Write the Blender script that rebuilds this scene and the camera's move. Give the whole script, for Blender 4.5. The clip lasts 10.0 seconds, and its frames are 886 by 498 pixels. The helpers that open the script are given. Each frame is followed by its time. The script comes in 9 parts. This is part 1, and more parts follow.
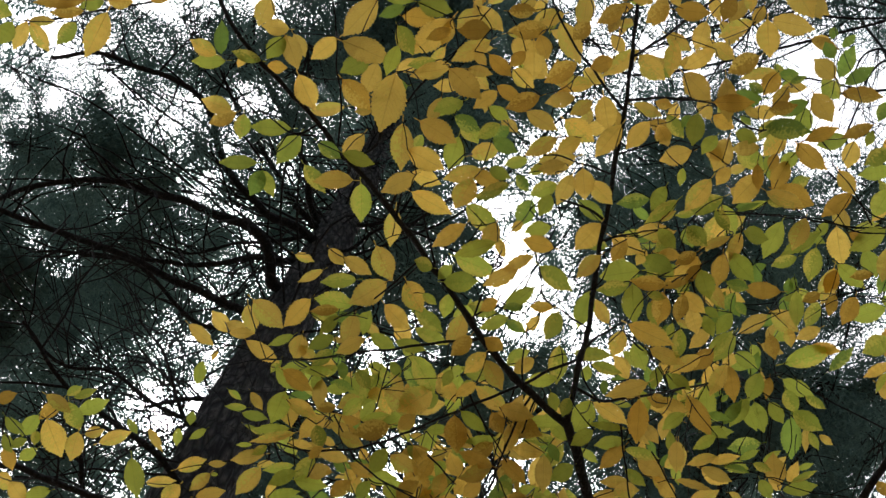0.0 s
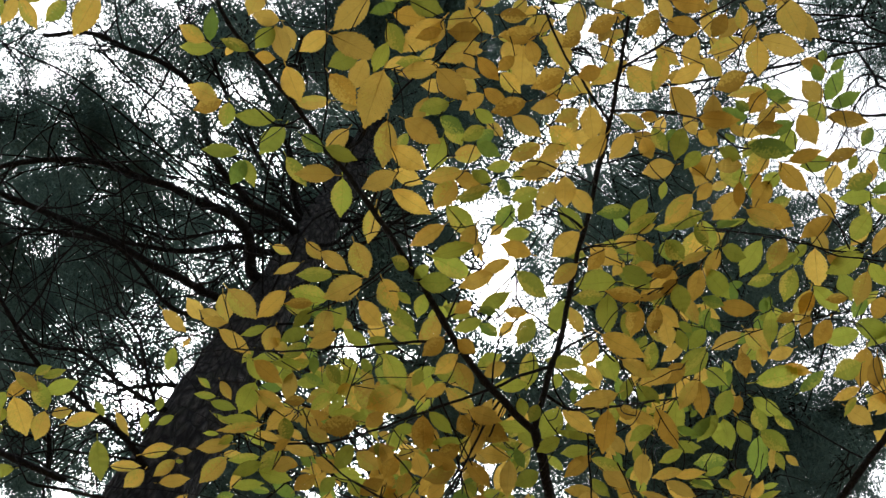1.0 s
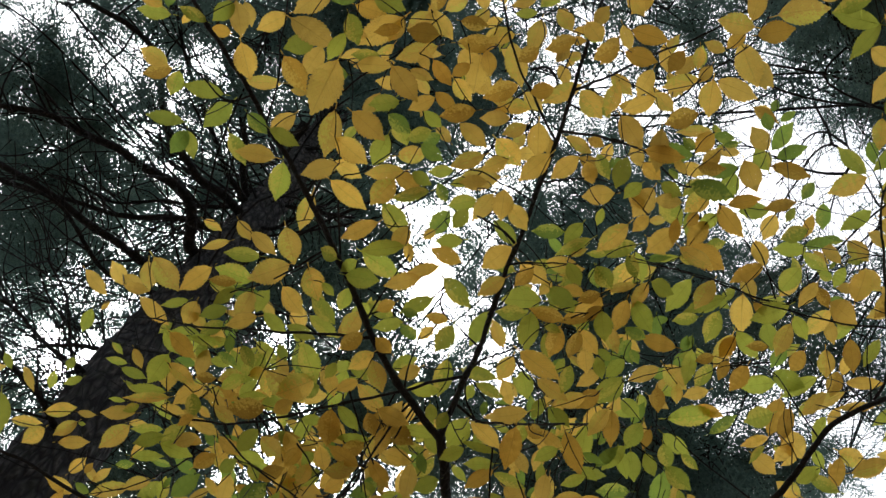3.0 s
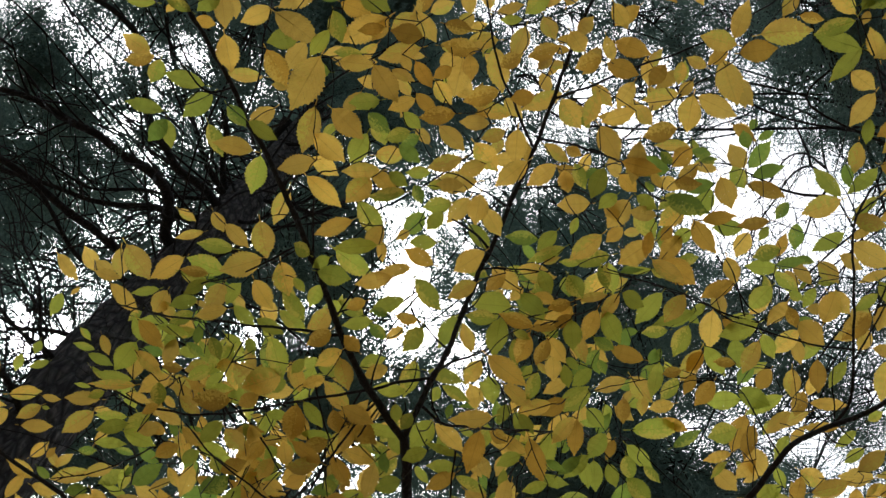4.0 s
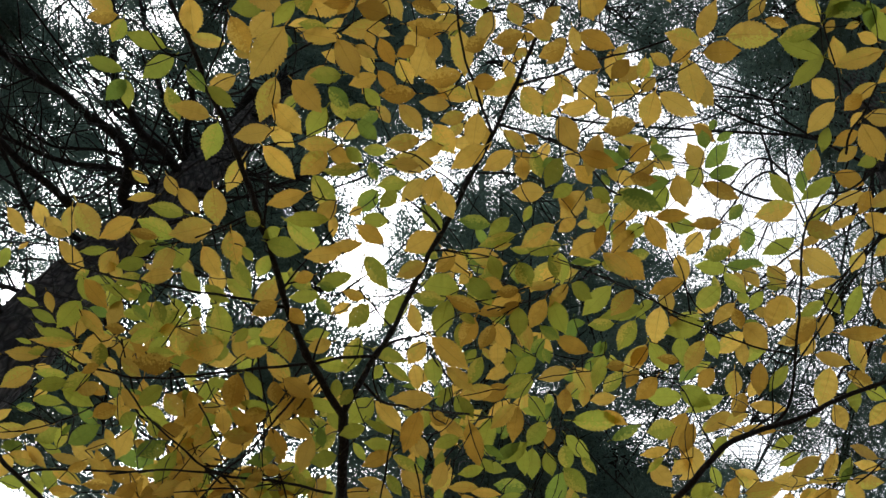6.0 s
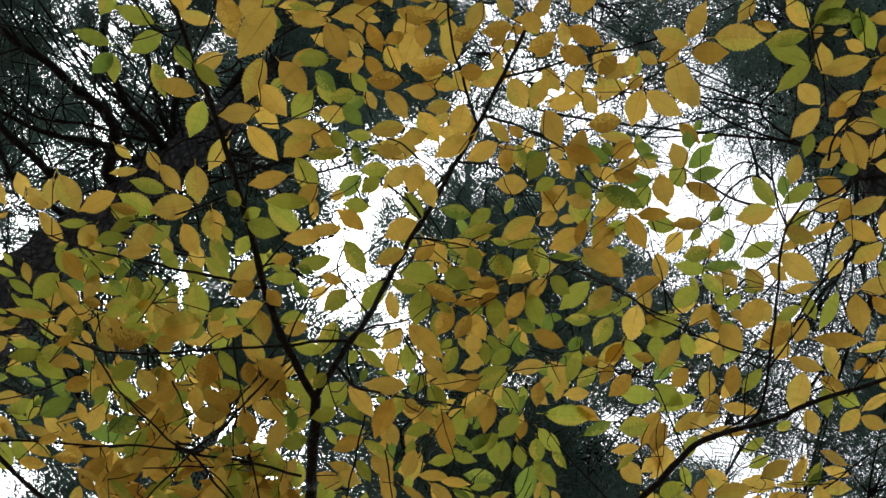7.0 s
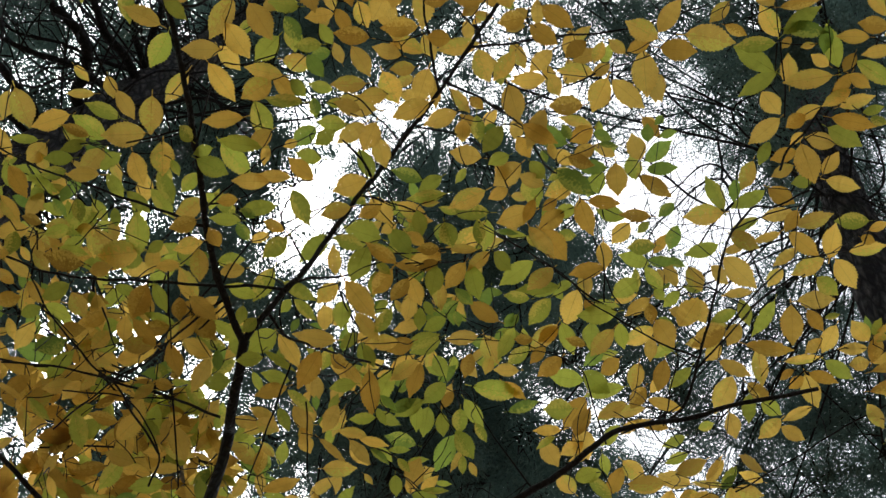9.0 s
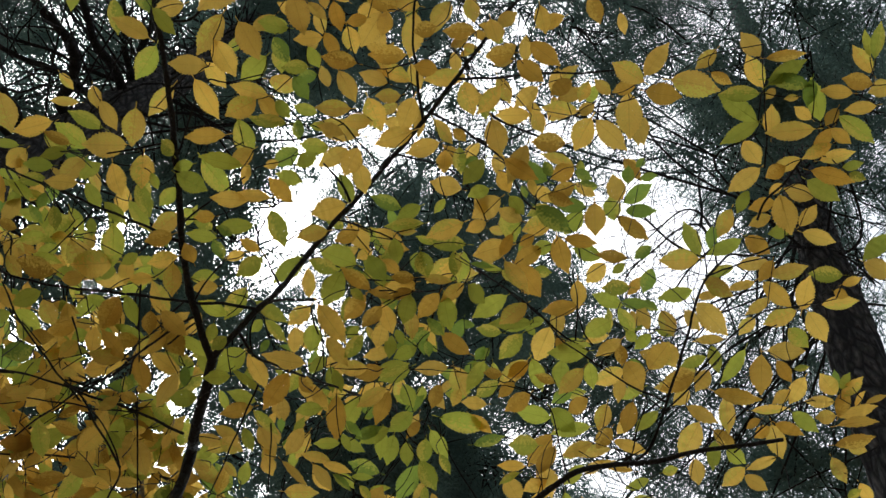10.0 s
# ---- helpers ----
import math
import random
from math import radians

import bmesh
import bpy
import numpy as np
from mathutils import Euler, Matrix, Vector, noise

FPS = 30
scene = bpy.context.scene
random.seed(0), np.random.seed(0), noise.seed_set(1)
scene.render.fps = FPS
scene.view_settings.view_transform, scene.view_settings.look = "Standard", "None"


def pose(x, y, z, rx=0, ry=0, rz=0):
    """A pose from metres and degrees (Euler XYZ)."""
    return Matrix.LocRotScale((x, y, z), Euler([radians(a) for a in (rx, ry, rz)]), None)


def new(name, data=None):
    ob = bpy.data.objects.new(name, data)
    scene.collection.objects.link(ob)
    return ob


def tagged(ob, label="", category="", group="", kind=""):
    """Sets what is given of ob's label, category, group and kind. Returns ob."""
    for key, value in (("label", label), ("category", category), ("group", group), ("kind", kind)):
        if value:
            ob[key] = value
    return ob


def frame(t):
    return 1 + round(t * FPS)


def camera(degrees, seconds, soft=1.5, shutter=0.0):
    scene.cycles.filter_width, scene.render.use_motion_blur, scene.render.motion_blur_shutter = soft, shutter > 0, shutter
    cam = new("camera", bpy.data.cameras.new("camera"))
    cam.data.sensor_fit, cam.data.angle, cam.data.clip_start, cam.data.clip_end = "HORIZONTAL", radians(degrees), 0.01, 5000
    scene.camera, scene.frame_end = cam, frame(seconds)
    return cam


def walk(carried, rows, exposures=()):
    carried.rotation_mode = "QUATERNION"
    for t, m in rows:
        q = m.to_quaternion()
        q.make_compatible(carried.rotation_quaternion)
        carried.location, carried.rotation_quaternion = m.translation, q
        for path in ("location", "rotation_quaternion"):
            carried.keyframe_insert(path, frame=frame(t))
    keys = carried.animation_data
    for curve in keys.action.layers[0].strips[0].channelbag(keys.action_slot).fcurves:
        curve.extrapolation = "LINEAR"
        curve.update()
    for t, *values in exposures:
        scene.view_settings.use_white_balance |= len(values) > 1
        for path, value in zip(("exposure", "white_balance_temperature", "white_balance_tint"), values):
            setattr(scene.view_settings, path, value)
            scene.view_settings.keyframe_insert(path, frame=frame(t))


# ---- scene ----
# the camera and its walk
cam = camera(34.0, 10.0, soft=1.45)
PATH = [
    (0, pose(0.0000, 0.0000, 1.5500, 164.336, -1.836, 0.000)),
    (0.5, pose(0.0037, -0.0005, 1.5531, 164.527, -1.930, -1.439)),
    (1, pose(0.0086, 0.0001, 1.5517, 164.465, -2.044, -3.300)),
    (1.5, pose(0.0148, -0.0002, 1.5558, 164.566, -2.014, -5.086)),
    (2, pose(0.0197, -0.0012, 1.5537, 164.787, -2.028, -7.565)),
    (2.5, pose(0.0260, 0.0023, 1.5586, 164.782, -1.958, -9.426)),
    (4, pose(0.0382, 0.0016, 1.5523, 165.080, -1.723, -14.103)),
    (4.5, pose(0.0407, 0.0030, 1.5539, 164.962, -1.600, -14.972)),
    (5, pose(0.0463, 0.0025, 1.5533, 164.828, -1.509, -16.070)),
    (5.5, pose(0.0507, 0.0011, 1.5520, 164.668, -1.349, -17.103)),
    (7, pose(0.0620, 0.0003, 1.5472, 164.172, -1.240, -20.759)),
    (7.5, pose(0.0657, -0.0013, 1.5460, 164.005, -1.649, -22.388)),
    (8, pose(0.0729, -0.0032, 1.5456, 163.633, -1.657, -24.147)),
    (8.5, pose(0.0819, -0.0087, 1.5375, 163.130, -1.736, -26.391)),
    (9, pose(0.0899, -0.0105, 1.5386, 163.045, -1.732, -28.001)),
    (9.5, pose(0.0949, -0.0114, 1.5374, 163.071, -1.765, -29.459)),
    (10, pose(0.0932, -0.0127, 1.5385, 164.336, -1.836, -31.508)),
]

walk(cam, PATH, exposures=[(0, 0.77, 6000, 6), (2.5, 0.76, 6000, 6), (5.5, 0.67, 6000, 6), (10, 0.68, 6000, 6)])

# ---- light: an even white overcast sky ----
world = bpy.data.worlds.new("overcast_sky")
scene.world = world
world.use_nodes = True
wn, wl = world.node_tree.nodes, world.node_tree.links
sky = wn.new("ShaderNodeTexSky")
sky.sky_type, sky.sun_disc = "NISHITA", False
sky.sun_elevation, sky.sun_rotation = radians(68), radians(-15)
sky.dust_density, sky.air_density, sky.ozone_density = 6.0, 1.0, 1.0
pale = wn.new("ShaderNodeHueSaturation")
pale.inputs["Saturation"].default_value = 0.42
wl.new(sky.outputs[0], pale.inputs["Color"])
wl.new(pale.outputs[0], wn["Background"].inputs["Color"])
wn["Background"].inputs["Strength"].default_value = 0.115

sun_data = bpy.data.lights.new("sun", "SUN")
sun_data.energy, sun_data.angle, sun_data.color = 1.5, radians(60), (1.0, 0.99, 0.97)
sun = new("sun", sun_data)
sun.rotation_euler = (radians(-22), 0, radians(-15))


# ---- materials ----
class Mat:
    """A node material with a short way to add nodes and links."""

    def __init__(self, name):
        self.mat = bpy.data.materials.new(name)
        self.mat.use_nodes = True
        self.tree = self.mat.node_tree
        self.tree.nodes.clear()
        self.out = self.tree.nodes.new("ShaderNodeOutputMaterial")

    def node(self, kind, values=None, **sockets):
        n = self.tree.nodes.new(kind)
        for key, value in (values or {}).items():
            n.inputs[key].default_value = value
        for key, source in sockets.items():
            self.link(source, n.inputs[key.replace("_", " ")])
        return n

    def link(self, a, b):
        self.tree.links.new(a.outputs[0] if hasattr(a, "outputs") else a, b)

    def math(self, op, a, b=0.0, clamp=False):
        n = self.tree.nodes.new("ShaderNodeMath")
        n.operation, n.use_clamp = op, clamp
        for slot, v in ((0, a), (1, b)):
            if isinstance(v, (int, float)):
                n.inputs[slot].default_value = v
            else:
                self.link(v, n.inputs[slot])
        return n.outputs[0]

    def mix(self, fac, a, b, blend="MIX"):
        n = self.tree.nodes.new("ShaderNodeMix")
        n.data_type, n.blend_type = "RGBA", blend
        for slot, v in ((0, fac), (6, a), (7, b)):
            if isinstance(v, (int, float)):
                n.inputs[slot].default_value = v
            elif isinstance(v, tuple):
                n.inputs[slot].default_value = (*v, 1.0)
            else:
                self.link(v, n.inputs[slot])
        return n.outputs[2]

    def noise(self, scale, detail=4.0, vector=None, rough=0.55):
        n = self.node("ShaderNodeTexNoise", {"Scale": scale, "Detail": detail, "Roughness": rough})
        if vector is not None:
            self.link(vector, n.inputs["Vector"])
        return n.outputs[0]

    def ramp(self, fac, low, high):
        n = self.node("ShaderNodeMapRange", {1: low, 2: high})
        n.clamp = True
        self.link(fac, n.inputs[0])
        return n.outputs[0]


def leaf_material(name, fresh, old, spot, other):
    """A thin autumn leaf: light comes through it; veins, blotches and dry specks vary from leaf to leaf."""
    m = Mat(name)
    uv = m.node("ShaderNodeUVMap").outputs[0]
    split = m.node("ShaderNodeSeparateXYZ")
    m.link(uv, split.inputs[0])
    along, across = split.outputs[0], split.outputs[1]
    info = m.node("ShaderNodeObjectInfo")
    pick = info.outputs["Random"]
    place = m.node("ShaderNodeTexCoord").outputs["Object"]
    shift = m.node("ShaderNodeVectorMath")
    shift.operation = "ADD"
    m.link(place, shift.inputs[0])
    m.link(m.math("MULTIPLY", pick, 37.0), shift.inputs[1])
    wide = m.math("ABSOLUTE", across)
    # side veins run forward from the midrib to the teeth
    slant = m.math("SUBTRACT", along, m.math("MULTIPLY", wide, 0.30))
    wave = m.math("ABSOLUTE", m.math("SUBTRACT", m.math("FRACT", m.math("MULTIPLY", slant, 11.0)), 0.5))
    side_vein = m.math("SUBTRACT", 1.0, m.ramp(wave, 0.02, 0.10))
    midrib = m.math("SUBTRACT", 1.0, m.ramp(wide, 0.012, 0.05))
    vein = m.math("MAXIMUM", midrib, m.math("MULTIPLY", side_vein, 0.55))
    blotch = m.ramp(m.noise(34.0, 5.0, shift.outputs[0]), 0.38, 0.66)
    body = m.mix(m.math("MULTIPLY", m.math("ADD", blotch, pick), 0.5), fresh, old)
    tone = m.math("ADD", m.math("MULTIPLY", m.math("FRACT", m.math("MULTIPLY", pick, 7.3)), 0.48), 0.68)
    body = m.mix(1.0, body, m.node("ShaderNodeCombineColor", Red=tone, Green=tone, Blue=tone).outputs[0], "MULTIPLY")
    fine = m.ramp(m.noise(420.0, 3.0, shift.outputs[0]), 0.3, 0.75)
    body = m.mix(m.math("MULTIPLY", fine, 0.10), body, (spot[0] * 1.5, spot[1] * 1.5, spot[2] * 1.5))
    specks = m.ramp(m.noise(120.0, 2.0, shift.outputs[0]), 0.69, 0.74)
    body = m.mix(m.math("MULTIPLY", specks, 0.8), body, spot)
    # a second hue creeps in from one side, and dry rims run along the teeth
    turned = m.ramp(m.math("ADD", m.noise(16.0, 3.0, shift.outputs[0]), m.math("MULTIPLY", across, 0.25)), 0.50, 0.62)
    some = m.ramp(m.math("FRACT", m.math("MULTIPLY", pick, 13.7)), 0.45, 0.8)
    body = m.mix(m.math("MULTIPLY", m.math("MULTIPLY", turned, some), 0.75), body, other)
    rim = m.math("MULTIPLY", m.ramp(wide, 0.62, 1.0), m.ramp(m.noise(60.0, 4.0, shift.outputs[0]), 0.48, 0.62))
    body = m.mix(m.math("MULTIPLY", rim, 0.75), body, (spot[0] * 1.2, spot[1] * 1.1, spot[2]))
    body = m.mix(m.math("MULTIPLY", vein, 0.22), body, spot)
    back = m.node("ShaderNodeBsdfDiffuse", {"Roughness": 0.6})
    m.link(body, back.inputs["Color"])
    thin = m.node("ShaderNodeBsdfTranslucent")
    m.link(body, thin.inputs["Color"])
    gloss = m.node("ShaderNodeBsdfGlossy", {"Roughness": 0.5, "Color": (0.8, 0.8, 0.8, 1)})
    one = m.node("ShaderNodeMixShader", {0: 0.80})
    m.link(back, one.inputs[1])
    m.link(thin, one.inputs[2])
    two = m.node("ShaderNodeMixShader", {0: 0.03})
    m.link(one, two.inputs[1])
    m.link(gloss, two.inputs[2])
    relief = m.node("ShaderNodeBump", {"Strength": 0.35, "Distance": 0.0006})
    m.link(m.math("SUBTRACT", 1.0, vein), relief.inputs["Height"])
    for shader in (back, thin, gloss):
        m.link(relief.outputs[0], shader.inputs["Normal"])
    # small holes eaten through the blade
    hole = m.math("MULTIPLY", m.ramp(m.noise(95.0, 1.0, shift.outputs[0]), 0.765, 0.775), m.ramp(wide, 0.1, 0.2))
    open_air = m.node("ShaderNodeBsdfTransparent")
    three = m.node("ShaderNodeMixShader")
    m.link(hole, three.inputs[0])
    m.link(two, three.inputs[1])
    m.link(open_air, three.inputs[2])
    m.link(three, m.out.inputs[0])
    return m.mat


def bark_material(name, dark, light, scale, rough=0.9, moss=0.0):
    m = Mat(name)
    place = m.node("ShaderNodeTexCoord").outputs["Object"]
    stretch = m.node("ShaderNodeMapping", {"Scale": (1.0, 1.0, 0.22)})
    m.link(place, stretch.inputs[0])
    ridges = m.node("ShaderNodeTexVoronoi", {"Scale": scale})
    ridges.feature = "DISTANCE_TO_EDGE"
    m.link(stretch, ridges.inputs["Vector"])
    crack = m.ramp(ridges.outputs[0], 0.03, 0.30)
    grain = m.noise(scale * 3.0, 6.0, stretch)
    patch = m.ramp(m.noise(scale * 0.16, 3.0, place), 0.4, 0.65)
    # furrow shade is put into the colour: dark in cracks, light on plates
    body = m.mix(m.math("MULTIPLY", crack, m.ramp(grain, 0.32, 0.66)), dark, light)
    body = m.mix(m.math("MULTIPLY", patch, 0.35), body, (dark[0] * 0.7, dark[1] * 0.72, dark[2] * 0.7))
    if moss:
        body = m.mix(m.math("MULTIPLY", m.ramp(m.noise(scale * 0.5, 5.0, place), 0.5, 0.7), moss), body, (0.07, 0.085, 0.05))
    relief = m.node("ShaderNodeBump", {"Strength": 1.0, "Distance": 0.3 / scale})
    m.link(m.math("ADD", crack, m.math("MULTIPLY", grain, 0.5)), relief.inputs["Height"])
    skin = m.node("ShaderNodeBsdfPrincipled", {"Roughness": rough})
    m.link(body, skin.inputs["Base Color"])
    m.link(relief, skin.inputs["Normal"])
    m.link(skin, m.out.inputs[0])
    return m.mat


def needle_material(name, deep, pale):
    """Hemlock sprays: dark needles that let a little light through, uneven from sprig to sprig."""
    m = Mat(name)
    pick = m.node("ShaderNodeNewGeometry").outputs["Random Per Island"]
    place = m.node("ShaderNodeTexCoord").outputs["Object"]
    broad = m.ramp(m.noise(1.3, 3.0, place), 0.35, 0.65)
    body = m.mix(m.math("MULTIPLY", m.math("ADD", pick, broad), 0.5), deep, pale)
    back = m.node("ShaderNodeBsdfDiffuse", {"Roughness": 0.5})
    thin = m.node("ShaderNodeBsdfTranslucent")
    m.link(body, back.inputs["Color"])
    m.link(body, thin.inputs["Color"])
    one = m.node("ShaderNodeMixShader", {0: 0.50})
    m.link(back, one.inputs[1])
    m.link(thin, one.inputs[2])
    m.link(one, m.out.inputs[0])
    return m.mat


def litter_material():
    m = Mat("leaf_litter")
    place = m.node("ShaderNodeTexCoord").outputs["Object"]
    cells = m.node("ShaderNodeTexVoronoi", {"Scale": 11.0})
    m.link(place, cells.inputs["Vector"])
    shade = m.node("ShaderNodeSeparateColor")
    m.link(cells.outputs["Color"], shade.inputs[0])
    body = m.mix(shade.outputs[0], (0.10, 0.055, 0.025), (0.26, 0.15, 0.06))
    body = m.mix(m.math("MULTIPLY", m.ramp(m.noise(0.5, 5.0, place), 0.45, 0.65), 0.7), body, (0.06, 0.04, 0.025))
    relief = m.node("ShaderNodeBump", {"Strength": 0.7, "Distance": 0.02})
    m.link(cells.outputs["Distance"], relief.inputs["Height"])
    skin = m.node("ShaderNodeBsdfPrincipled", {"Roughness": 0.85})
    m.link(body, skin.inputs["Base Color"])
    m.link(relief, skin.inputs["Normal"])
    m.link(skin, m.out.inputs[0])
    return m.mat


LEAF = [
    leaf_material("leaf_yellow", (0.85, 0.58, 0.108), (0.80, 0.49, 0.072), (0.28, 0.15, 0.045), (0.60, 0.54, 0.08)),
    # ochre also puts the shade of overlapping yellow leaves into the colour
    leaf_material("leaf_ochre_and_shaded", (0.68, 0.41, 0.056), (0.56, 0.315, 0.040), (0.18, 0.09, 0.025), (0.77, 0.53, 0.095)),
    leaf_material("leaf_lime", (0.41, 0.465, 0.058), (0.51, 0.49, 0.063), (0.16, 0.15, 0.025), (0.70, 0.54, 0.09)),
    leaf_material("leaf_green", (0.215, 0.32, 0.050), (0.31, 0.385, 0.055), (0.10, 0.13, 0.025), (0.49, 0.48, 0.075)),
]
PALE_BARK = bark_material("bleached_twig", (0.22, 0.20, 0.17), (0.45, 0.42, 0.36), 90.0, 0.8)
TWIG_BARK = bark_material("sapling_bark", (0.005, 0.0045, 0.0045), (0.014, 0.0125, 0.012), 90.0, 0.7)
HEMLOCK_BARK = bark_material("hemlock_bark", (0.011, 0.009, 0.009), (0.165, 0.143, 0.130), 17.0, 0.95, 0.25)
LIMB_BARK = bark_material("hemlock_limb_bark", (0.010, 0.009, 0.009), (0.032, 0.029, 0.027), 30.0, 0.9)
NEEDLES = needle_material("hemlock_needles", (0.052, 0.086, 0.074), (0.145, 0.212, 0.176))
LITTER = litter_material()


# ---- shapes ----
def mesh_from(name, verts, faces, materials, smooth=True, indices=None):
    me = bpy.data.meshes.new(name)
    me.from_pydata(verts, [], faces)
    for mat in materials:
        me.materials.append(mat)
    me.polygons.foreach_set("use_smooth", [smooth] * len(me.polygons))
    if indices is not None:
        me.polygons.foreach_set("material_index", indices)
    me.update()
    return me


def child(name, me, parent, label=""):
    ob = new(name, me)
    ob.parent = parent
    if label:
        tagged(ob, label)
    return ob


def smooth_line(points, per=5):
    """A Catmull-Rom line through the points."""
    p = [Vector(q) for q in points]
    p = [2 * p[0] - p[1], *p, 2 * p[-1] - p[-2]]
    line = []
    for a, b, c, d in zip(p, p[1:], p[2:], p[3:]):
        for k in range(per):
            t = k / per
            line.append(0.5 * (2 * b + (c - a) * t + (2 * a - 5 * b + 4 * c - d) * t * t + (3 * b - a - 3 * c + d) * t ** 3))
    return [*line, p[-2]]


def tube(line, r0, r1, sides=8, wobble=0.0, rng=random, knots=False):
    """Rings along a line, from radius r0 to r1, with a closed tip."""
    verts, faces, n = [], [], len(line)
    side = None
    for k, p in enumerate(line):
        ahead = (line[min(k + 1, n - 1)] - line[max(k - 1, 0)]).normalized()
        if side is None:
            side = ahead.orthogonal().normalized()
        side = (side - side.dot(ahead) * ahead).normalized()
        up = ahead.cross(side)
        r = r0 + (r1 - r0) * (k / (n - 1)) ** 0.8
        if knots and k > 9 and k % 6 == 3:
            r *= 1.22
        for s in range(sides):
            a = 2 * math.pi * s / sides
            rr = r * (1 + wobble * rng.uniform(-1, 1))
            verts.append(p + rr * (math.cos(a) * side + math.sin(a) * up))
    for k in range(n - 1):
        for s in range(sides):
            a, b = k * sides + s, k * sides + (s + 1) % sides
            faces.append((a, b, b + sides, a + sides))
    faces.append(tuple(range((n - 1) * sides, n * sides)))
    faces.append(tuple(reversed(range(sides))))
    return verts, faces


# ---- the forest floor ----
def forest_floor():
    bm = bmesh.new()
    rings = [0.0, 1.5, 3, 4.5, 6, 9, 14, 22, 40, 80, 200, 600, 2500]
    last = [bm.verts.new((0, 0, 0))]
    for r in rings[1:]:
        ring = []
        for k in range(48):
            a = 2 * math.pi * k / 48
            x, y = r * math.cos(a), r * math.sin(a)
            h = 0.10 * noise.noise((x * 0.5, y * 0.5, 3.0)) + 0.02 * r ** 0.8 * noise.noise((x * 0.06, y * 0.06, 9.0))
            ring.append(bm.verts.new((x, y, h if r < 300 else 0.0)))
        for k in range(48):
            if len(last) == 1:
                bm.faces.new((last[0], ring[k], ring[(k + 1) % 48]))
            else:
                bm.faces.new((last[k], ring[k], ring[(k + 1) % 48], last[(k + 1) % 48]))
        last = ring
    for face in bm.faces:
        face.smooth = True
    me = bpy.data.meshes.new("ground")
    bm.to_mesh(me)
    bm.free()
    me.materials.append(LITTER)
    return tagged(new("ground", me), "forest floor covered with brown fallen leaves", "ground", kind="structure")


forest_floor()


# ---- hemlocks ----
def sprig(seed, coarse=1.0):
    """A flat hemlock sprig about 0.36 m long along x: twiglets on both sides, each set with short needle blades."""
    rng = random.Random(seed)
    quads = []

    def blade(p, d, n, length, width):
        w = d.cross(n).normalized() * width / 2
        quads.append((p - w * 1.1, p + d * length, p + w * 1.1))

    def twiglet(p, d, length):
        n = Vector((rng.uniform(-0.5, 0.5), rng.uniform(-0.5, 0.5), 1)).normalized()
        blade(p, d, n, length, 0.007)
        s = 0.012
        while s < length:
            for way in (-1, 1):
                turn = Matrix.Rotation(way * radians(rng.uniform(45, 75)), 3, "Z")
                if rng.random() < 0.85:
                    blade(p + d * s, (turn @ d + Vector((0, 0, rng.uniform(-0.3, 0.2)))).normalized(), n, coarse * rng.uniform(0.018, 0.036), coarse * rng.uniform(0.0075, 0.012))
            s += coarse * rng.uniform(0.018, 0.030)

    s, way = 0.02, 1
    length = 0.36
    blade(Vector((0, 0, 0)), Vector((1, 0, 0)), Vector((0, 0, 1)), length, 0.008)
    while s < length:
        reach = (0.05 + 0.10 * math.sin(math.pi * min(1, s / length * 0.9 + 0.15))) * rng.uniform(0.7, 1.2)
        d = Matrix.Rotation(way * radians(rng.uniform(42, 65)), 3, "Z") @ Vector((1, 0, 0))
        d.z = rng.uniform(-0.35, 0.1)
        twiglet(Vector((s, 0, -0.15 * s * s)), d.normalized(), reach)
        way, s = -way, s + coarse * rng.uniform(0.022, 0.036)
    return np.array([[tuple(v) for v in q] for q in quads])


SPRIGS = [sprig(k, 0.8) for k in range(5)]
FINE_SPRIGS = [sprig(k + 30, 0.75) for k in range(4)]
FAR_SPRIGS = [sprig(k + 20, 1.08) for k in range(4)]
ROUGH_SPRIGS = [sprig(k + 10, 1.05) for k in range(4)]


def trunk_mesh(base, top, r0, r1, seed, sway, fine=1):
    """A trunk with long upright bark plates parted by furrows."""
    n, sides = (260, 72) if fine > 1 else (90, 24)
    verts, faces = [], []
    for k in range(n + 1):
        f = k / n
        p = Vector(base).lerp(Vector(top), f)
        p += Vector((noise.noise((f * 3, seed, 0)), noise.noise((f * 3, seed, 7)), 0)) * sway
        r = r0 + (r1 - r0) * f + 0.35 * r0 * math.exp(-f * 40)
        for s in range(sides):
            a = 2 * math.pi * s / sides
            c, d = math.cos(a), math.sin(a)
            ridge = noise.noise((c * 4, d * 4, p.z * 1.1 + seed)) * 0.09
            wander = 0.35 * noise.noise((c * 3, d * 3, p.z * 2.2))
            near = noise.voronoi(Vector((c * 3.2 + wander, d * 3.2 - wander, p.z * 2.3 + seed)))[0]
            ridge += 0.30 * (min(0.35, near[1] - near[0]) - 0.2)
            ridge += noise.noise((c * 11, d * 11, p.z * 5 + seed)) * 0.045
            rr = r * (1 + ridge)
            verts.append((p.x + rr * c, p.y + rr * d, p.z))
    for k in range(n):
        for s in range(sides):
            a, b = k * sides + s, k * sides + (s + 1) % sides
            faces.append((a, b, b + sides, a + sides))
    faces.append(tuple(range(n * sides, (n + 1) * sides)))
    return mesh_from("trunk", verts, faces, [HEMLOCK_BARK])


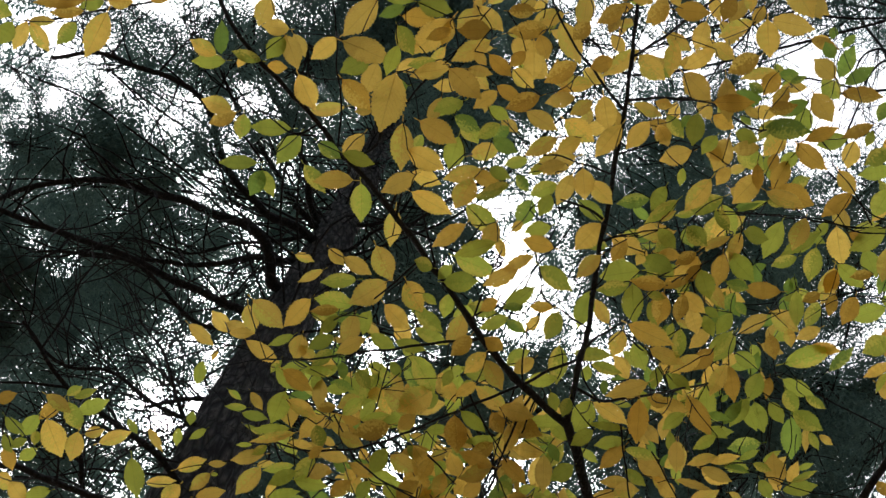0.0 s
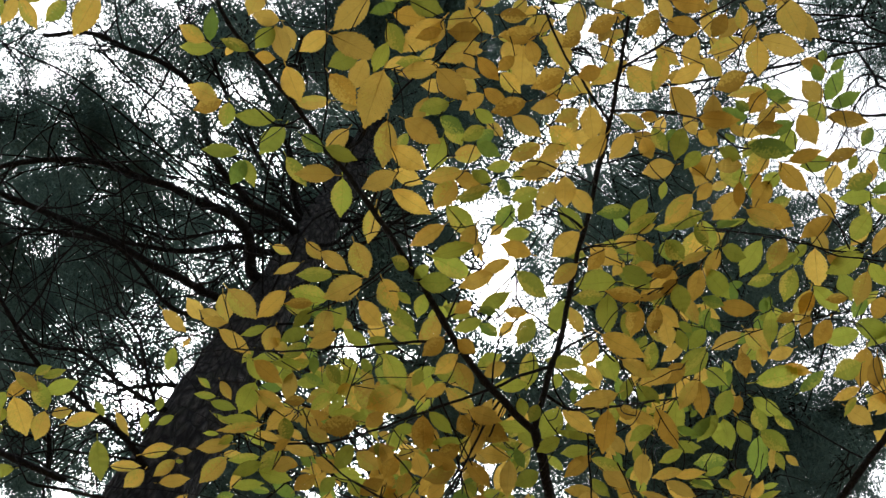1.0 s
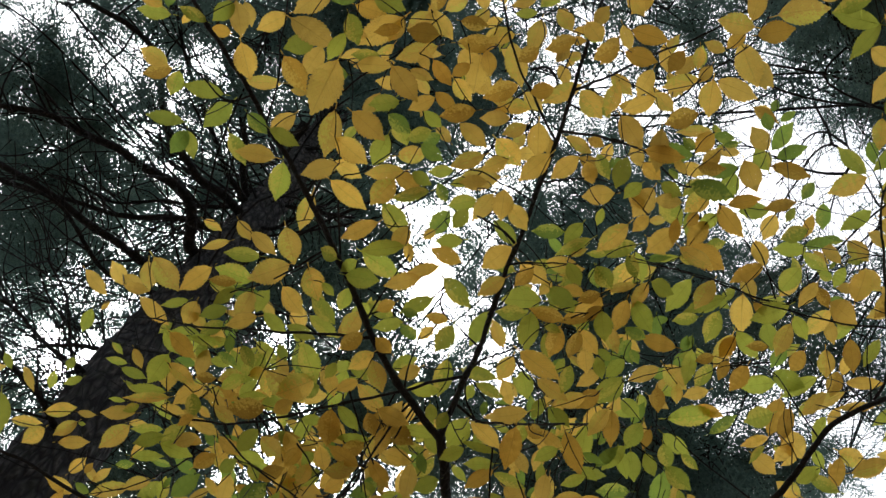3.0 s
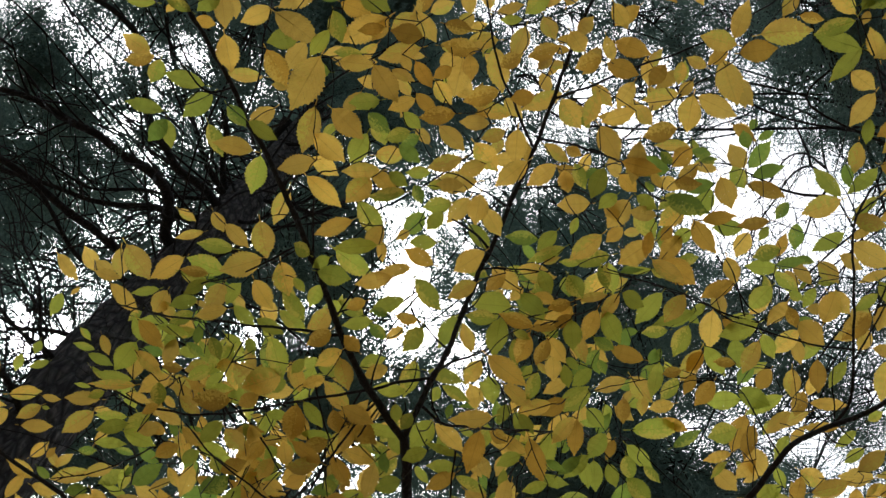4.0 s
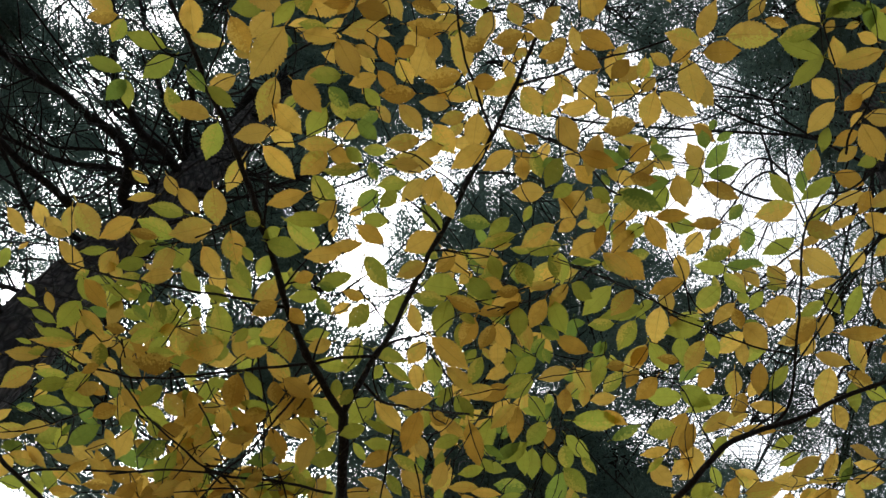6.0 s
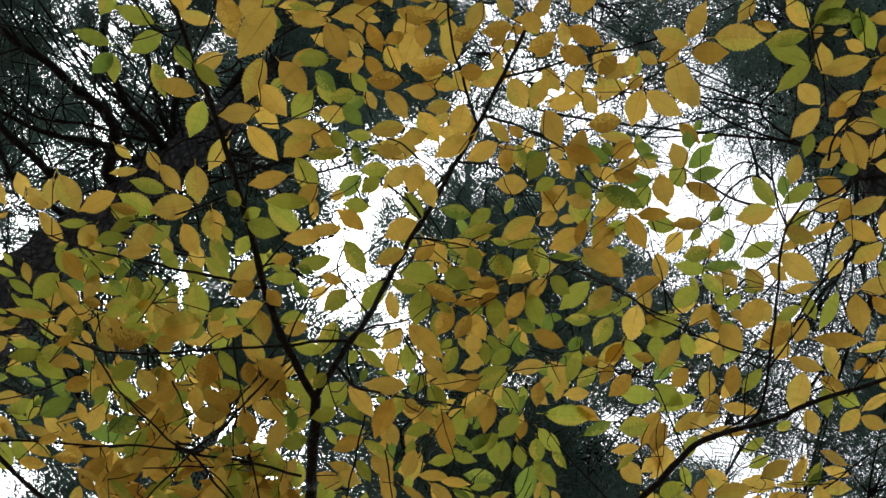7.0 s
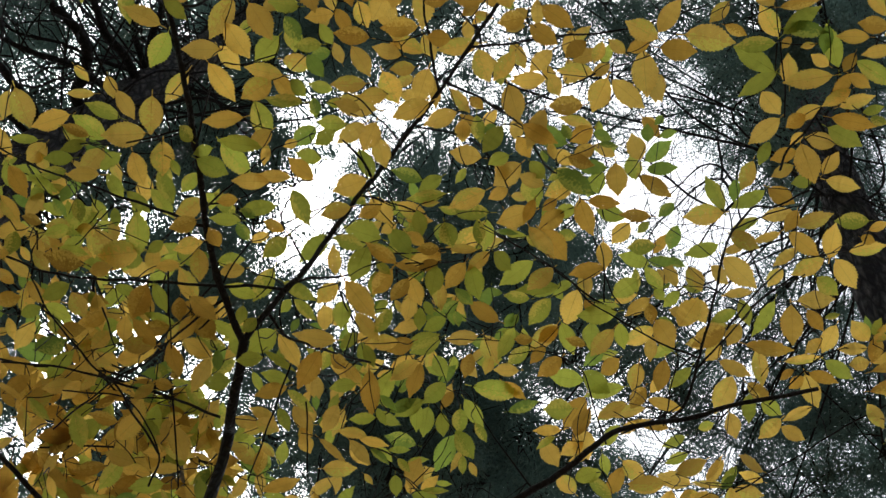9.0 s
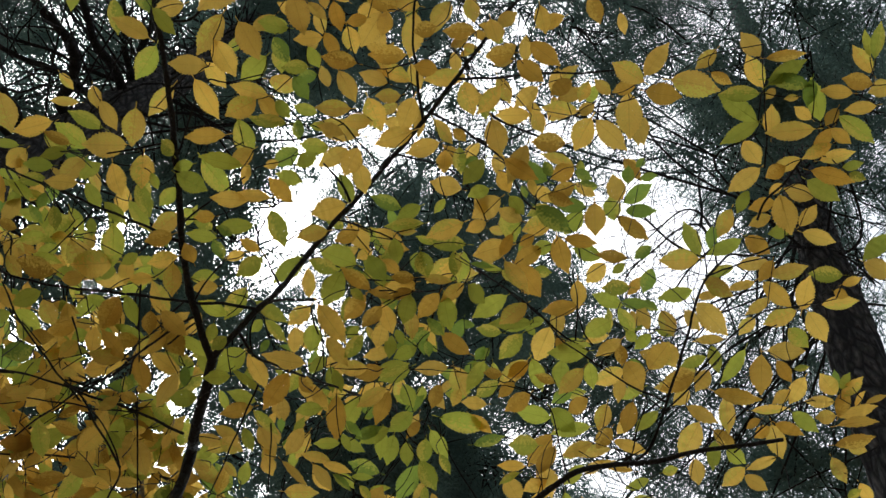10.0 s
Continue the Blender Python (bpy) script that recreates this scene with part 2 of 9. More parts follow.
class Tree:
    """A hemlock: an Empty at its base with a trunk; boughs and bare limbs are added to it."""

    def __init__(self, base, top, r0, label, seed, r1=0.05, sway=0.25, fine=1):
        self.ob = tagged(new("hemlock_tree"), label, "tree", "hemlocks of the wood")
        self.ob.location = base
        self.base, self.top, self.r0, self.r1 = Vector(base), Vector(top), r0, r1
        self.rng = random.Random(seed)
        child("trunk", trunk_mesh((0, 0, -0.2), self.top - self.base, r0, r1, seed, sway, fine), self.ob, "dark furrowed trunk")

    def axis(self, z):
        f = max(0.0, min(1.0, (z - self.base.z) / (self.top.z - self.base.z)))
        return self.base.lerp(self.top, f)


def bare_twigs(rng, line, r, count, reach):
    """Thin dead side twigs along a limb."""
    verts, faces = [], []
    for _ in range(count):
        k = rng.randrange(max(1, len(line) // 5), len(line) - 1)
        ahead = (line[k + 1] - line[k]).normalized()
        d = (ahead + Vector((rng.gauss(0, 0.9), rng.gauss(0, 0.9), rng.gauss(-0.1, 0.45)))).normalized()
        p, length = line[k].copy(), reach * rng.uniform(0.4, 1.2)
        pts = [p.copy()]
        for _ in range(5):
            d = (d + Vector((rng.gauss(0, 0.22), rng.gauss(0, 0.22), rng.gauss(-0.06, 0.18)))).normalized()
            p = p + d * length / 5
            pts.append(p.copy())
        v, f = tube(pts, min(0.012, r * rng.uniform(0.15, 0.38)), 0.0025, 4)
        faces += [tuple(q + len(verts) for q in face) for face in f]
        verts += v
        if rng.random() < 0.8:
            k2 = rng.randrange(2, 5)
            d2 = (d + Vector((rng.gauss(0, 0.8), rng.gauss(0, 0.8), rng.gauss(0, 0.3)))).normalized()
            v, f = tube([pts[k2], pts[k2] + d2 * length * 0.25, pts[k2] + d2 * length * 0.45 + Vector((0, 0, -0.04))], r * 0.2, 0.003, 4)
            faces += [tuple(q + len(verts) for q in face) for face in f]
            verts += v
    return verts, faces


def limb(tree, points, r, r1=None):
    """A bare limb through the points, with thin dead twigs."""
    rng = tree.rng
    line = [p - tree.base for p in smooth_line(points, 5)]
    line = [p + 0.06 * Vector((noise.noise(p * 2.1), noise.noise(p * 2.1 + Vector((5, 0, 0))), noise.noise(p * 2.1 + Vector((0, 5, 0))))) for p in line]
    verts, faces = tube(line, r, r1 or r * 0.35, 8, 0.08, rng)
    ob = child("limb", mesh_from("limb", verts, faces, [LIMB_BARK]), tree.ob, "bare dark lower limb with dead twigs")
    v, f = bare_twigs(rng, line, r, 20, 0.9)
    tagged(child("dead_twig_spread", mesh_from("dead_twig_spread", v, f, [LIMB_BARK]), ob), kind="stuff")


def bough(tree, place, reach, fullness, kinds=None, thick=118, big=1.0):
    """A leafy bough: a limb from the trunk out to the place, branchlets, and flat sprays of needles round it."""
    rng = tree.rng
    kinds = kinds or (FINE_SPRIGS if fullness < 0.6 else SPRIGS if Vector(place).length < 17 else FAR_SPRIGS)
    place = Vector(place)
    away = math.hypot(place.x - tree.base.x, place.y - tree.base.y)
    start = tree.axis(place.z - rng.uniform(-0.1, 0.4) * away)
    out = place - start
    flat = Vector((out.x, out.y, 0)).normalized()
    end = place + flat * reach * 0.6 + Vector((0, 0, -0.12 * reach))
    bend = start.lerp(place, 0.5) + Vector((rng.gauss(0, 0.14), rng.gauss(0, 0.14), rng.gauss(0.08, 0.07))) * away
    line = [p - tree.base for p in smooth_line([start, bend, place, end], 6)]
    r = 0.007 + 0.0022 * away
    verts, faces = tube(line, r, 0.006, 5, 0.06, rng)
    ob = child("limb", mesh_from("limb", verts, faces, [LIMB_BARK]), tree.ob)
    verts, faces = [], []
    mid = place - tree.base
    # branchlets fan out through the bough
    tips = []
    for _ in range(int((7 + 9 * reach) * (1 if thick > 100 else 0.4))):
        p = line[rng.randrange(len(line) * 3 // 5, len(line))]
        a = rng.uniform(0, 2 * math.pi)
        q = mid + Vector((math.cos(a), math.sin(a), rng.gauss(-0.06, 0.12))) * reach * rng.uniform(0.45, 1.05)
        m = p.lerp(q, 0.5) + Vector((rng.gauss(0, 0.08), rng.gauss(0, 0.08), rng.uniform(0, 0.12))) * reach
        v, f = tube(smooth_line([p, m, q], 2), 0.009, 0.003, 3)
        faces += [tuple(k + len(verts) for k in face) for face in f]
        verts += v
        tips.append((p, m, q))
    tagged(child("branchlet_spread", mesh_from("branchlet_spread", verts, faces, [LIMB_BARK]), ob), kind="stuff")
    # sprays sit along the branchlets
    count = int(thick * fullness * reach * reach) + 8
    size = big * (0.8 + 0.5 * min(1.4, reach))
    chunks = []
    for _ in range(count):
        p, m, q = tips[rng.randrange(len(tips))]
        f = rng.uniform(0.1, 1.0)
        at = (p.lerp(m, f * 2) if f < 0.5 else m.lerp(q, f * 2 - 1)) + Vector((rng.gauss(0, 0.06), rng.gauss(0, 0.06), rng.gauss(0, 0.05)))
        d = (q - p)
        turn = math.atan2(d.y, d.x) + rng.gauss(0, 0.7)
        e = Euler((rng.gauss(0, 0.35), rng.gauss(0.15, 0.3), turn)).to_matrix()
        inner = fullness > 0.6 and rng.random() < 0.75
        blades = (ROUGH_SPRIGS if inner else kinds)[rng.randrange(4)] * (size * (1.3 if inner else 1.0) * rng.uniform(0.6, 1.15))
        chunks.append(blades @ np.array(e).T + np.array(at))
    co = np.concatenate(chunks).reshape(-1, 3)
    me = bpy.data.meshes.new("foliage")
    n = len(co) // 3
    me.vertices.add(len(co))
    me.vertices.foreach_set("co", co.ravel())
    me.loops.add(len(co))
    me.loops.foreach_set("vertex_index", np.arange(len(co), dtype=np.int32))
    me.polygons.add(n)
    me.polygons.foreach_set("loop_start", np.arange(0, len(co), 3, dtype=np.int32))
    me.update(calc_edges=True)
    me.materials.append(NEEDLES)
    leafy = child("foliage", me, ob)
    tagged(leafy, kind="stuff")


def light_screen_wood():
    """A deep unseen ring of trunks and ragged crowns, too many to count, added to block low sky light."""
    rng = random.Random(77)
    verts, faces, index = [], [], []

    def quad(p, d, w, m):
        n = len(verts)
        verts.extend([p - w, p + d * 0.5 - w * 1.2, p + d, p + d * 0.5 + w * 1.2])
        faces.append((n, n + 1, n + 2, n + 3))
        index.append(m)

    for _ in range(170):
        a, r, tall = rng.uniform(0, 2 * math.pi), rng.uniform(19, 44), rng.uniform(20, 31)
        foot = Vector((r * math.cos(a), r * math.sin(a), -0.5))
        v, f = tube([foot, foot + Vector((rng.gauss(0, 0.2), rng.gauss(0, 0.2), tall * 0.5)), foot + Vector((0, 0, tall))], rng.uniform(0.14, 0.3), 0.03, 7)
        faces.extend(tuple(q + len(verts) for q in face) for face in f)
        index.extend([1] * len(f))
        verts.extend(v)
        for _ in range(230):
            z = 1.5 + (tall - 1.5) * rng.random()
            b, away = rng.uniform(0, 2 * math.pi), rng.uniform(0.2, 3.0) * (1.1 - z / tall)
            p = foot + Vector((away * math.cos(b), away * math.sin(b), z))
            d = Vector((math.cos(b), math.sin(b), rng.uniform(-0.6, 0.1))) * rng.uniform(0.5, 1.2)
            quad(p, d, Vector((-math.sin(b), math.cos(b), rng.uniform(-0.7, 0.7))) * rng.uniform(0.12, 0.28), 0)
    me = mesh_from("light_screen_wood", verts, faces, [NEEDLES, LIMB_BARK], False, index)
    tagged(new("light_screen_wood", me), "unseen ring of hemlocks added to block low sky light", "wood", kind="stuff")


light_screen_wood()
hemlock_west = Tree((-1.81, 3.30, 0), (-1.13, 3.81, 30), 0.25, "tall hemlock with a dark furrowed trunk and bare lower limbs", 11, r1=0.12, sway=0.15, fine=2)
hemlock_north = Tree((2.22, 6.12, 0), (2.25, 6.10, 31), 0.20, "hemlock with a dense dark green crown", 12)
hemlock_east = Tree((3.15, 2.55, 0), (4.35, -0.9, 29), 0.225, "leaning hemlock with hanging dead limbs", 13, fine=2)
hemlock_far_east = Tree((5.2, 9.2, 0), (5.1, 9.0, 33), 0.22, "hemlock farther off with dense grey-green foliage", 14)
hemlock_far_north = Tree((-0.6, 9.4, 0), (-0.5, 9.2, 33), 0.21, "hemlock farther off with thin ragged boughs", 15)
hemlock_far_west = Tree((-6.2, 6.4, 0), (-6.1, 6.3, 32), 0.24, "hemlock farther off with thick shady foliage", 16)

# boughs of hemlock_west: place, reach, fullness
bough(hemlock_west, (-3.87, 1.58, 15.43), 0.50, 0.54)
bough(hemlock_west, (-3.56, 1.72, 16.54), 0.53, 0.65)
bough(hemlock_west, (-2.73, 1.79, 15.16), 0.48, 0.65)
bough(hemlock_west, (-2.51, 1.91, 16.73), 0.53, 0.65)
bough(hemlock_west, (-2.49, 2.30, 19.74), 0.63, 0.87)
bough(hemlock_west, (-4.05, 2.02, 14.27), 0.46, 0.54)
bough(hemlock_west, (-3.54, 2.26, 15.43), 0.50, 0.65)
bough(hemlock_west, (-2.93, 2.33, 15.56), 0.50, 0.54)
bough(hemlock_west, (-2.41, 2.23, 15.67), 0.50, 0.54)
bough(hemlock_west, (-1.41, 1.83, 12.81), 0.39, 0.72)
bough(hemlock_west, (-3.13, 3.42, 19.46), 0.63, 0.54)
bough(hemlock_west, (-2.72, 4.26, 22.45), 0.74, 0.58)
bough(hemlock_west, (-2.21, 4.80, 24.45), 0.81, 0.58)
bough(hemlock_west, (-3.57, 3.00, 14.22), 0.46, 0.98)
bough(hemlock_west, (-3.17, 2.99, 14.33), 0.46, 0.98)
bough(hemlock_west, (-2.32, 4.56, 19.85), 0.65, 0.58)
bough(hemlock_west, (-3.30, 3.66, 14.65), 0.48, 0.98)
bough(hemlock_west, (-2.28, 4.69, 18.78), 0.62, 0.58)
bough(hemlock_west, (-2.90, 4.34, 14.54), 0.48, 0.65)
bough(hemlock_west, (-2.53, 4.44, 15.65), 0.51, 0.43)
bough(hemlock_west, (-2.04, 4.98, 16.62), 0.39, 0.43)
bough(hemlock_west, (-1.27, 4.89, 16.73), 0.55, 0.58)
bough(hemlock_west, (-2.79, 4.61, 13.93), 0.46, 0.54)
bough(hemlock_west, (-2.44, 4.83, 15.01), 0.35, 0.33)
bough(hemlock_west, (-1.28, 4.69, 14.68), 0.48, 0.58)
bough(hemlock_west, (-2.59, 4.99, 13.82), 0.46, 0.43)
bough(hemlock_west, (-2.18, 5.06, 13.87), 0.46, 0.43)
bough(hemlock_west, (-2.74, 5.38, 13.62), 0.46, 0.65)
bough(hemlock_west, (-2.19, 5.56, 13.65), 0.46, 0.65)
bough(hemlock_west, (-2.91, 2.51, 16.56), 0.37, 0.43)
bough(hemlock_west, (-1.37, 1.67, 12.33), 0.38, 0.87)
bough(hemlock_west, (-0.16, 2.74, 23.89), 0.77, 1.30)
bough(hemlock_west, (0.34, 1.99, 19.94), 0.63, 1.01)
bough(hemlock_west, (-2.00, 2.37, 12.10), 0.27, 0.43)
bough(hemlock_west, (-1.77, 2.40, 13.17), 0.41, 0.58)
bough(hemlock_west, (-0.48, 2.60, 17.84), 0.57, 1.30)
bough(hemlock_west, (-0.00, 2.78, 18.83), 0.60, 1.30)
bough(hemlock_west, (0.53, 2.00, 15.91), 0.50, 0.87)
bough(hemlock_west, (-2.68, 4.19, 17.80), 0.41, 0.43)
bough(hemlock_west, (-2.68, 4.58, 20.83), 0.69, 0.72)
bough(hemlock_west, (-1.89, 4.42, 20.45), 0.67, 1.01)
bough(hemlock_west, (-1.41, 4.61, 23.53), 0.77, 1.30)
bough(hemlock_west, (-0.40, 2.78, 15.27), 0.48, 1.01)
bough(hemlock_west, (0.11, 3.15, 16.73), 0.53, 0.87)
bough(hemlock_west, (0.59, 2.18, 13.34), 0.41, 0.58)
bough(hemlock_west, (-2.46, 4.56, 17.21), 0.57, 0.58)
bough(hemlock_west, (-1.63, 4.75, 18.83), 0.62, 0.87)
bough(hemlock_west, (-1.10, 4.68, 19.93), 0.65, 0.72)
bough(hemlock_west, (-0.14, 2.53, 12.26), 0.27, 0.29)
bough(hemlock_west, (-2.44, 4.98, 16.55), 0.55, 0.87)
bough(hemlock_west, (-1.14, 4.49, 16.34), 0.53, 1.16)
bough(hemlock_west, (-0.54, 4.32, 16.43), 0.53, 1.01)
bough(hemlock_west, (-0.03, 3.08, 12.12), 0.27, 0.14)
bough(hemlock_west, (-1.79, 4.32, 13.14), 0.43, 1.01)
bough(hemlock_west, (-1.50, 4.76, 15.16), 0.50, 1.16)
bough(hemlock_west, (-0.25, 3.43, 12.00), 0.38, 1.01)
bough(hemlock_west, (-1.98, 4.82, 12.91), 0.43, 1.01)
bough(hemlock_west, (-1.58, 4.47, 12.57), 0.41, 1.16)
bough(hemlock_west, (-0.74, 4.45, 12.67), 0.41, 1.16)
bough(hemlock_west, (-0.27, 3.81, 11.87), 0.38, 1.01)
bough(hemlock_west, (-2.10, 4.70, 11.27), 0.38, 1.01)
bough(hemlock_west, (-1.74, 5.11, 12.27), 0.41, 1.16)
bough(hemlock_west, (-1.28, 4.59, 11.46), 0.38, 1.16)
bough(hemlock_west, (-0.02, 4.09, 11.23), 0.36, 0.87)
bough(hemlock_west, (0.19, 3.92, 11.29), 0.36, 0.72)
bough(hemlock_west, (-1.81, 5.08, 11.13), 0.38, 1.01)
bough(hemlock_west, (-1.60, 4.90, 11.27), 0.38, 1.16)
bough(hemlock_west, (-0.67, 4.81, 11.42), 0.38, 1.16)
bough(hemlock_west, (-0.40, 4.73, 10.89), 0.36, 1.01)
bough(hemlock_west, (-4.14, 1.94, 18.96), 0.65, 0.45, ROUGH_SPRIGS, 70, 1.35)
bough(hemlock_west, (-3.55, 2.39, 19.55), 0.66, 0.45, ROUGH_SPRIGS, 70, 1.35)
bough(hemlock_west, (-3.37, 2.49, 21.62), 0.74, 0.45, ROUGH_SPRIGS, 70, 1.35)
bough(hemlock_west, (-2.17, 2.18, 20.30), 0.68, 0.45, ROUGH_SPRIGS, 70, 1.35)
bough(hemlock_west, (-1.43, 2.10, 19.88), 0.66, 0.45, ROUGH_SPRIGS, 70, 1.35)
bough(hemlock_west, (-3.20, 4.55, 20.76), 0.72, 0.45, ROUGH_SPRIGS, 70, 1.35)
bough(hemlock_west, (-3.02, 4.95, 20.17), 0.70, 0.45, ROUGH_SPRIGS, 70, 1.35)
bough(hemlock_west, (-3.00, 3.66, 25.08), 0.86, 0.45, ROUGH_SPRIGS, 70, 1.35)
bough(hemlock_west, (-1.33, 2.48, 19.84), 0.66, 0.90, ROUGH_SPRIGS, 70, 1.35)
bough(hemlock_west, (-0.87, 2.36, 19.88), 0.66, 0.90, ROUGH_SPRIGS, 70, 1.35)
bough(hemlock_west, (-0.31, 2.57, 20.38), 0.68, 0.90, ROUGH_SPRIGS, 70, 1.35)
bough(hemlock_west, (0.62, 2.35, 23.42), 0.79, 0.60, ROUGH_SPRIGS, 70, 1.35)
bough(hemlock_west, (-1.96, 4.98, 28.01), 0.97, 0.90, ROUGH_SPRIGS, 70, 1.35)
bough(hemlock_west, (-0.71, 4.30, 28.20), 0.97, 0.90, ROUGH_SPRIGS, 70, 1.35)
bough(hemlock_west, (0.09, 3.92, 24.22), 0.83, 0.90, ROUGH_SPRIGS, 70, 1.35)
bough(hemlock_west, (-2.46, 5.36, 25.84), 0.90, 0.60, ROUGH_SPRIGS, 70, 1.35)
bough(hemlock_west, (-1.62, 5.35, 26.43), 0.91, 0.90, ROUGH_SPRIGS, 70, 1.35)
bough(hemlock_west, (-0.94, 5.18, 27.01), 0.93, 0.60, ROUGH_SPRIGS, 70, 1.35)
bough(hemlock_west, (0.02, 4.22, 22.63), 0.77, 0.45, ROUGH_SPRIGS, 70, 1.35)
bough(hemlock_west, (-2.71, 5.58, 18.44), 0.65, 0.45, ROUGH_SPRIGS, 70, 1.35)
bough(hemlock_west, (-2.14, 5.69, 19.02), 0.66, 0.75, ROUGH_SPRIGS, 70, 1.35)
bough(hemlock_west, (-1.67, 5.08, 18.74), 0.65, 0.75, ROUGH_SPRIGS, 70, 1.35)

# boughs of hemlock_north: place, reach, fullness
bough(hemlock_north, (2.05, 4.40, 12.52), 0.41, 0.73)
bough(hemlock_north, (3.66, 6.13, 16.98), 0.58, 0.63)
bough(hemlock_north, (3.51, 5.20, 14.62), 0.50, 0.42)
bough(hemlock_north, (1.14, 4.49, 11.53), 0.38, 0.52)
bough(hemlock_north, (1.70, 4.85, 12.39), 0.41, 0.84)
bough(hemlock_north, (2.00, 4.39, 11.44), 0.38, 0.84)
bough(hemlock_north, (2.33, 4.68, 11.79), 0.39, 0.73)
bough(hemlock_north, (3.10, 4.89, 12.63), 0.43, 0.63)
bough(hemlock_north, (1.79, 3.94, 25.16), 0.58, 0.31)
bough(hemlock_north, (2.95, 4.15, 25.52), 0.59, 0.21)
bough(hemlock_north, (0.63, 5.25, 24.45), 0.57, 0.10)
bough(hemlock_north, (1.51, 4.99, 23.44), 0.54, 0.31)
bough(hemlock_north, (2.17, 4.20, 22.53), 0.74, 0.73)
bough(hemlock_north, (2.96, 4.82, 25.40), 0.84, 0.84)
bough(hemlock_north, (3.36, 3.66, 21.45), 0.70, 0.63)
bough(hemlock_north, (0.81, 5.96, 22.72), 0.53, 0.31)
bough(hemlock_north, (1.40, 5.23, 21.33), 0.70, 0.73)
bough(hemlock_north, (2.18, 4.94, 21.85), 0.72, 0.84)
bough(hemlock_north, (3.38, 5.69, 24.63), 0.82, 0.84)
bough(hemlock_north, (3.19, 3.89, 18.33), 0.60, 0.73)
bough(hemlock_north, (0.90, 5.64, 20.20), 0.47, 0.21)
bough(hemlock_north, (1.28, 5.24, 18.21), 0.60, 0.63)
bough(hemlock_north, (2.14, 4.68, 18.29), 0.60, 0.84)
bough(hemlock_north, (2.70, 4.80, 18.17), 0.60, 0.94)
bough(hemlock_north, (3.63, 4.62, 19.11), 0.63, 0.84)
bough(hemlock_north, (4.11, 4.79, 19.48), 0.65, 0.63)
bough(hemlock_north, (0.83, 6.21, 18.96), 0.45, 0.31)
bough(hemlock_north, (1.56, 5.17, 17.15), 0.57, 0.42)
bough(hemlock_north, (1.88, 4.76, 16.19), 0.53, 0.84)
bough(hemlock_north, (2.48, 4.70, 16.65), 0.55, 0.94)
bough(hemlock_north, (3.46, 4.83, 17.49), 0.58, 0.84)
bough(hemlock_north, (0.93, 5.25, 15.04), 0.50, 0.42)
bough(hemlock_north, (1.53, 5.06, 14.52), 0.48, 0.63)
bough(hemlock_north, (1.67, 4.51, 13.64), 0.45, 0.73)
bough(hemlock_north, (2.16, 4.43, 13.59), 0.45, 0.73)
bough(hemlock_north, (3.57, 5.32, 16.77), 0.57, 0.63)
bough(hemlock_north, (3.46, 4.63, 14.86), 0.35, 0.31)
bough(hemlock_north, (1.08, 6.79, 17.10), 0.58, 0.73)
bough(hemlock_north, (1.22, 4.54, 12.06), 0.39, 0.63)
bough(hemlock_north, (1.80, 4.59, 12.50), 0.41, 0.73)
bough(hemlock_north, (2.30, 4.52, 12.99), 0.43, 0.73)
bough(hemlock_north, (2.87, 4.76, 13.87), 0.46, 0.63)
bough(hemlock_north, (3.91, 5.18, 15.09), 0.36, 0.21)
bough(hemlock_north, (0.65, 6.69, 16.06), 0.55, 0.73)
bough(hemlock_north, (0.88, 5.32, 13.92), 0.46, 0.73)
bough(hemlock_north, (1.27, 5.11, 13.43), 0.45, 0.73)
bough(hemlock_north, (1.79, 4.84, 14.02), 0.46, 0.73)
bough(hemlock_north, (3.27, 7.08, 19.97), 0.69, 0.63)
bough(hemlock_north, (2.78, 4.91, 15.45), 0.51, 0.63)
bough(hemlock_north, (1.02, 5.60, 13.23), 0.45, 0.73)
bough(hemlock_north, (2.32, 7.68, 18.22), 0.63, 0.73)
bough(hemlock_north, (1.72, 4.79, 12.41), 0.41, 0.73)
bough(hemlock_north, (3.38, 6.83, 17.86), 0.62, 0.63)
bough(hemlock_north, (2.83, 4.69, 13.34), 0.45, 0.63)
bough(hemlock_north, (1.04, 6.66, 13.81), 0.48, 0.73)
bough(hemlock_north, (1.24, 5.86, 12.51), 0.43, 0.73)
bough(hemlock_north, (2.14, 7.46, 16.11), 0.57, 0.73)
bough(hemlock_north, (1.74, 4.64, 11.37), 0.38, 0.73)
bough(hemlock_north, (2.69, 5.19, 13.17), 0.45, 0.73)
bough(hemlock_north, (3.51, 5.68, 14.99), 0.51, 0.73)
bough(hemlock_north, (3.80, 7.07, 18.77), 0.68, 0.32, ROUGH_SPRIGS, 70, 1.35)
bough(hemlock_north, (3.33, 7.45, 18.71), 0.68, 0.54, ROUGH_SPRIGS, 70, 1.35)
bough(hemlock_north, (3.76, 7.18, 18.18), 0.66, 0.43, ROUGH_SPRIGS, 70, 1.35)
bough(hemlock_north, (1.16, 4.04, 27.21), 0.93, 0.32, ROUGH_SPRIGS, 70, 1.35)
bough(hemlock_north, (2.06, 4.17, 21.52), 0.74, 0.43, ROUGH_SPRIGS, 70, 1.35)
bough(hemlock_north, (3.48, 4.76, 25.34), 0.88, 0.54, ROUGH_SPRIGS, 70, 1.35)
bough(hemlock_north, (3.93, 4.63, 24.26), 0.84, 0.32, ROUGH_SPRIGS, 70, 1.35)
bough(hemlock_north, (1.05, 4.77, 20.43), 0.70, 0.43, ROUGH_SPRIGS, 70, 1.35)
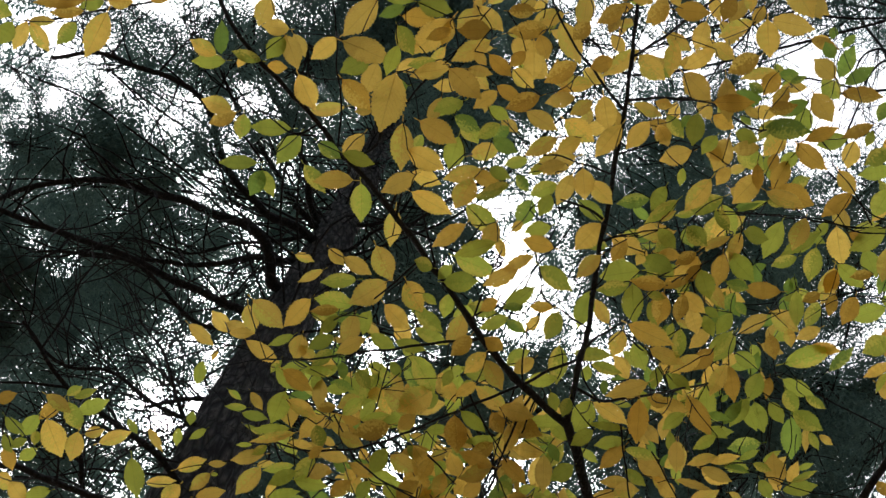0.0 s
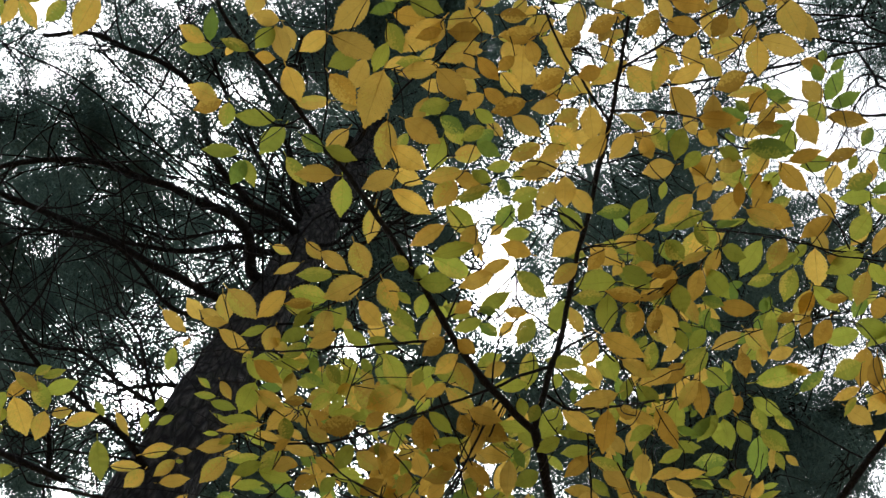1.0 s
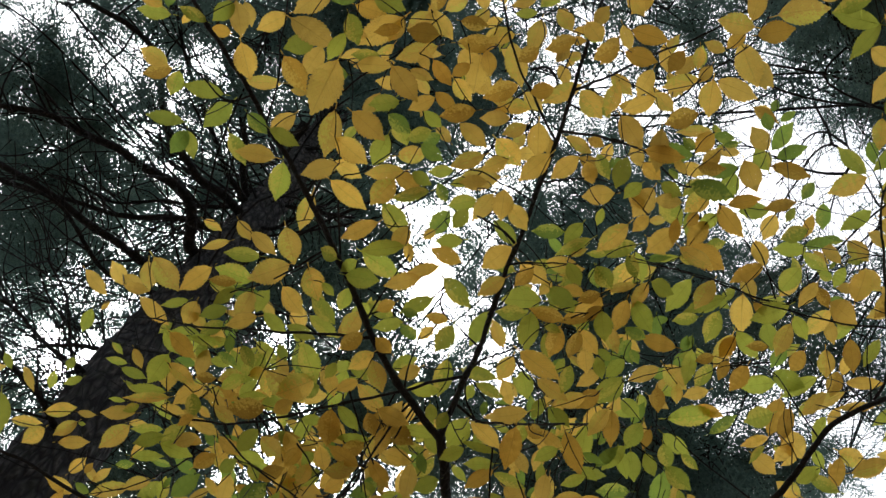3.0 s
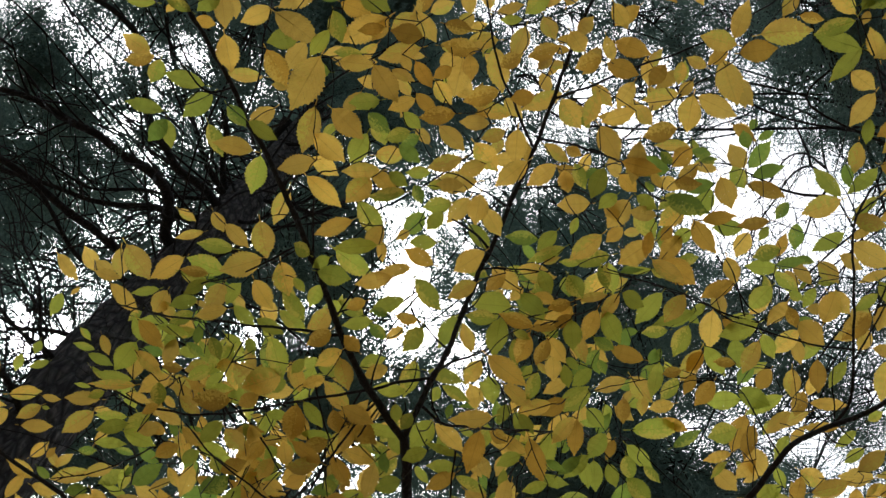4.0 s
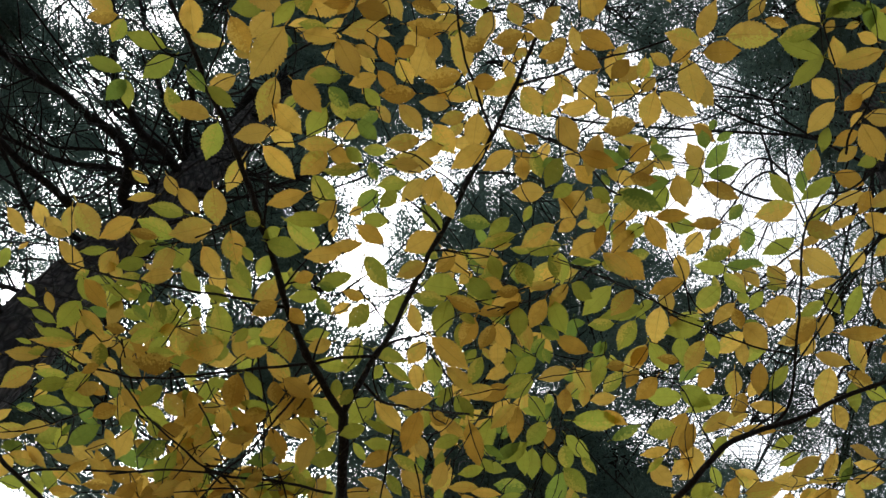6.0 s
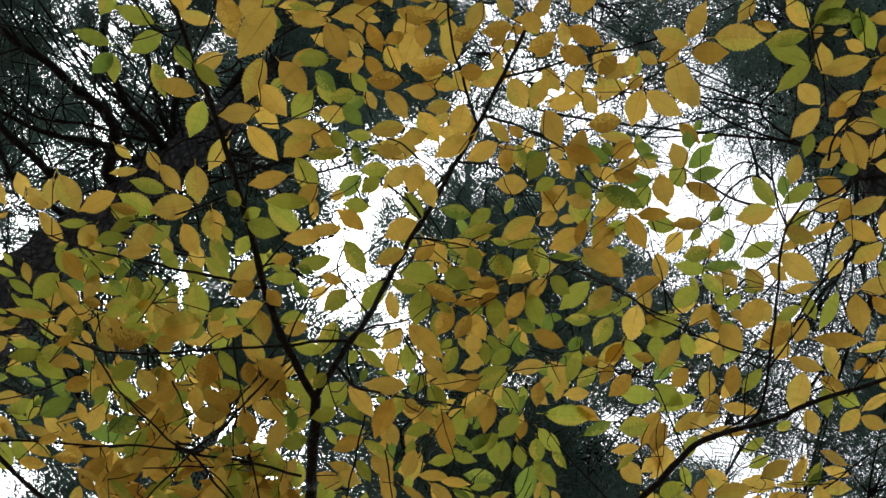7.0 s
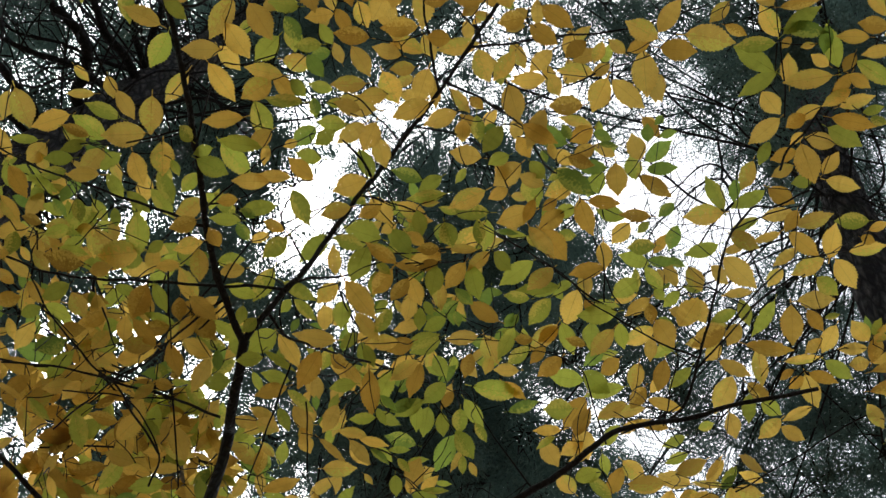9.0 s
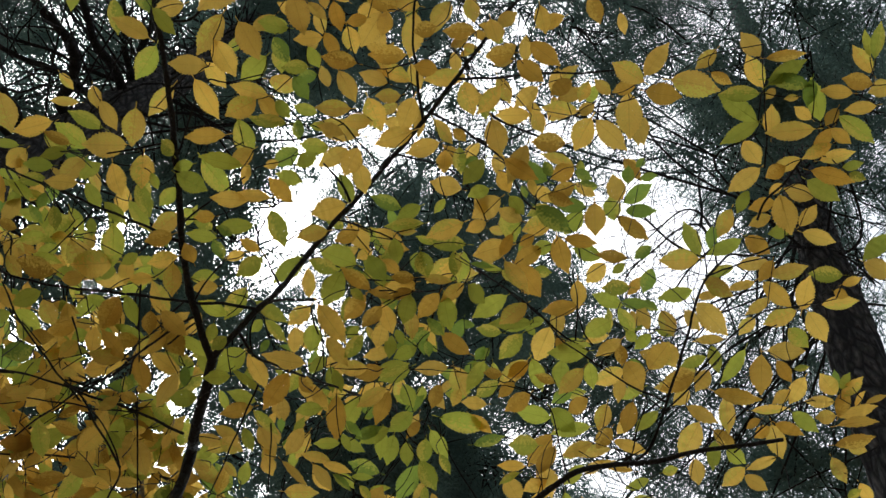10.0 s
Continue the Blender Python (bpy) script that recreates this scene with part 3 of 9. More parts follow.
bough(hemlock_north, (1.74, 4.78, 19.34), 0.66, 0.54, ROUGH_SPRIGS, 70, 1.35)
bough(hemlock_north, (3.07, 4.48, 20.81), 0.72, 0.54, ROUGH_SPRIGS, 70, 1.35)
bough(hemlock_north, (3.99, 5.05, 23.12), 0.81, 0.43, ROUGH_SPRIGS, 70, 1.35)
bough(hemlock_north, (2.26, 7.15, 25.93), 0.91, 0.32, ROUGH_SPRIGS, 70, 1.35)
bough(hemlock_north, (2.17, 4.86, 18.76), 0.65, 0.54, ROUGH_SPRIGS, 70, 1.35)
bough(hemlock_north, (3.74, 6.55, 25.39), 0.90, 0.65, ROUGH_SPRIGS, 70, 1.35)
bough(hemlock_north, (3.95, 4.94, 20.54), 0.72, 0.54, ROUGH_SPRIGS, 70, 1.35)
bough(hemlock_north, (4.09, 4.86, 19.47), 0.68, 0.32, ROUGH_SPRIGS, 70, 1.35)
bough(hemlock_north, (3.41, 7.54, 24.62), 0.88, 0.54, ROUGH_SPRIGS, 70, 1.35)
bough(hemlock_north, (3.60, 4.95, 18.49), 0.65, 0.54, ROUGH_SPRIGS, 70, 1.35)
bough(hemlock_north, (4.23, 5.21, 18.27), 0.65, 0.32, ROUGH_SPRIGS, 70, 1.35)
bough(hemlock_north, (1.97, 8.15, 22.97), 0.83, 0.32, ROUGH_SPRIGS, 70, 1.35)
bough(hemlock_north, (3.11, 7.61, 21.97), 0.79, 0.43, ROUGH_SPRIGS, 70, 1.35)
bough(hemlock_north, (4.02, 6.74, 20.50), 0.74, 0.32, ROUGH_SPRIGS, 70, 1.35)
bough(hemlock_north, (2.18, 7.83, 20.38), 0.74, 0.32, ROUGH_SPRIGS, 70, 1.35)
bough(hemlock_north, (0.93, 7.24, 17.99), 0.65, 0.43, ROUGH_SPRIGS, 70, 1.35)
bough(hemlock_north, (1.66, 7.99, 20.35), 0.74, 0.43, ROUGH_SPRIGS, 70, 1.35)
bough(hemlock_north, (2.48, 7.81, 21.42), 0.77, 0.43, ROUGH_SPRIGS, 70, 1.35)
bough(hemlock_north, (1.73, 8.12, 18.63), 0.68, 0.43, ROUGH_SPRIGS, 70, 1.35)
bough(hemlock_north, (2.36, 8.11, 19.68), 0.72, 0.43, ROUGH_SPRIGS, 70, 1.35)
bough(hemlock_north, (3.66, 7.53, 20.26), 0.74, 0.32, ROUGH_SPRIGS, 70, 1.35)
bough(hemlock_north, (1.64, 8.12, 17.52), 0.65, 0.43, ROUGH_SPRIGS, 70, 1.35)
bough(hemlock_north, (3.21, 8.07, 18.45), 0.68, 0.43, ROUGH_SPRIGS, 70, 1.35)

# boughs of hemlock_east: place, reach, fullness
bough(hemlock_east, (0.76, 1.23, 14.48), 0.45, 0.58)
bough(hemlock_east, (1.30, 1.05, 14.45), 0.45, 0.70)
bough(hemlock_east, (1.52, 0.82, 12.42), 0.38, 0.70)
bough(hemlock_east, (2.46, 1.06, 15.81), 0.50, 0.81)
bough(hemlock_east, (3.16, 0.48, 12.61), 0.39, 1.04)
bough(hemlock_east, (0.78, 1.43, 12.43), 0.27, 0.34)
bough(hemlock_east, (1.39, 1.58, 13.37), 0.41, 0.46)
bough(hemlock_east, (1.70, 1.29, 12.35), 0.38, 0.46)
bough(hemlock_east, (2.03, 1.21, 12.31), 0.38, 0.58)
bough(hemlock_east, (2.93, 0.97, 13.16), 0.41, 0.93)
bough(hemlock_east, (5.18, 1.38, 19.27), 0.63, 1.04)
bough(hemlock_east, (1.92, 1.96, 14.27), 0.31, 0.23)
bough(hemlock_east, (2.93, 2.21, 17.14), 0.39, 0.23)
bough(hemlock_east, (4.41, 1.80, 17.36), 0.40, 0.34)
bough(hemlock_east, (4.61, 1.55, 16.81), 0.55, 0.81)
bough(hemlock_east, (2.74, 2.50, 11.39), 0.36, 0.46)
bough(hemlock_east, (3.71, 2.63, 13.21), 0.30, 0.34)
bough(hemlock_east, (3.44, 2.16, 11.25), 0.36, 0.58)
bough(hemlock_east, (2.54, 2.91, 11.33), 0.36, 0.70)
bough(hemlock_east, (3.08, 3.08, 12.21), 0.39, 0.81)
bough(hemlock_east, (3.20, 2.73, 11.19), 0.36, 0.70)
bough(hemlock_east, (3.60, 2.52, 11.11), 0.36, 0.58)
bough(hemlock_east, (2.99, 3.06, 11.16), 0.25, 0.34)
bough(hemlock_east, (3.18, 2.97, 11.13), 0.36, 0.46)
bough(hemlock_east, (3.52, 2.83, 11.05), 0.25, 0.34)
bough(hemlock_east, (3.58, 3.59, 11.89), 0.39, 0.58)
bough(hemlock_east, (3.76, 3.14, 10.86), 0.25, 0.34)
bough(hemlock_east, (2.54, -0.11, 11.75), 0.36, 0.93)
bough(hemlock_east, (3.60, -0.46, 14.05), 0.45, 1.04)
bough(hemlock_east, (2.61, 0.43, 12.24), 0.38, 0.93)
bough(hemlock_east, (2.84, 0.18, 11.67), 0.36, 1.04)
bough(hemlock_east, (5.33, 0.18, 19.28), 0.63, 1.04)
bough(hemlock_east, (2.72, 0.70, 11.68), 0.36, 0.81)
bough(hemlock_east, (4.69, 0.95, 17.36), 0.57, 1.04)
bough(hemlock_east, (5.47, 0.37, 18.19), 0.60, 1.04)
bough(hemlock_east, (4.51, 1.86, 17.32), 0.57, 0.46)
bough(hemlock_east, (4.83, 1.50, 16.75), 0.55, 0.93)
bough(hemlock_east, (5.03, 0.90, 15.67), 0.51, 0.81)
bough(hemlock_east, (4.62, 1.27, 13.66), 0.45, 0.46)
bough(hemlock_east, (4.57, 1.85, 13.60), 0.45, 0.70)
bough(hemlock_east, (5.11, 1.67, 14.50), 0.34, 0.34)
bough(hemlock_east, (3.93, 2.42, 12.65), 0.29, 0.34)
bough(hemlock_east, (3.90, 1.90, 11.68), 0.38, 0.58)
bough(hemlock_east, (4.61, 1.80, 12.51), 0.29, 0.23)
bough(hemlock_east, (4.35, 2.86, 12.93), 0.43, 0.46)
bough(hemlock_east, (4.33, 2.40, 11.95), 0.39, 0.70)
bough(hemlock_east, (4.58, 2.01, 11.37), 0.27, 0.34)
bough(hemlock_east, (4.62, 3.09, 12.77), 0.43, 0.58)
bough(hemlock_east, (4.41, 2.46, 11.35), 0.38, 0.93)
bough(hemlock_east, (4.43, 2.32, 10.81), 0.36, 0.70)
bough(hemlock_east, (3.78, 3.09, 10.87), 0.36, 0.70)
bough(hemlock_east, (4.12, 2.96, 10.77), 0.36, 0.81)
bough(hemlock_east, (4.46, 2.87, 11.22), 0.38, 0.81)
bough(hemlock_east, (4.81, 2.54, 11.14), 0.38, 0.81)
bough(hemlock_east, (1.71, 1.83, 19.38), 0.65, 0.36, ROUGH_SPRIGS, 70, 1.35)
bough(hemlock_east, (2.72, 1.54, 22.33), 0.75, 0.36, ROUGH_SPRIGS, 70, 1.35)
bough(hemlock_east, (5.30, 1.14, 23.92), 0.83, 0.72, ROUGH_SPRIGS, 70, 1.35)
bough(hemlock_east, (5.70, 0.64, 23.32), 0.81, 0.72, ROUGH_SPRIGS, 70, 1.35)
bough(hemlock_east, (4.68, 1.86, 21.44), 0.74, 0.36, ROUGH_SPRIGS, 70, 1.35)
bough(hemlock_east, (4.79, 1.70, 20.39), 0.70, 0.60, ROUGH_SPRIGS, 70, 1.35)
bough(hemlock_east, (5.49, 1.39, 20.23), 0.70, 0.72, ROUGH_SPRIGS, 70, 1.35)
bough(hemlock_east, (5.48, 1.96, 18.60), 0.65, 0.48, ROUGH_SPRIGS, 70, 1.35)
bough(hemlock_east, (5.77, -0.49, 21.75), 0.75, 0.72, ROUGH_SPRIGS, 70, 1.35)
bough(hemlock_east, (5.84, 0.03, 20.70), 0.72, 0.72, ROUGH_SPRIGS, 70, 1.35)
bough(hemlock_east, (5.44, 1.39, 22.32), 0.77, 0.48, ROUGH_SPRIGS, 70, 1.35)
bough(hemlock_east, (5.63, 0.92, 19.69), 0.68, 0.72, ROUGH_SPRIGS, 70, 1.35)
bough(hemlock_east, (5.99, 0.42, 19.59), 0.68, 0.72, ROUGH_SPRIGS, 70, 1.35)
bough(hemlock_east, (5.49, 1.59, 18.63), 0.65, 0.60, ROUGH_SPRIGS, 70, 1.35)
bough(hemlock_east, (6.21, 2.20, 18.86), 0.66, 0.48, ROUGH_SPRIGS, 70, 1.35)
bough(hemlock_east, (6.05, 2.73, 18.30), 0.65, 0.36, ROUGH_SPRIGS, 70, 1.35)
bough(hemlock_east, (6.77, 3.63, 17.85), 0.65, 0.36, ROUGH_SPRIGS, 70, 1.35)
bough(hemlock_east, (7.07, 4.22, 17.58), 0.65, 0.60, ROUGH_SPRIGS, 70, 1.35)
bough(hemlock_east, (7.65, 3.99, 17.37), 0.65, 0.36, ROUGH_SPRIGS, 70, 1.35)
bough(hemlock_east, (7.46, 4.34, 17.37), 0.65, 0.48, ROUGH_SPRIGS, 70, 1.35)

# boughs of hemlock_far_east: place, reach, fullness
bough(hemlock_far_east, (6.61, 7.96, 23.23), 0.58, 0.37)
bough(hemlock_far_east, (5.86, 7.94, 21.22), 0.75, 0.61)
bough(hemlock_far_east, (6.84, 8.31, 23.01), 0.82, 0.61)
bough(hemlock_far_east, (3.92, 8.11, 21.62), 0.79, 0.51, ROUGH_SPRIGS, 70, 1.35)
bough(hemlock_far_east, (3.52, 10.43, 24.00), 0.90, 0.64, ROUGH_SPRIGS, 70, 1.35)
bough(hemlock_far_east, (6.20, 10.34, 24.58), 0.93, 0.38, ROUGH_SPRIGS, 70, 1.35)
bough(hemlock_far_east, (4.27, 7.53, 26.08), 0.93, 0.77, ROUGH_SPRIGS, 70, 1.35)
bough(hemlock_far_east, (7.21, 6.84, 26.13), 0.95, 0.51, ROUGH_SPRIGS, 70, 1.35)
bough(hemlock_far_east, (7.33, 6.34, 25.15), 0.91, 0.38, ROUGH_SPRIGS, 70, 1.35)
bough(hemlock_far_east, (3.72, 7.85, 23.40), 0.84, 0.51, ROUGH_SPRIGS, 70, 1.35)
bough(hemlock_far_east, (3.53, 10.12, 25.25), 0.93, 0.51, ROUGH_SPRIGS, 70, 1.35)
bough(hemlock_far_east, (3.72, 7.99, 21.18), 0.77, 0.51, ROUGH_SPRIGS, 70, 1.35)
bough(hemlock_far_east, (4.27, 7.41, 19.64), 0.72, 0.38, ROUGH_SPRIGS, 70, 1.35)
bough(hemlock_far_east, (3.95, 7.85, 22.26), 0.81, 0.38, ROUGH_SPRIGS, 70, 1.35)
bough(hemlock_far_east, (4.63, 7.53, 22.79), 0.83, 0.38, ROUGH_SPRIGS, 70, 1.35)
bough(hemlock_far_east, (3.52, 9.36, 22.81), 0.84, 0.51, ROUGH_SPRIGS, 70, 1.35)
bough(hemlock_far_east, (2.82, 8.65, 19.36), 0.72, 0.51, ROUGH_SPRIGS, 70, 1.35)
bough(hemlock_far_east, (4.89, 10.62, 24.21), 0.91, 0.51, ROUGH_SPRIGS, 70, 1.35)
bough(hemlock_far_east, (6.09, 10.40, 25.72), 0.97, 0.51, ROUGH_SPRIGS, 70, 1.35)
bough(hemlock_far_east, (7.16, 6.33, 19.71), 0.74, 0.38, ROUGH_SPRIGS, 70, 1.35)
bough(hemlock_far_east, (7.74, 5.76, 19.09), 0.72, 0.51, ROUGH_SPRIGS, 70, 1.35)
bough(hemlock_far_east, (8.06, 4.18, 17.13), 0.65, 0.51, ROUGH_SPRIGS, 70, 1.35)

# boughs of hemlock_far_north: place, reach, fullness
bough(hemlock_far_north, (0.11, 8.30, 18.62), 0.65, 0.91)
bough(hemlock_far_north, (-0.24, 8.06, 14.76), 0.53, 0.91)
bough(hemlock_far_north, (-0.03, 8.07, 15.34), 0.55, 0.91)
bough(hemlock_far_north, (0.48, 8.30, 16.36), 0.58, 0.91)
bough(hemlock_far_north, (-3.23, 7.82, 18.56), 0.68, 0.41, ROUGH_SPRIGS, 70, 1.35)
bough(hemlock_far_north, (-1.32, 7.34, 27.50), 0.97, 0.54, ROUGH_SPRIGS, 70, 1.35)
bough(hemlock_far_north, (-3.08, 7.70, 21.92), 0.79, 0.54, ROUGH_SPRIGS, 70, 1.35)
bough(hemlock_far_north, (-1.54, 7.28, 21.72), 0.77, 0.68, ROUGH_SPRIGS, 70, 1.35)
bough(hemlock_far_north, (-0.86, 7.64, 24.81), 0.88, 0.54, ROUGH_SPRIGS, 70, 1.35)
bough(hemlock_far_north, (-3.02, 7.58, 19.26), 0.70, 0.54, ROUGH_SPRIGS, 70, 1.35)
bough(hemlock_far_north, (-2.52, 7.92, 20.29), 0.74, 0.68, ROUGH_SPRIGS, 70, 1.35)
bough(hemlock_far_north, (-2.24, 7.81, 20.91), 0.75, 0.68, ROUGH_SPRIGS, 70, 1.35)
bough(hemlock_far_north, (-0.97, 7.25, 19.63), 0.70, 0.68, ROUGH_SPRIGS, 70, 1.35)
bough(hemlock_far_north, (-0.61, 7.01, 20.81), 0.74, 0.54, ROUGH_SPRIGS, 70, 1.35)
bough(hemlock_far_north, (-2.78, 8.15, 19.04), 0.70, 0.68, ROUGH_SPRIGS, 70, 1.35)
bough(hemlock_far_north, (-2.75, 8.81, 20.97), 0.77, 0.68, ROUGH_SPRIGS, 70, 1.35)
bough(hemlock_far_north, (-3.54, 8.96, 19.07), 0.72, 0.54, ROUGH_SPRIGS, 70, 1.35)
bough(hemlock_far_north, (-2.75, 8.92, 19.80), 0.74, 0.68, ROUGH_SPRIGS, 70, 1.35)
bough(hemlock_far_north, (-1.56, 7.73, 17.73), 0.65, 0.68, ROUGH_SPRIGS, 70, 1.35)
bough(hemlock_far_north, (-0.65, 11.53, 24.26), 0.91, 0.54, ROUGH_SPRIGS, 70, 1.35)
bough(hemlock_far_north, (-0.50, 11.35, 19.78), 0.77, 0.54, ROUGH_SPRIGS, 70, 1.35)
bough(hemlock_far_north, (0.01, 11.13, 19.93), 0.77, 0.54, ROUGH_SPRIGS, 70, 1.35)
bough(hemlock_far_north, (0.79, 9.79, 18.38), 0.70, 0.54, ROUGH_SPRIGS, 70, 1.35)
bough(hemlock_far_north, (-2.18, 8.86, 18.76), 0.70, 0.72)
bough(hemlock_far_north, (-1.88, 9.30, 18.56), 0.70, 0.72)
bough(hemlock_far_north, (-1.55, 9.73, 18.35), 0.70, 0.72)
bough(hemlock_far_north, (-1.22, 10.14, 18.14), 0.70, 0.72)
bough(hemlock_far_north, (-2.08, 9.68, 18.32), 0.70, 0.72)

# boughs of hemlock_far_west: place, reach, fullness
bough(hemlock_far_west, (-6.11, 3.79, 20.75), 0.70, 0.76)
bough(hemlock_far_west, (-6.38, 4.97, 21.47), 0.74, 0.98)
bough(hemlock_far_west, (-6.06, 4.92, 19.42), 0.67, 0.98)
bough(hemlock_far_west, (-5.53, 5.32, 21.10), 0.72, 0.98)
bough(hemlock_far_west, (-4.45, 5.90, 22.27), 0.75, 0.87)
bough(hemlock_far_west, (-5.39, 5.35, 17.87), 0.62, 0.98)
bough(hemlock_far_west, (-5.05, 5.58, 18.45), 0.63, 0.98)
bough(hemlock_far_west, (-4.53, 6.09, 20.05), 0.69, 0.76)
bough(hemlock_far_west, (-6.74, 7.60, 21.63), 0.77, 0.87)
bough(hemlock_far_west, (-4.70, 5.77, 17.39), 0.60, 0.76)
bough(hemlock_far_west, (-4.97, 7.09, 21.23), 0.74, 0.65)
bough(hemlock_far_west, (-4.78, 5.80, 15.67), 0.55, 0.87)
bough(hemlock_far_west, (-5.30, 7.39, 19.36), 0.69, 0.76)
bough(hemlock_far_west, (-4.74, 6.23, 15.50), 0.55, 0.76)
bough(hemlock_far_west, (-4.55, 7.08, 16.89), 0.60, 0.76)
bough(hemlock_far_west, (-3.86, 6.76, 16.10), 0.57, 0.54)
bough(hemlock_far_west, (-6.25, 3.79, 25.98), 0.91, 0.45, ROUGH_SPRIGS, 70, 1.35)
bough(hemlock_far_west, (-6.52, 3.82, 21.68), 0.77, 0.60, ROUGH_SPRIGS, 70, 1.35)
bough(hemlock_far_west, (-5.96, 4.51, 22.77), 0.81, 0.60, ROUGH_SPRIGS, 70, 1.35)
bough(hemlock_far_west, (-6.04, 4.54, 24.86), 0.88, 0.45, ROUGH_SPRIGS, 70, 1.35)
bough(hemlock_far_west, (-5.03, 4.79, 26.61), 0.93, 0.45, ROUGH_SPRIGS, 70, 1.35)
bough(hemlock_far_west, (-6.53, 4.55, 20.98), 0.75, 0.90, ROUGH_SPRIGS, 70, 1.35)
bough(hemlock_far_west, (-5.67, 4.54, 21.25), 0.75, 0.90, ROUGH_SPRIGS, 70, 1.35)
bough(hemlock_far_west, (-5.07, 4.99, 21.31), 0.75, 0.90, ROUGH_SPRIGS, 70, 1.35)
bough(hemlock_far_west, (-4.62, 5.28, 22.40), 0.79, 0.75, ROUGH_SPRIGS, 70, 1.35)
bough(hemlock_far_west, (-7.56, 6.01, 23.52), 0.86, 0.90, ROUGH_SPRIGS, 70, 1.35)
bough(hemlock_far_west, (-4.93, 5.04, 19.19), 0.68, 0.90, ROUGH_SPRIGS, 70, 1.35)
bough(hemlock_far_west, (-4.71, 5.26, 19.19), 0.68, 0.90, ROUGH_SPRIGS, 70, 1.35)
bough(hemlock_far_west, (-7.65, 7.46, 24.15), 0.90, 0.90, ROUGH_SPRIGS, 70, 1.35)
bough(hemlock_far_west, (-7.00, 7.67, 26.47), 0.97, 0.90, ROUGH_SPRIGS, 70, 1.35)
bough(hemlock_far_west, (-4.26, 5.63, 19.19), 0.68, 0.60, ROUGH_SPRIGS, 70, 1.35)
bough(hemlock_far_west, (-4.48, 6.43, 21.57), 0.77, 0.45, ROUGH_SPRIGS, 70, 1.35)
bough(hemlock_far_west, (-7.36, 8.06, 23.49), 0.88, 0.75, ROUGH_SPRIGS, 70, 1.35)
bough(hemlock_far_west, (-6.64, 8.27, 23.08), 0.86, 0.60, ROUGH_SPRIGS, 70, 1.35)
bough(hemlock_far_west, (-4.28, 6.05, 18.50), 0.66, 0.45, ROUGH_SPRIGS, 70, 1.35)
bough(hemlock_far_west, (-6.57, 7.93, 20.42), 0.77, 0.75, ROUGH_SPRIGS, 70, 1.35)
bough(hemlock_far_west, (-6.11, 7.96, 21.13), 0.79, 0.60, ROUGH_SPRIGS, 70, 1.35)
bough(hemlock_far_west, (-5.84, 7.86, 18.41), 0.70, 0.60, ROUGH_SPRIGS, 70, 1.35)
bough(hemlock_far_west, (-5.23, 7.77, 18.65), 0.70, 0.60, ROUGH_SPRIGS, 70, 1.35)
bough(hemlock_far_west, (-3.65, 7.34, 18.13), 0.66, 0.45, ROUGH_SPRIGS, 70, 1.35)
bough(hemlock_far_west, (-4.13, 8.51, 19.73), 0.74, 0.60, ROUGH_SPRIGS, 70, 1.35)
bough(hemlock_far_west, (-5.38, 4.57, 17.01), 0.61, 0.95)
bough(hemlock_far_west, (-5.66, 4.85, 16.83), 0.61, 0.95)
bough(hemlock_far_west, (-5.31, 5.12, 16.86), 0.61, 0.95)
bough(hemlock_far_west, (-5.62, 5.39, 16.66), 0.61, 0.95)
bough(hemlock_far_west, (-5.70, 4.36, 16.96), 0.61, 0.95)
bough(hemlock_far_west, (-5.28, 6.71, 16.25), 0.61, 0.95)
bough(hemlock_far_west, (-5.58, 6.39, 16.28), 0.61, 0.95)
bough(hemlock_far_west, (-4.69, 6.86, 16.38), 0.61, 0.95)
bough(hemlock_far_north, (-0.62, 4.52, 17.93), 0.80, 0.63)
bough(hemlock_far_north, (-0.85, 4.84, 17.83), 0.80, 0.63)
bough(hemlock_far_north, (-1.02, 4.25, 16.94), 0.70, 0.54)
bough(hemlock_far_north, (-0.41, 4.96, 17.80), 0.60, 0.45)
bough(hemlock_far_north, (-0.08, 6.51, 18.33), 0.80, 0.68)
bough(hemlock_far_north, (-0.43, 6.35, 18.39), 0.80, 0.68)
bough(hemlock_far_north, (0.27, 6.67, 18.27), 0.80, 0.63)
bough(hemlock_far_north, (0.62, 6.66, 18.26), 0.80, 0.63)
bough(hemlock_far_north, (-0.21, 6.80, 18.22), 0.80, 0.72)
bough(hemlock_far_north, (-0.73, 5.84, 17.50), 0.70, 0.45)
bough(hemlock_far_north, (0.86, 6.33, 18.38), 0.50, 0.36)
bough(hemlock_far_north, (0.94, 4.37, 17.95), 0.60, 0.50)
bough(hemlock_far_north, (1.03, 3.86, 18.07), 0.60, 0.45)
bough(hemlock_far_north, (1.04, 6.03, 18.48), 0.50, 0.36)
bough(hemlock_far_north, (1.04, 4.75, 17.84), 0.50, 0.41)
bough(hemlock_north, (2.86, 3.94, 15.74), 0.60, 0.50)
bough(hemlock_north, (2.67, 4.17, 15.71), 0.50, 0.36)
bough(hemlock_north, (3.44, 3.27, 14.72), 0.45, 0.65)
bough(hemlock_north, (3.56, 3.14, 14.72), 0.40, 0.58)
bough(hemlock_north, (1.70, 3.15, 15.08), 0.60, 0.58)
bough(hemlock_north, (1.33, 3.01, 15.16), 0.60, 0.58)
bough(hemlock_north, (1.20, 3.96, 14.93), 0.60, 0.58)
bough(hemlock_north, (1.71, 4.45, 14.71), 0.60, 0.58)
bough(hemlock_north, (2.34, 3.60, 14.88), 0.60, 0.58)
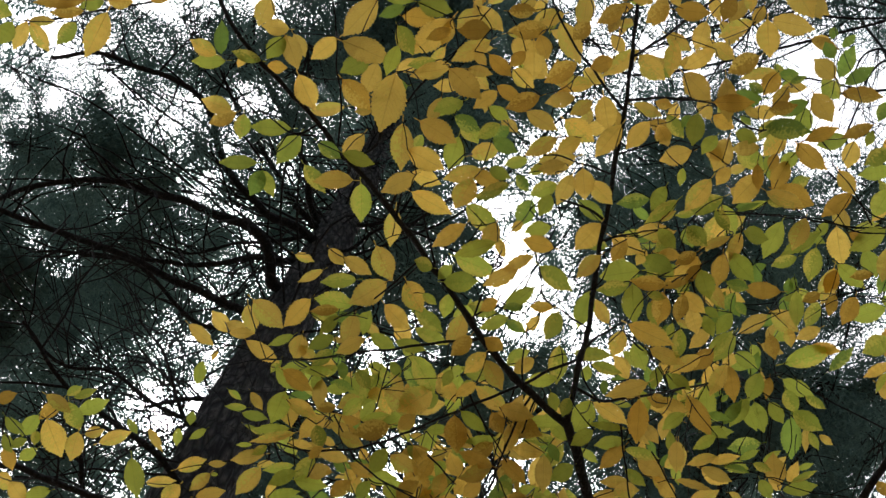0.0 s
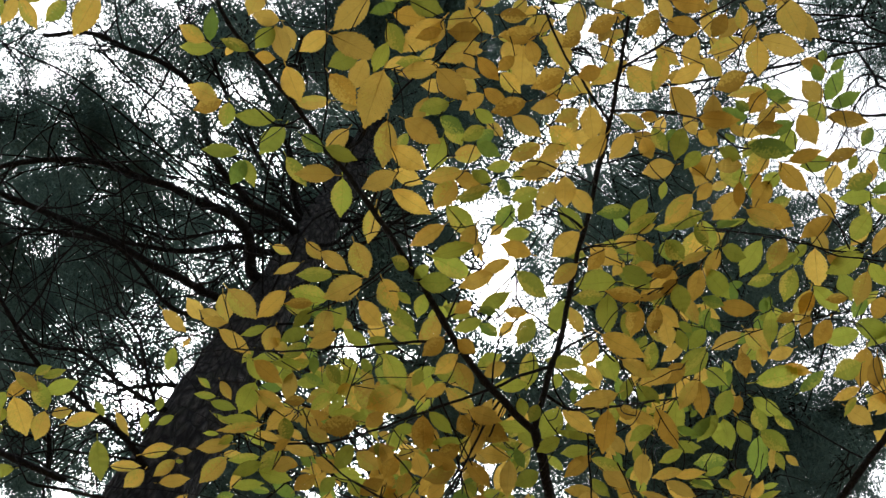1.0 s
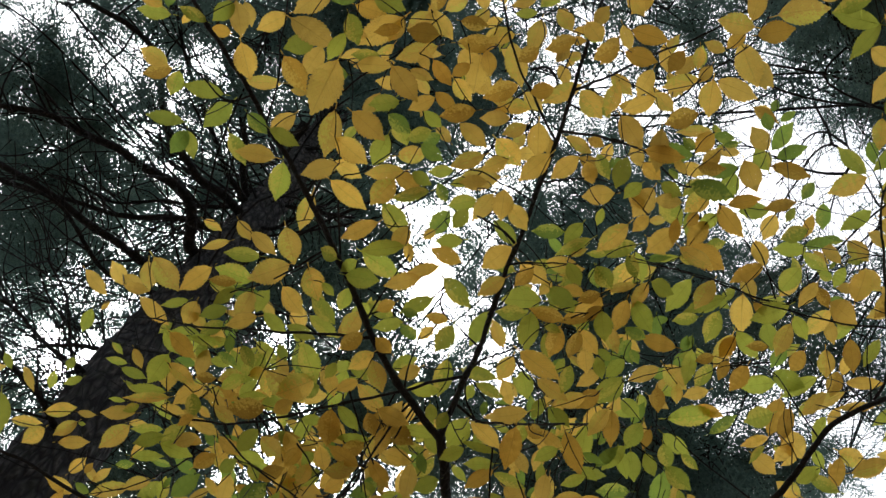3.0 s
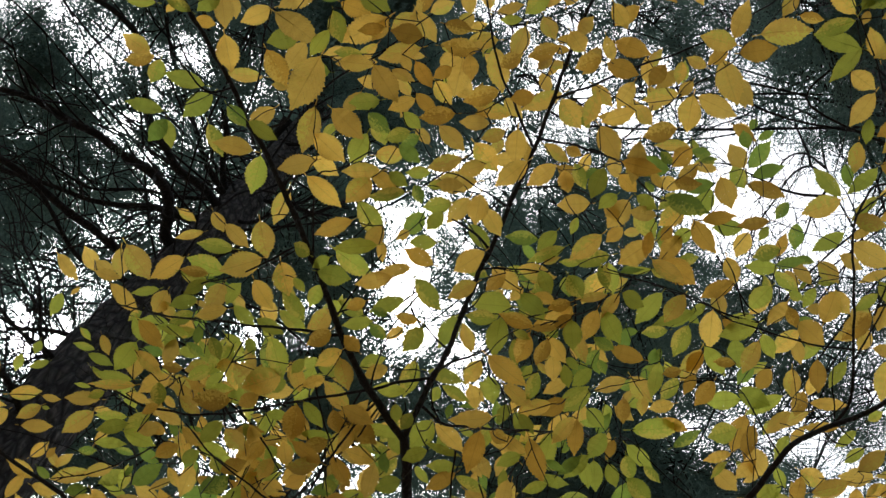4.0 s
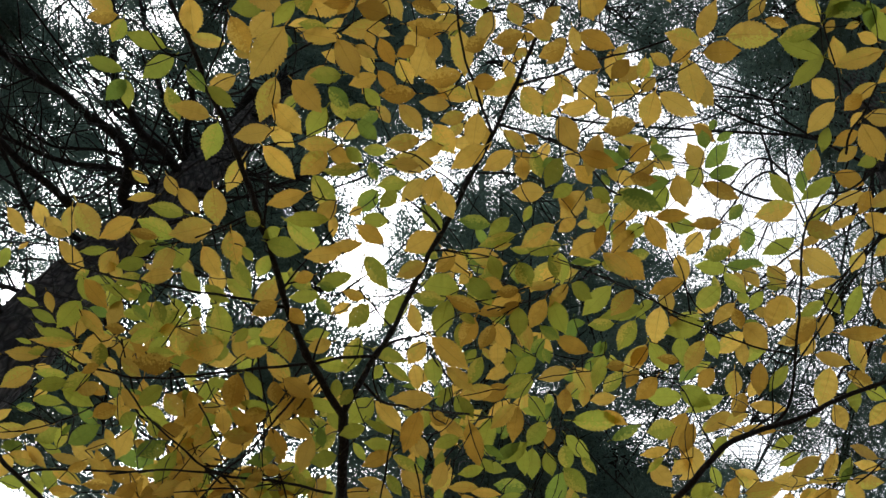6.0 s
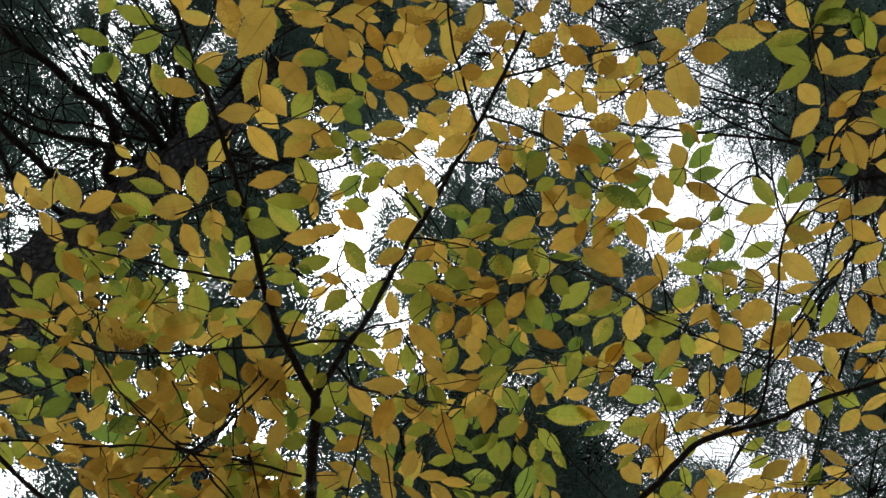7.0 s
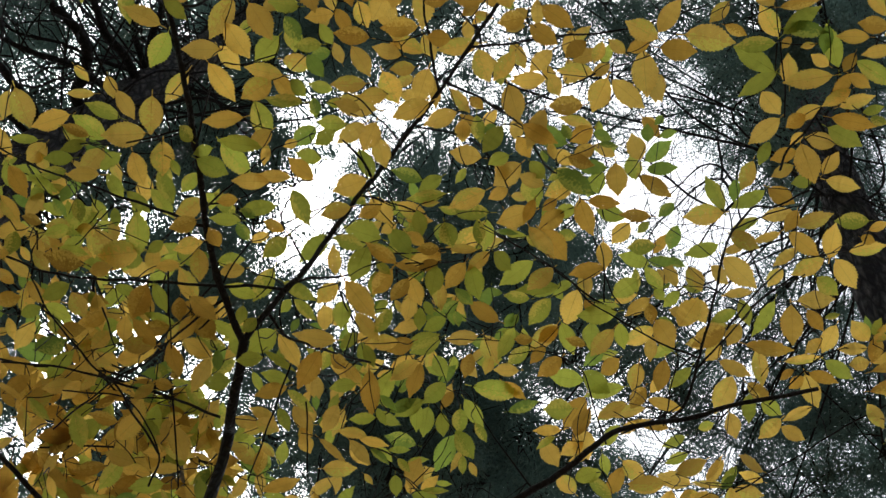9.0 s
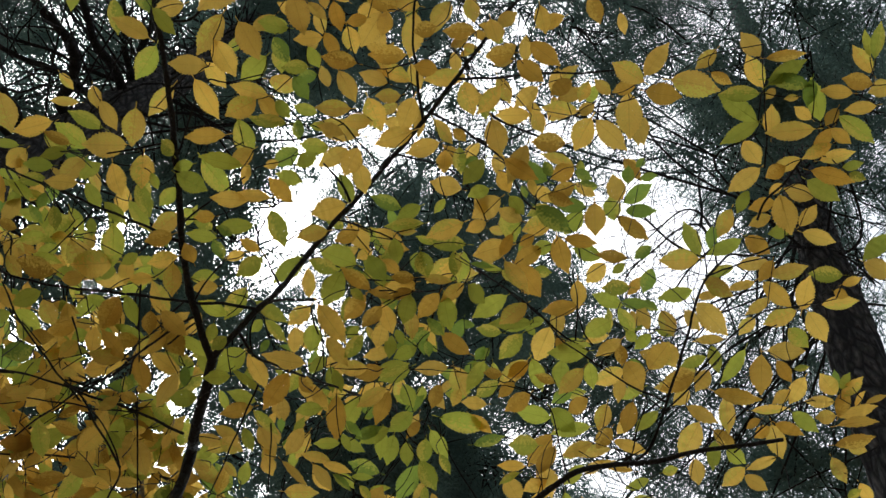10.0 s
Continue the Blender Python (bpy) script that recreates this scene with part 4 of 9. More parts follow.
bough(hemlock_north, (1.97, 3.67, 14.92), 0.60, 0.58)
bough(hemlock_north, (3.05, 4.06, 14.60), 0.60, 0.43)
bough(hemlock_north, (3.48, 5.29, 15.15), 0.80, 0.65)
bough(hemlock_north, (3.68, 5.48, 15.02), 0.80, 0.65)
bough(hemlock_north, (2.74, 5.47, 14.14), 0.70, 0.65)
bough(hemlock_north, (2.39, 5.30, 14.28), 0.70, 0.65)
bough(hemlock_north, (1.55, 5.85, 14.18), 0.60, 0.50)
bough(hemlock_east, (2.34, 0.70, 17.36), 0.70, 0.36)
bough(hemlock_east, (2.71, 0.60, 17.31), 0.80, 0.42)
bough(hemlock_east, (2.91, 0.26, 17.29), 0.80, 0.42)
bough(hemlock_east, (2.39, 0.99, 17.34), 0.60, 0.30)
bough(hemlock_east, (2.94, 0.85, 17.26), 0.70, 0.36)
bough(hemlock_east, (2.02, 0.87, 17.40), 0.60, 0.24)
bough(hemlock_east, (2.35, 0.38, 17.37), 0.90, 0.42)
bough(hemlock_east, (3.39, -0.29, 17.19), 0.80, 0.36)
bough(hemlock_east, (3.92, -0.23, 16.04), 0.50, 0.30)
bough(hemlock_west, (-1.35, 2.63, 22.34), 0.80, 1.10)
bough(hemlock_west, (-0.86, 2.48, 22.39), 0.80, 1.10)
bough(hemlock_west, (-0.37, 2.63, 22.38), 0.70, 0.90)
bough(hemlock_west, (-1.28, 3.08, 21.27), 0.80, 1.10)
bough(hemlock_west, (-0.78, 2.96, 21.31), 0.80, 1.10)
bough(hemlock_west, (-0.20, 3.04, 21.32), 0.60, 0.60)
bough(hemlock_west, (-1.63, 2.35, 21.34), 0.70, 0.90)
bough(hemlock_west, (-1.66, 2.70, 20.28), 0.70, 0.80)
bough(hemlock_west, (-1.84, 2.22, 19.32), 0.60, 0.70)
bough(hemlock_west, (-2.05, 2.59, 19.24), 0.50, 0.50)
bough(hemlock_west, (-0.66, 3.46, 21.24), 0.60, 0.70)
bough(hemlock_west, (-0.35, 3.80, 21.18), 0.50, 0.50)
bough(hemlock_west, (-1.13, 3.57, 21.20), 0.70, 0.90)
bough(hemlock_west, (-1.34, 2.00, 22.41), 0.80, 1.00)
bough(hemlock_west, (-0.62, 2.00, 22.45), 0.80, 1.00)
bough(hemlock_west, (-1.80, 1.88, 20.37), 0.70, 0.80)
bough(hemlock_west, (-2.19, 2.12, 18.27), 0.50, 0.60)
bough(hemlock_west, (-0.04, 3.42, 21.26), 0.50, 0.50)
bough(hemlock_west, (-3.42, 3.48, 15.71), 0.60, 0.39)
bough(hemlock_west, (-3.35, 3.41, 16.80), 0.60, 0.33)
bough(hemlock_west, (-3.04, 3.75, 15.73), 0.50, 0.28)
bough(hemlock_west, (-2.92, 3.44, 16.88), 0.50, 0.28)
bough(hemlock_west, (-2.76, 3.39, 17.96), 0.50, 0.28)
bough(hemlock_west, (-2.42, 3.61, 19.00), 0.50, 0.28)
bough(hemlock_west, (-3.06, 3.85, 14.64), 0.50, 0.28)
bough(hemlock_west, (-2.25, 3.46, 20.08), 0.50, 0.28)
bough(hemlock_west, (-4.52, 2.91, 15.56), 0.50, 0.60)
bough(hemlock_west, (-3.83, 2.89, 15.76), 0.50, 0.90)
bough(hemlock_far_north, (-1.73, 9.61, 18.40), 0.40, 0.50)
bough(hemlock_far_north, (-1.00, 9.41, 18.57), 0.45, 0.60)
bough(hemlock_far_north, (-0.19, 7.77, 15.51), 0.45, 0.60)
bough(hemlock_far_north, (0.05, 8.49, 18.53), 0.40, 0.50)
bough(hemlock_far_north, (-1.71, 8.97, 18.75), 0.40, 0.50)
bough(hemlock_west, (-0.57, 4.85, 11.41), 0.40, 0.50)
bough(hemlock_far_west, (-4.21, 6.13, 22.25), 0.50, 0.60)
bough(hemlock_west, (-2.93, 4.26, 17.74), 0.45, 0.70)
bough(hemlock_west, (-2.78, 4.62, 20.80), 0.45, 0.60)
bough(hemlock_west, (-1.76, 4.48, 18.89), 0.40, 0.50)
bough(hemlock_west, (-2.29, 4.49, 17.26), 0.40, 0.60)
bough(hemlock_east, (4.26, 2.79, 12.98), 0.50, 0.60)
bough(hemlock_east, (6.70, 3.26, 17.96), 0.50, 0.50)
bough(hemlock_east, (4.49, 2.29, 11.36), 0.50, 0.60)
bough(hemlock_east, (4.71, 3.10, 12.73), 0.50, 0.60)
bough(hemlock_north, (0.68, 5.52, 24.39), 0.35, 0.60)
bough(hemlock_north, (0.92, 5.72, 22.78), 0.35, 0.55)
bough(hemlock_north, (2.27, 5.40, 14.26), 0.40, 0.80)
bough(hemlock_north, (3.34, 6.86, 17.85), 0.40, 0.80)

# bare lower limbs of the west hemlock
limb(hemlock_west, [(-1.55, 3.49, 12.62), (-1.67, 3.36, 12.50), (-1.71, 3.20, 12.45), (-1.76, 3.05, 12.41), (-1.82, 2.93, 12.38), (-1.90, 2.83, 12.35), (-2.02, 2.76, 12.33), (-2.14, 2.71, 12.30), (-2.31, 2.64, 12.28), (-2.48, 2.60, 12.26), (-2.69, 2.53, 12.24), (-2.90, 2.47, 12.22), (-3.15, 2.46, 12.20), (-3.46, 2.54, 12.19), (-3.81, 2.65, 12.17)], 0.055, 0.018)
limb(hemlock_west, [(-1.55, 3.49, 14.15), (-1.73, 3.31, 14.03), (-1.93, 3.21, 13.98), (-2.07, 3.07, 13.95), (-2.23, 2.88, 13.91), (-2.30, 2.63, 13.89), (-2.40, 2.32, 13.86), (-2.55, 2.10, 13.84), (-2.78, 1.92, 13.81), (-3.06, 1.81, 13.79), (-3.37, 1.74, 13.77), (-3.73, 1.73, 13.76)], 0.046, 0.018)
limb(hemlock_west, [(-1.61, 3.46, 14.67), (-1.75, 3.31, 14.55), (-1.87, 3.13, 14.50), (-1.96, 2.93, 14.46), (-2.05, 2.71, 14.43), (-2.17, 2.47, 14.40), (-2.28, 2.24, 14.38), (-2.37, 2.03, 14.35), (-2.43, 1.77, 14.33)], 0.035, 0.013)
limb(hemlock_west, [(-1.63, 3.46, 14.87), (-1.68, 3.21, 14.75), (-1.72, 2.93, 14.70), (-1.80, 2.63, 14.66), (-1.92, 2.36, 14.63), (-2.03, 2.07, 14.60), (-2.12, 1.81, 14.57), (-2.13, 1.50, 14.55)], 0.038, 0.016)
limb(hemlock_west, [(-1.56, 3.49, 13.63), (-1.77, 3.46, 13.51), (-2.00, 3.45, 13.46), (-2.24, 3.47, 13.43), (-2.48, 3.45, 13.39), (-2.76, 3.43, 13.37), (-3.15, 3.41, 13.34), (-3.57, 3.37, 13.32)], 0.037, 0.015)
limb(hemlock_west, [(-1.65, 3.45, 14.35), (-1.87, 3.46, 14.23), (-2.22, 3.51, 14.18), (-2.48, 3.55, 14.15), (-2.78, 3.56, 14.11), (-3.13, 3.48, 14.09)], 0.023, 0.010)
limb(hemlock_west, [(-1.62, 3.46, 11.56), (-1.76, 3.26, 11.44), (-1.91, 3.19, 11.39), (-2.14, 3.03, 11.36), (-2.45, 2.85, 11.32), (-2.79, 2.69, 11.30), (-3.10, 2.56, 11.27), (-3.40, 2.43, 11.25), (-3.54, 2.35, 11.22)], 0.038, 0.017)
limb(hemlock_west, [(-1.60, 3.46, 11.45), (-1.87, 3.36, 11.33), (-2.06, 3.30, 11.28), (-2.20, 3.11, 11.24), (-2.29, 2.99, 11.21), (-2.45, 2.84, 11.18), (-2.68, 2.77, 11.15), (-3.03, 2.71, 11.13)], 0.023, 0.010)
limb(hemlock_west, [(-1.61, 3.47, 10.28), (-1.70, 3.42, 10.16), (-1.85, 3.41, 10.11), (-2.01, 3.42, 10.08), (-2.16, 3.43, 10.04)], 0.022, 0.011)
limb(hemlock_west, [(-1.64, 3.45, 10.02), (-1.72, 3.41, 9.90), (-1.80, 3.41, 9.85), (-1.86, 3.42, 9.81)], 0.016, 0.011)
limb(hemlock_west, [(-1.42, 3.53, 8.61), (-1.54, 3.31, 8.49), (-1.64, 3.15, 8.44), (-1.77, 2.96, 8.40), (-1.90, 2.83, 8.37), (-2.00, 2.74, 8.34), (-2.09, 2.64, 8.31), (-2.17, 2.49, 8.29), (-2.23, 2.34, 8.27), (-2.28, 2.25, 8.25)], 0.023, 0.009)
limb(hemlock_west, [(-1.62, 3.46, 9.50), (-1.73, 3.28, 9.38), (-1.80, 3.22, 9.33), (-1.98, 3.07, 9.29), (-2.07, 2.95, 9.26), (-2.17, 2.87, 9.23), (-2.34, 2.83, 9.20), (-2.54, 2.65, 9.18)], 0.017, 0.009)
limb(hemlock_west, [(-1.74, 3.40, 9.53), (-1.76, 3.27, 9.41), (-1.79, 3.14, 9.36), (-1.83, 2.97, 9.32), (-1.87, 2.78, 9.29), (-1.92, 2.66, 9.26), (-1.96, 2.56, 9.23)], 0.017, 0.007)
limb(hemlock_west, [(-2.02, 3.20, 8.18), (-2.00, 3.02, 8.06), (-1.99, 2.85, 8.01)], 0.015, 0.012)
limb(hemlock_west, [(-1.46, 3.52, 15.33), (-1.23, 3.60, 15.21), (-0.95, 3.50, 15.16), (-0.73, 3.29, 15.12)], 0.025, 0.011)
limb(hemlock_west, [(-1.42, 3.54, 14.15), (-1.23, 3.50, 14.03), (-1.05, 3.36, 13.98), (-0.82, 3.28, 13.95), (-0.52, 3.23, 13.91)], 0.021, 0.010)
limb(hemlock_west, [(-1.54, 3.49, 18.85), (-1.64, 3.89, 18.73), (-1.78, 4.30, 18.68), (-1.93, 4.65, 18.64)], 0.069, 0.083)
limb(hemlock_west, [(-1.42, 3.53, 17.44), (-1.10, 3.44, 17.32), (-0.78, 3.49, 17.27), (-0.40, 3.42, 17.23)], 0.025, 0.013)
limb(hemlock_west, [(-2.04, 3.24, 21.04), (-2.32, 2.91, 20.92), (-2.61, 2.53, 20.87), (-2.74, 2.07, 20.83)], 0.046, 0.019)
limb(hemlock_west, [(-2.07, 3.22, 23.00), (-1.55, 2.95, 22.88), (-1.05, 2.98, 22.83), (-0.55, 2.77, 22.79)], 0.042, 0.017)

# bare hanging limbs of the east hemlock
limb(hemlock_east, [(3.59, 1.86, 13.92), (3.43, 1.81, 14.18), (3.34, 2.04, 14.38), (3.25, 2.49, 14.53), (3.26, 2.92, 14.65)], 0.015)
limb(hemlock_east, [(3.51, 1.74, 13.96), (3.38, 1.75, 14.31), (3.30, 1.95, 14.62), (3.19, 2.35, 14.78)], 0.015)
limb(hemlock_east, [(3.48, 1.44, 14.53), (3.17, 1.47, 15.12), (2.89, 1.88, 15.65), (2.49, 2.23, 16.19)], 0.015)
limb(hemlock_east, [(3.55, 1.20, 14.53), (3.25, 1.06, 15.14), (2.85, 0.92, 15.65), (2.50, 0.77, 15.93)], 0.015)
limb(hemlock_east, [(3.43, 1.81, 14.18), (3.32, 1.51, 14.67), (3.28, 1.22, 15.12)], 0.015)
limb(hemlock_east, [(3.59, 1.86, 13.92), (3.53, 2.14, 13.89), (3.51, 2.48, 13.94)], 0.015)
limb(hemlock_east, [(3.58, 1.97, 13.91), (3.26, 2.12, 14.39), (2.94, 2.09, 14.78), (2.72, 2.12, 15.13)], 0.015)
limb(hemlock_east, [(3.35, 0.88, 11.80), (3.50, 0.84, 11.54), (3.74, 0.72, 11.25)], 0.013)
limb(hemlock_east, [(3.33, 1.19, 11.45), (3.53, 1.02, 11.19), (3.77, 1.01, 10.78)], 0.013)
limb(hemlock_east, [(3.32, 0.61, 13.08), (3.20, 0.85, 13.30), (2.79, 1.28, 13.78)], 0.013)
limb(hemlock_east, [(3.42, 0.79, 12.52), (3.63, 0.30, 13.00), (3.94, 0.12, 13.22)], 0.013)
limb(hemlock_east, [(3.21, 0.34, 14.15), (2.89, 0.40, 14.74), (2.77, 0.93, 15.25), (2.51, 1.24, 15.68)], 0.013)
limb(hemlock_east, [(3.15, 0.01, 15.20), (3.14, 0.29, 15.41), (2.80, 0.44, 15.88), (2.79, 1.05, 16.26)], 0.013)


# hemlocks added round and behind the camera, out of view, to block sky light
for k, (x, y, tall) in enumerate([(0.4, -3.6, 27), (-4.6, -2.4, 26), (4.8, -4.4, 28), (-8.6, 1.2, 29), (-5.6, -8.0, 27), (1.2, -9.6, 30), (8.4, -1.2, 28),
                                  (10.8, 5.4, 30), (-11.8, 8.8, 30), (-6.4, 15.2, 29), (2.6, 16.6, 31), (9.8, 14.2, 30), (13.6, -5.2, 28), (-13.4, -4.6, 29)]):
    shade = Tree((x, y, 0), (x + 0.3, y - 0.2, tall), 0.17 + 0.05 * ((k * 7) % 5) / 4, "hemlock with drooping boughs, added out of view to block sky light", 40 + k)
    for n in range(17):
        z = 4.0 + (tall - 5.0) * n / 16
        a, wide = 2.4 * n + k, 2.5 * (1 - n / 24)
        bough(shade, (x + wide * 0.75 * math.cos(a), y + wide * 0.75 * math.sin(a), z), wide, 0.22, ROUGH_SPRIGS, *((18, 1.3) if k in (0, 2, 6, 7) else (9, 2.7)))


# ---- saplings in autumn leaf ----
def leaf_mesh(seed):
    """A toothed oval leaf, 1 long along x with its stalk's foot at 0, slightly folded and curled."""
    rng = random.Random(seed)
    teeth, fat = 13, rng.uniform(0.21, 0.25)
    curl, fold, twist = rng.uniform(-0.10, 0.16), rng.uniform(0.05, 0.22), rng.uniform(-0.25, 0.25)
    verts, uvs, faces = [], [], []
    rows = []
    for k in range(2 * teeth + 1):
        f = k / (2 * teeth)
        w = fat * (math.sin(math.pi * f ** 0.90) ** 0.80) * (1 - 0.16 * f) * 1.10 if 0 < f < 1 else 0.002
        if f > 0.72:
            w *= 1 - 0.42 * ((f - 0.72) / 0.28) ** 0.8
        point = 1.0 + (0.07 if k % 2 else -0.045) * (1 if 0.08 < f < 0.97 else 0)
        x = 0.02 + 0.98 * f
        row = []
        for v in (-1.0, 0.0, 1.0):
            y = v * w * (point if abs(v) == 1 else 1.0) * rng.uniform(0.97, 1.03)
            push = (0.02 if k % 2 else 0.0) if abs(v) == 1 else 0.0
            z = fold * abs(y) + curl * (f - 0.4) ** 2 * 1.6 + twist * y * (f - 0.5) + 0.010 * math.sin(f * 34 + v * 3) * abs(v)
            row.append(len(verts))
            verts.append((x + push + 0.10 * abs(y), y, z))
            uvs.append((f, v * w / fat))
        rows.append(row)
    for a, b in zip(rows, rows[1:]):
        for k in range(2):
            faces.append((a[k], b[k], b[k + 1], a[k + 1]))
    # the stalk
    n = len(verts)
    for x, r in ((-0.14, 0.011), (0.03, 0.009), (0.45, 0.006)):
        z = curl * ((x - 0.1) / 0.9 - 0.4) ** 2 * 1.6 - 0.004
        for y, dz in ((-r, 0), (0, -r * 1.4), (r, 0)):
            verts.append((x, y, z + dz))
            uvs.append((0.0, 0.0))
    for k in range(2):
        a = n + 3 * k
        faces += [(a, a + 1, a + 4, a + 3), (a + 1, a + 2, a + 5, a + 4)]
    me = bpy.data.meshes.new("leaf")
    me.from_pydata(verts, [], faces)
    layer = me.uv_layers.new(name="UVMap")
    for loop in me.loops:
        layer.data[loop.index].uv = uvs[loop.vertex_index]
    me.polygons.foreach_set("use_smooth", [True] * len(me.polygons))
    me.update()
    return me


LEAF_MESHES = []
for hue in range(4):
    kinds = []
    for k in range(6):
        me = leaf_mesh(k)
        me.materials.append(LEAF[hue])
        kinds.append(me)
    LEAF_MESHES.append(kinds)


class Sapling:
    def __init__(self, root, label, seed):
        self.ob = tagged(new("beech_sapling"), label, "sapling", "autumn saplings")
        self.ob.location = root
        self.root, self.rng, self.lines, self.leaves = Vector(root), random.Random(seed), [], 0


def branch(sapling, name, points, r0, r1, bark=None):
    line = [p - sapling.root for p in smooth_line(points, 5)]
    line = [p + 0.004 * Vector((noise.noise(p * 23), noise.noise(p * 23 + Vector((9, 0, 0))), 0)) for p in line]
    verts, faces = tube(line, r0, r1, 8, 0.06, sapling.rng, knots=name != "stem")
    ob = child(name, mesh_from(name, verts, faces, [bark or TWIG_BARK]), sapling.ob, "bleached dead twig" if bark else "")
    sapling.lines.append((line, ob))


def spray(sapling, rows):
    """A side twig with its leaves: the twig leaves the nearest branch and runs through the foot of each leaf."""
    rng = sapling.rng
    feet = [Vector(r[:3]) / 1000 - sapling.root for r in rows]
    hold, near = None, 1e9
    mean = sum(feet, Vector()) / len(feet)
    for line, ob in sapling.lines:
        for p in line[2:]:
            if (p - mean).length < near:
                near, hold = (p - mean).length, p
    # shortest links from foot to foot, starting on the branch
    done, todo, twig = [hold], list(range(len(feet))), None
    while todo:
        k, a = min(((k, a) for k in todo for a in done), key=lambda ka: (feet[ka[0]] - ka[1]).length)
        b = feet[k]
        m = a.lerp(b, 0.5) + Vector((rng.gauss(0, 1), rng.gauss(0, 1), rng.gauss(0, 1))) * 0.05 * (b - a).length
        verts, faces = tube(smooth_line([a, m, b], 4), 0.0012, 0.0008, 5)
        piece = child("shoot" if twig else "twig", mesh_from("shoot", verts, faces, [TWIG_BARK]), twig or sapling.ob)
        twig = twig or piece
        done += [m, b]
        todo.remove(k)
    for (x, y, z, heading, rise, length, bank, hue, width), foot in zip(rows, feet):
        ob = child("leaf", LEAF_MESHES[hue][rng.randrange(6)], twig)
        size = length / 1000
        turn = Euler((0, 0, radians(heading))).to_matrix().to_4x4() @ Euler((0, -radians(rise), 0)).to_matrix().to_4x4() @ Euler((radians(bank), 0, 0)).to_matrix().to_4x4()
        ob.matrix_local = Matrix.Translation(foot) @ turn @ Matrix.Diagonal((size, size * width / 100, size, 1))


sapling_forked = Sapling((0.361, 2.157, 0), "forked beech sapling with yellow and lime autumn leaves", 21)
sapling_low = Sapling((0.965, 1.69, 0), "beech sapling with dense golden leaves on long level twigs", 22)
sapling_tall = Sapling((0.065, 1.927, 0), "arching beech sapling with yellow and green leaves", 23)

# branches of the forked sapling
branch(sapling_forked, "stem", [(0.361, 2.157, -0.05), (0.344, 1.994, 0.602), (0.324, 1.831, 1.254), (0.301, 1.668, 1.906), (0.273, 1.505, 2.558), (0.24, 1.342, 3.21), (0.201, 1.179, 3.862), (0.179, 1.097, 3.847), (0.165, 1.044, 3.836), (0.153, 0.995, 3.831), (0.142, 0.963, 3.833), (0.136, 0.946, 3.836)], 0.0135, 0.0082)
branch(sapling_forked, "limb", [(0.136, 0.948, 3.835), (0.112, 0.927, 3.839), (0.085, 0.905, 3.848), (0.047, 0.877, 3.871), (0.008, 0.841, 3.905), (-0.016, 0.816, 3.923), (-0.061, 0.753, 3.947), (-0.109, 0.69, 3.971), (-0.147, 0.65, 3.997), (-0.172, 0.62, 4.019), (-0.228, 0.562, 4.052), (-0.265, 0.526, 4.063), (-0.311, 0.469, 4.08), (-0.368, 0.414, 4.103), (-0.414, 0.372, 4.12), (-0.45, 0.328, 4.133), (-0.476, 0.284, 4.143), (-0.499, 0.231, 4.154), (-0.525, 0.162, 4.165)], 0.0072, 0.0034)
branch(sapling_forked, "limb", [(0.136, 0.946, 3.836), (0.143, 0.917, 3.854), (0.151, 0.891, 3.88), (0.163, 0.857, 3.926), (0.175, 0.837, 3.959), (0.187, 0.788, 4.017), (0.201, 0.715, 4.073), (0.218, 0.645, 4.13), (0.238, 0.557, 4.189), (0.25, 0.479, 4.198), (0.257, 0.396, 4.201), (0.264, 0.336, 4.22), (0.274, 0.268, 4.255), (0.29, 0.199, 4.291), (0.315, 0.129, 4.321)], 0.0062, 0.003)
branch(sapling_forked, "twig", [(0.162, 0.86, 3.922), (0.112, 0.865, 3.885), (0.068, 0.883, 3.863), (-0.032, 0.936, 3.884), (-0.107, 0.987, 3.924), (-0.179, 1.034, 3.956), (-0.249, 1.058, 3.973), (-0.325, 1.071, 3.991), (-0.417, 1.066, 4.039)], 0.003, 0.0017)
branch(sapling_forked, "twig", [(-0.01, 0.823, 3.919), (-0.082, 0.838, 3.929), (-0.164, 0.86, 3.958), (-0.239, 0.884, 4.003), (-0.328, 0.922, 4.071), (-0.42, 0.95, 4.146), (-0.509, 0.984, 4.196), (-0.576, 1.021, 4.183)], 0.003, 0.0013)
branch(sapling_forked, "twig", [(0.149, 0.896, 3.875), (0.176, 0.912, 3.883), (0.207, 0.93, 3.902), (0.276, 0.956, 3.991), (0.379, 1.006, 4.162), (0.524, 1.078, 4.409), (0.604, 1.141, 4.471), (0.662, 1.158, 4.488)], 0.003, 0.0014)
branch(sapling_forked, "twig", [(0.165, 0.853, 3.932), (0.191, 0.841, 3.971), (0.231, 0.835, 4.022), (0.28, 0.82, 4.09)], 0.003, 0.0013)
branch(sapling_forked, "twig", [(0.205, 0.695, 4.087), (0.259, 0.69, 4.124), (0.338, 0.696, 4.193)], 0.002, 0.0013)
branch(sapling_forked, "twig", [(0.25, 0.479, 4.198), (0.209, 0.423, 4.176), (0.16, 0.36, 4.168), (0.129, 0.307, 4.183), (0.104, 0.252, 4.204), (0.088, 0.205, 4.221)], 0.003, 0.0015)
branch(sapling_forked, "twig", [(0.252, 0.456, 4.197), (0.304, 0.457, 4.227), (0.366, 0.468, 4.278), (0.435, 0.486, 4.351), (0.53, 0.557, 4.465), (0.593, 0.574, 4.541), (0.691, 0.594, 4.62), (0.744, 0.647, 4.644)], 0.003, 0.0014)
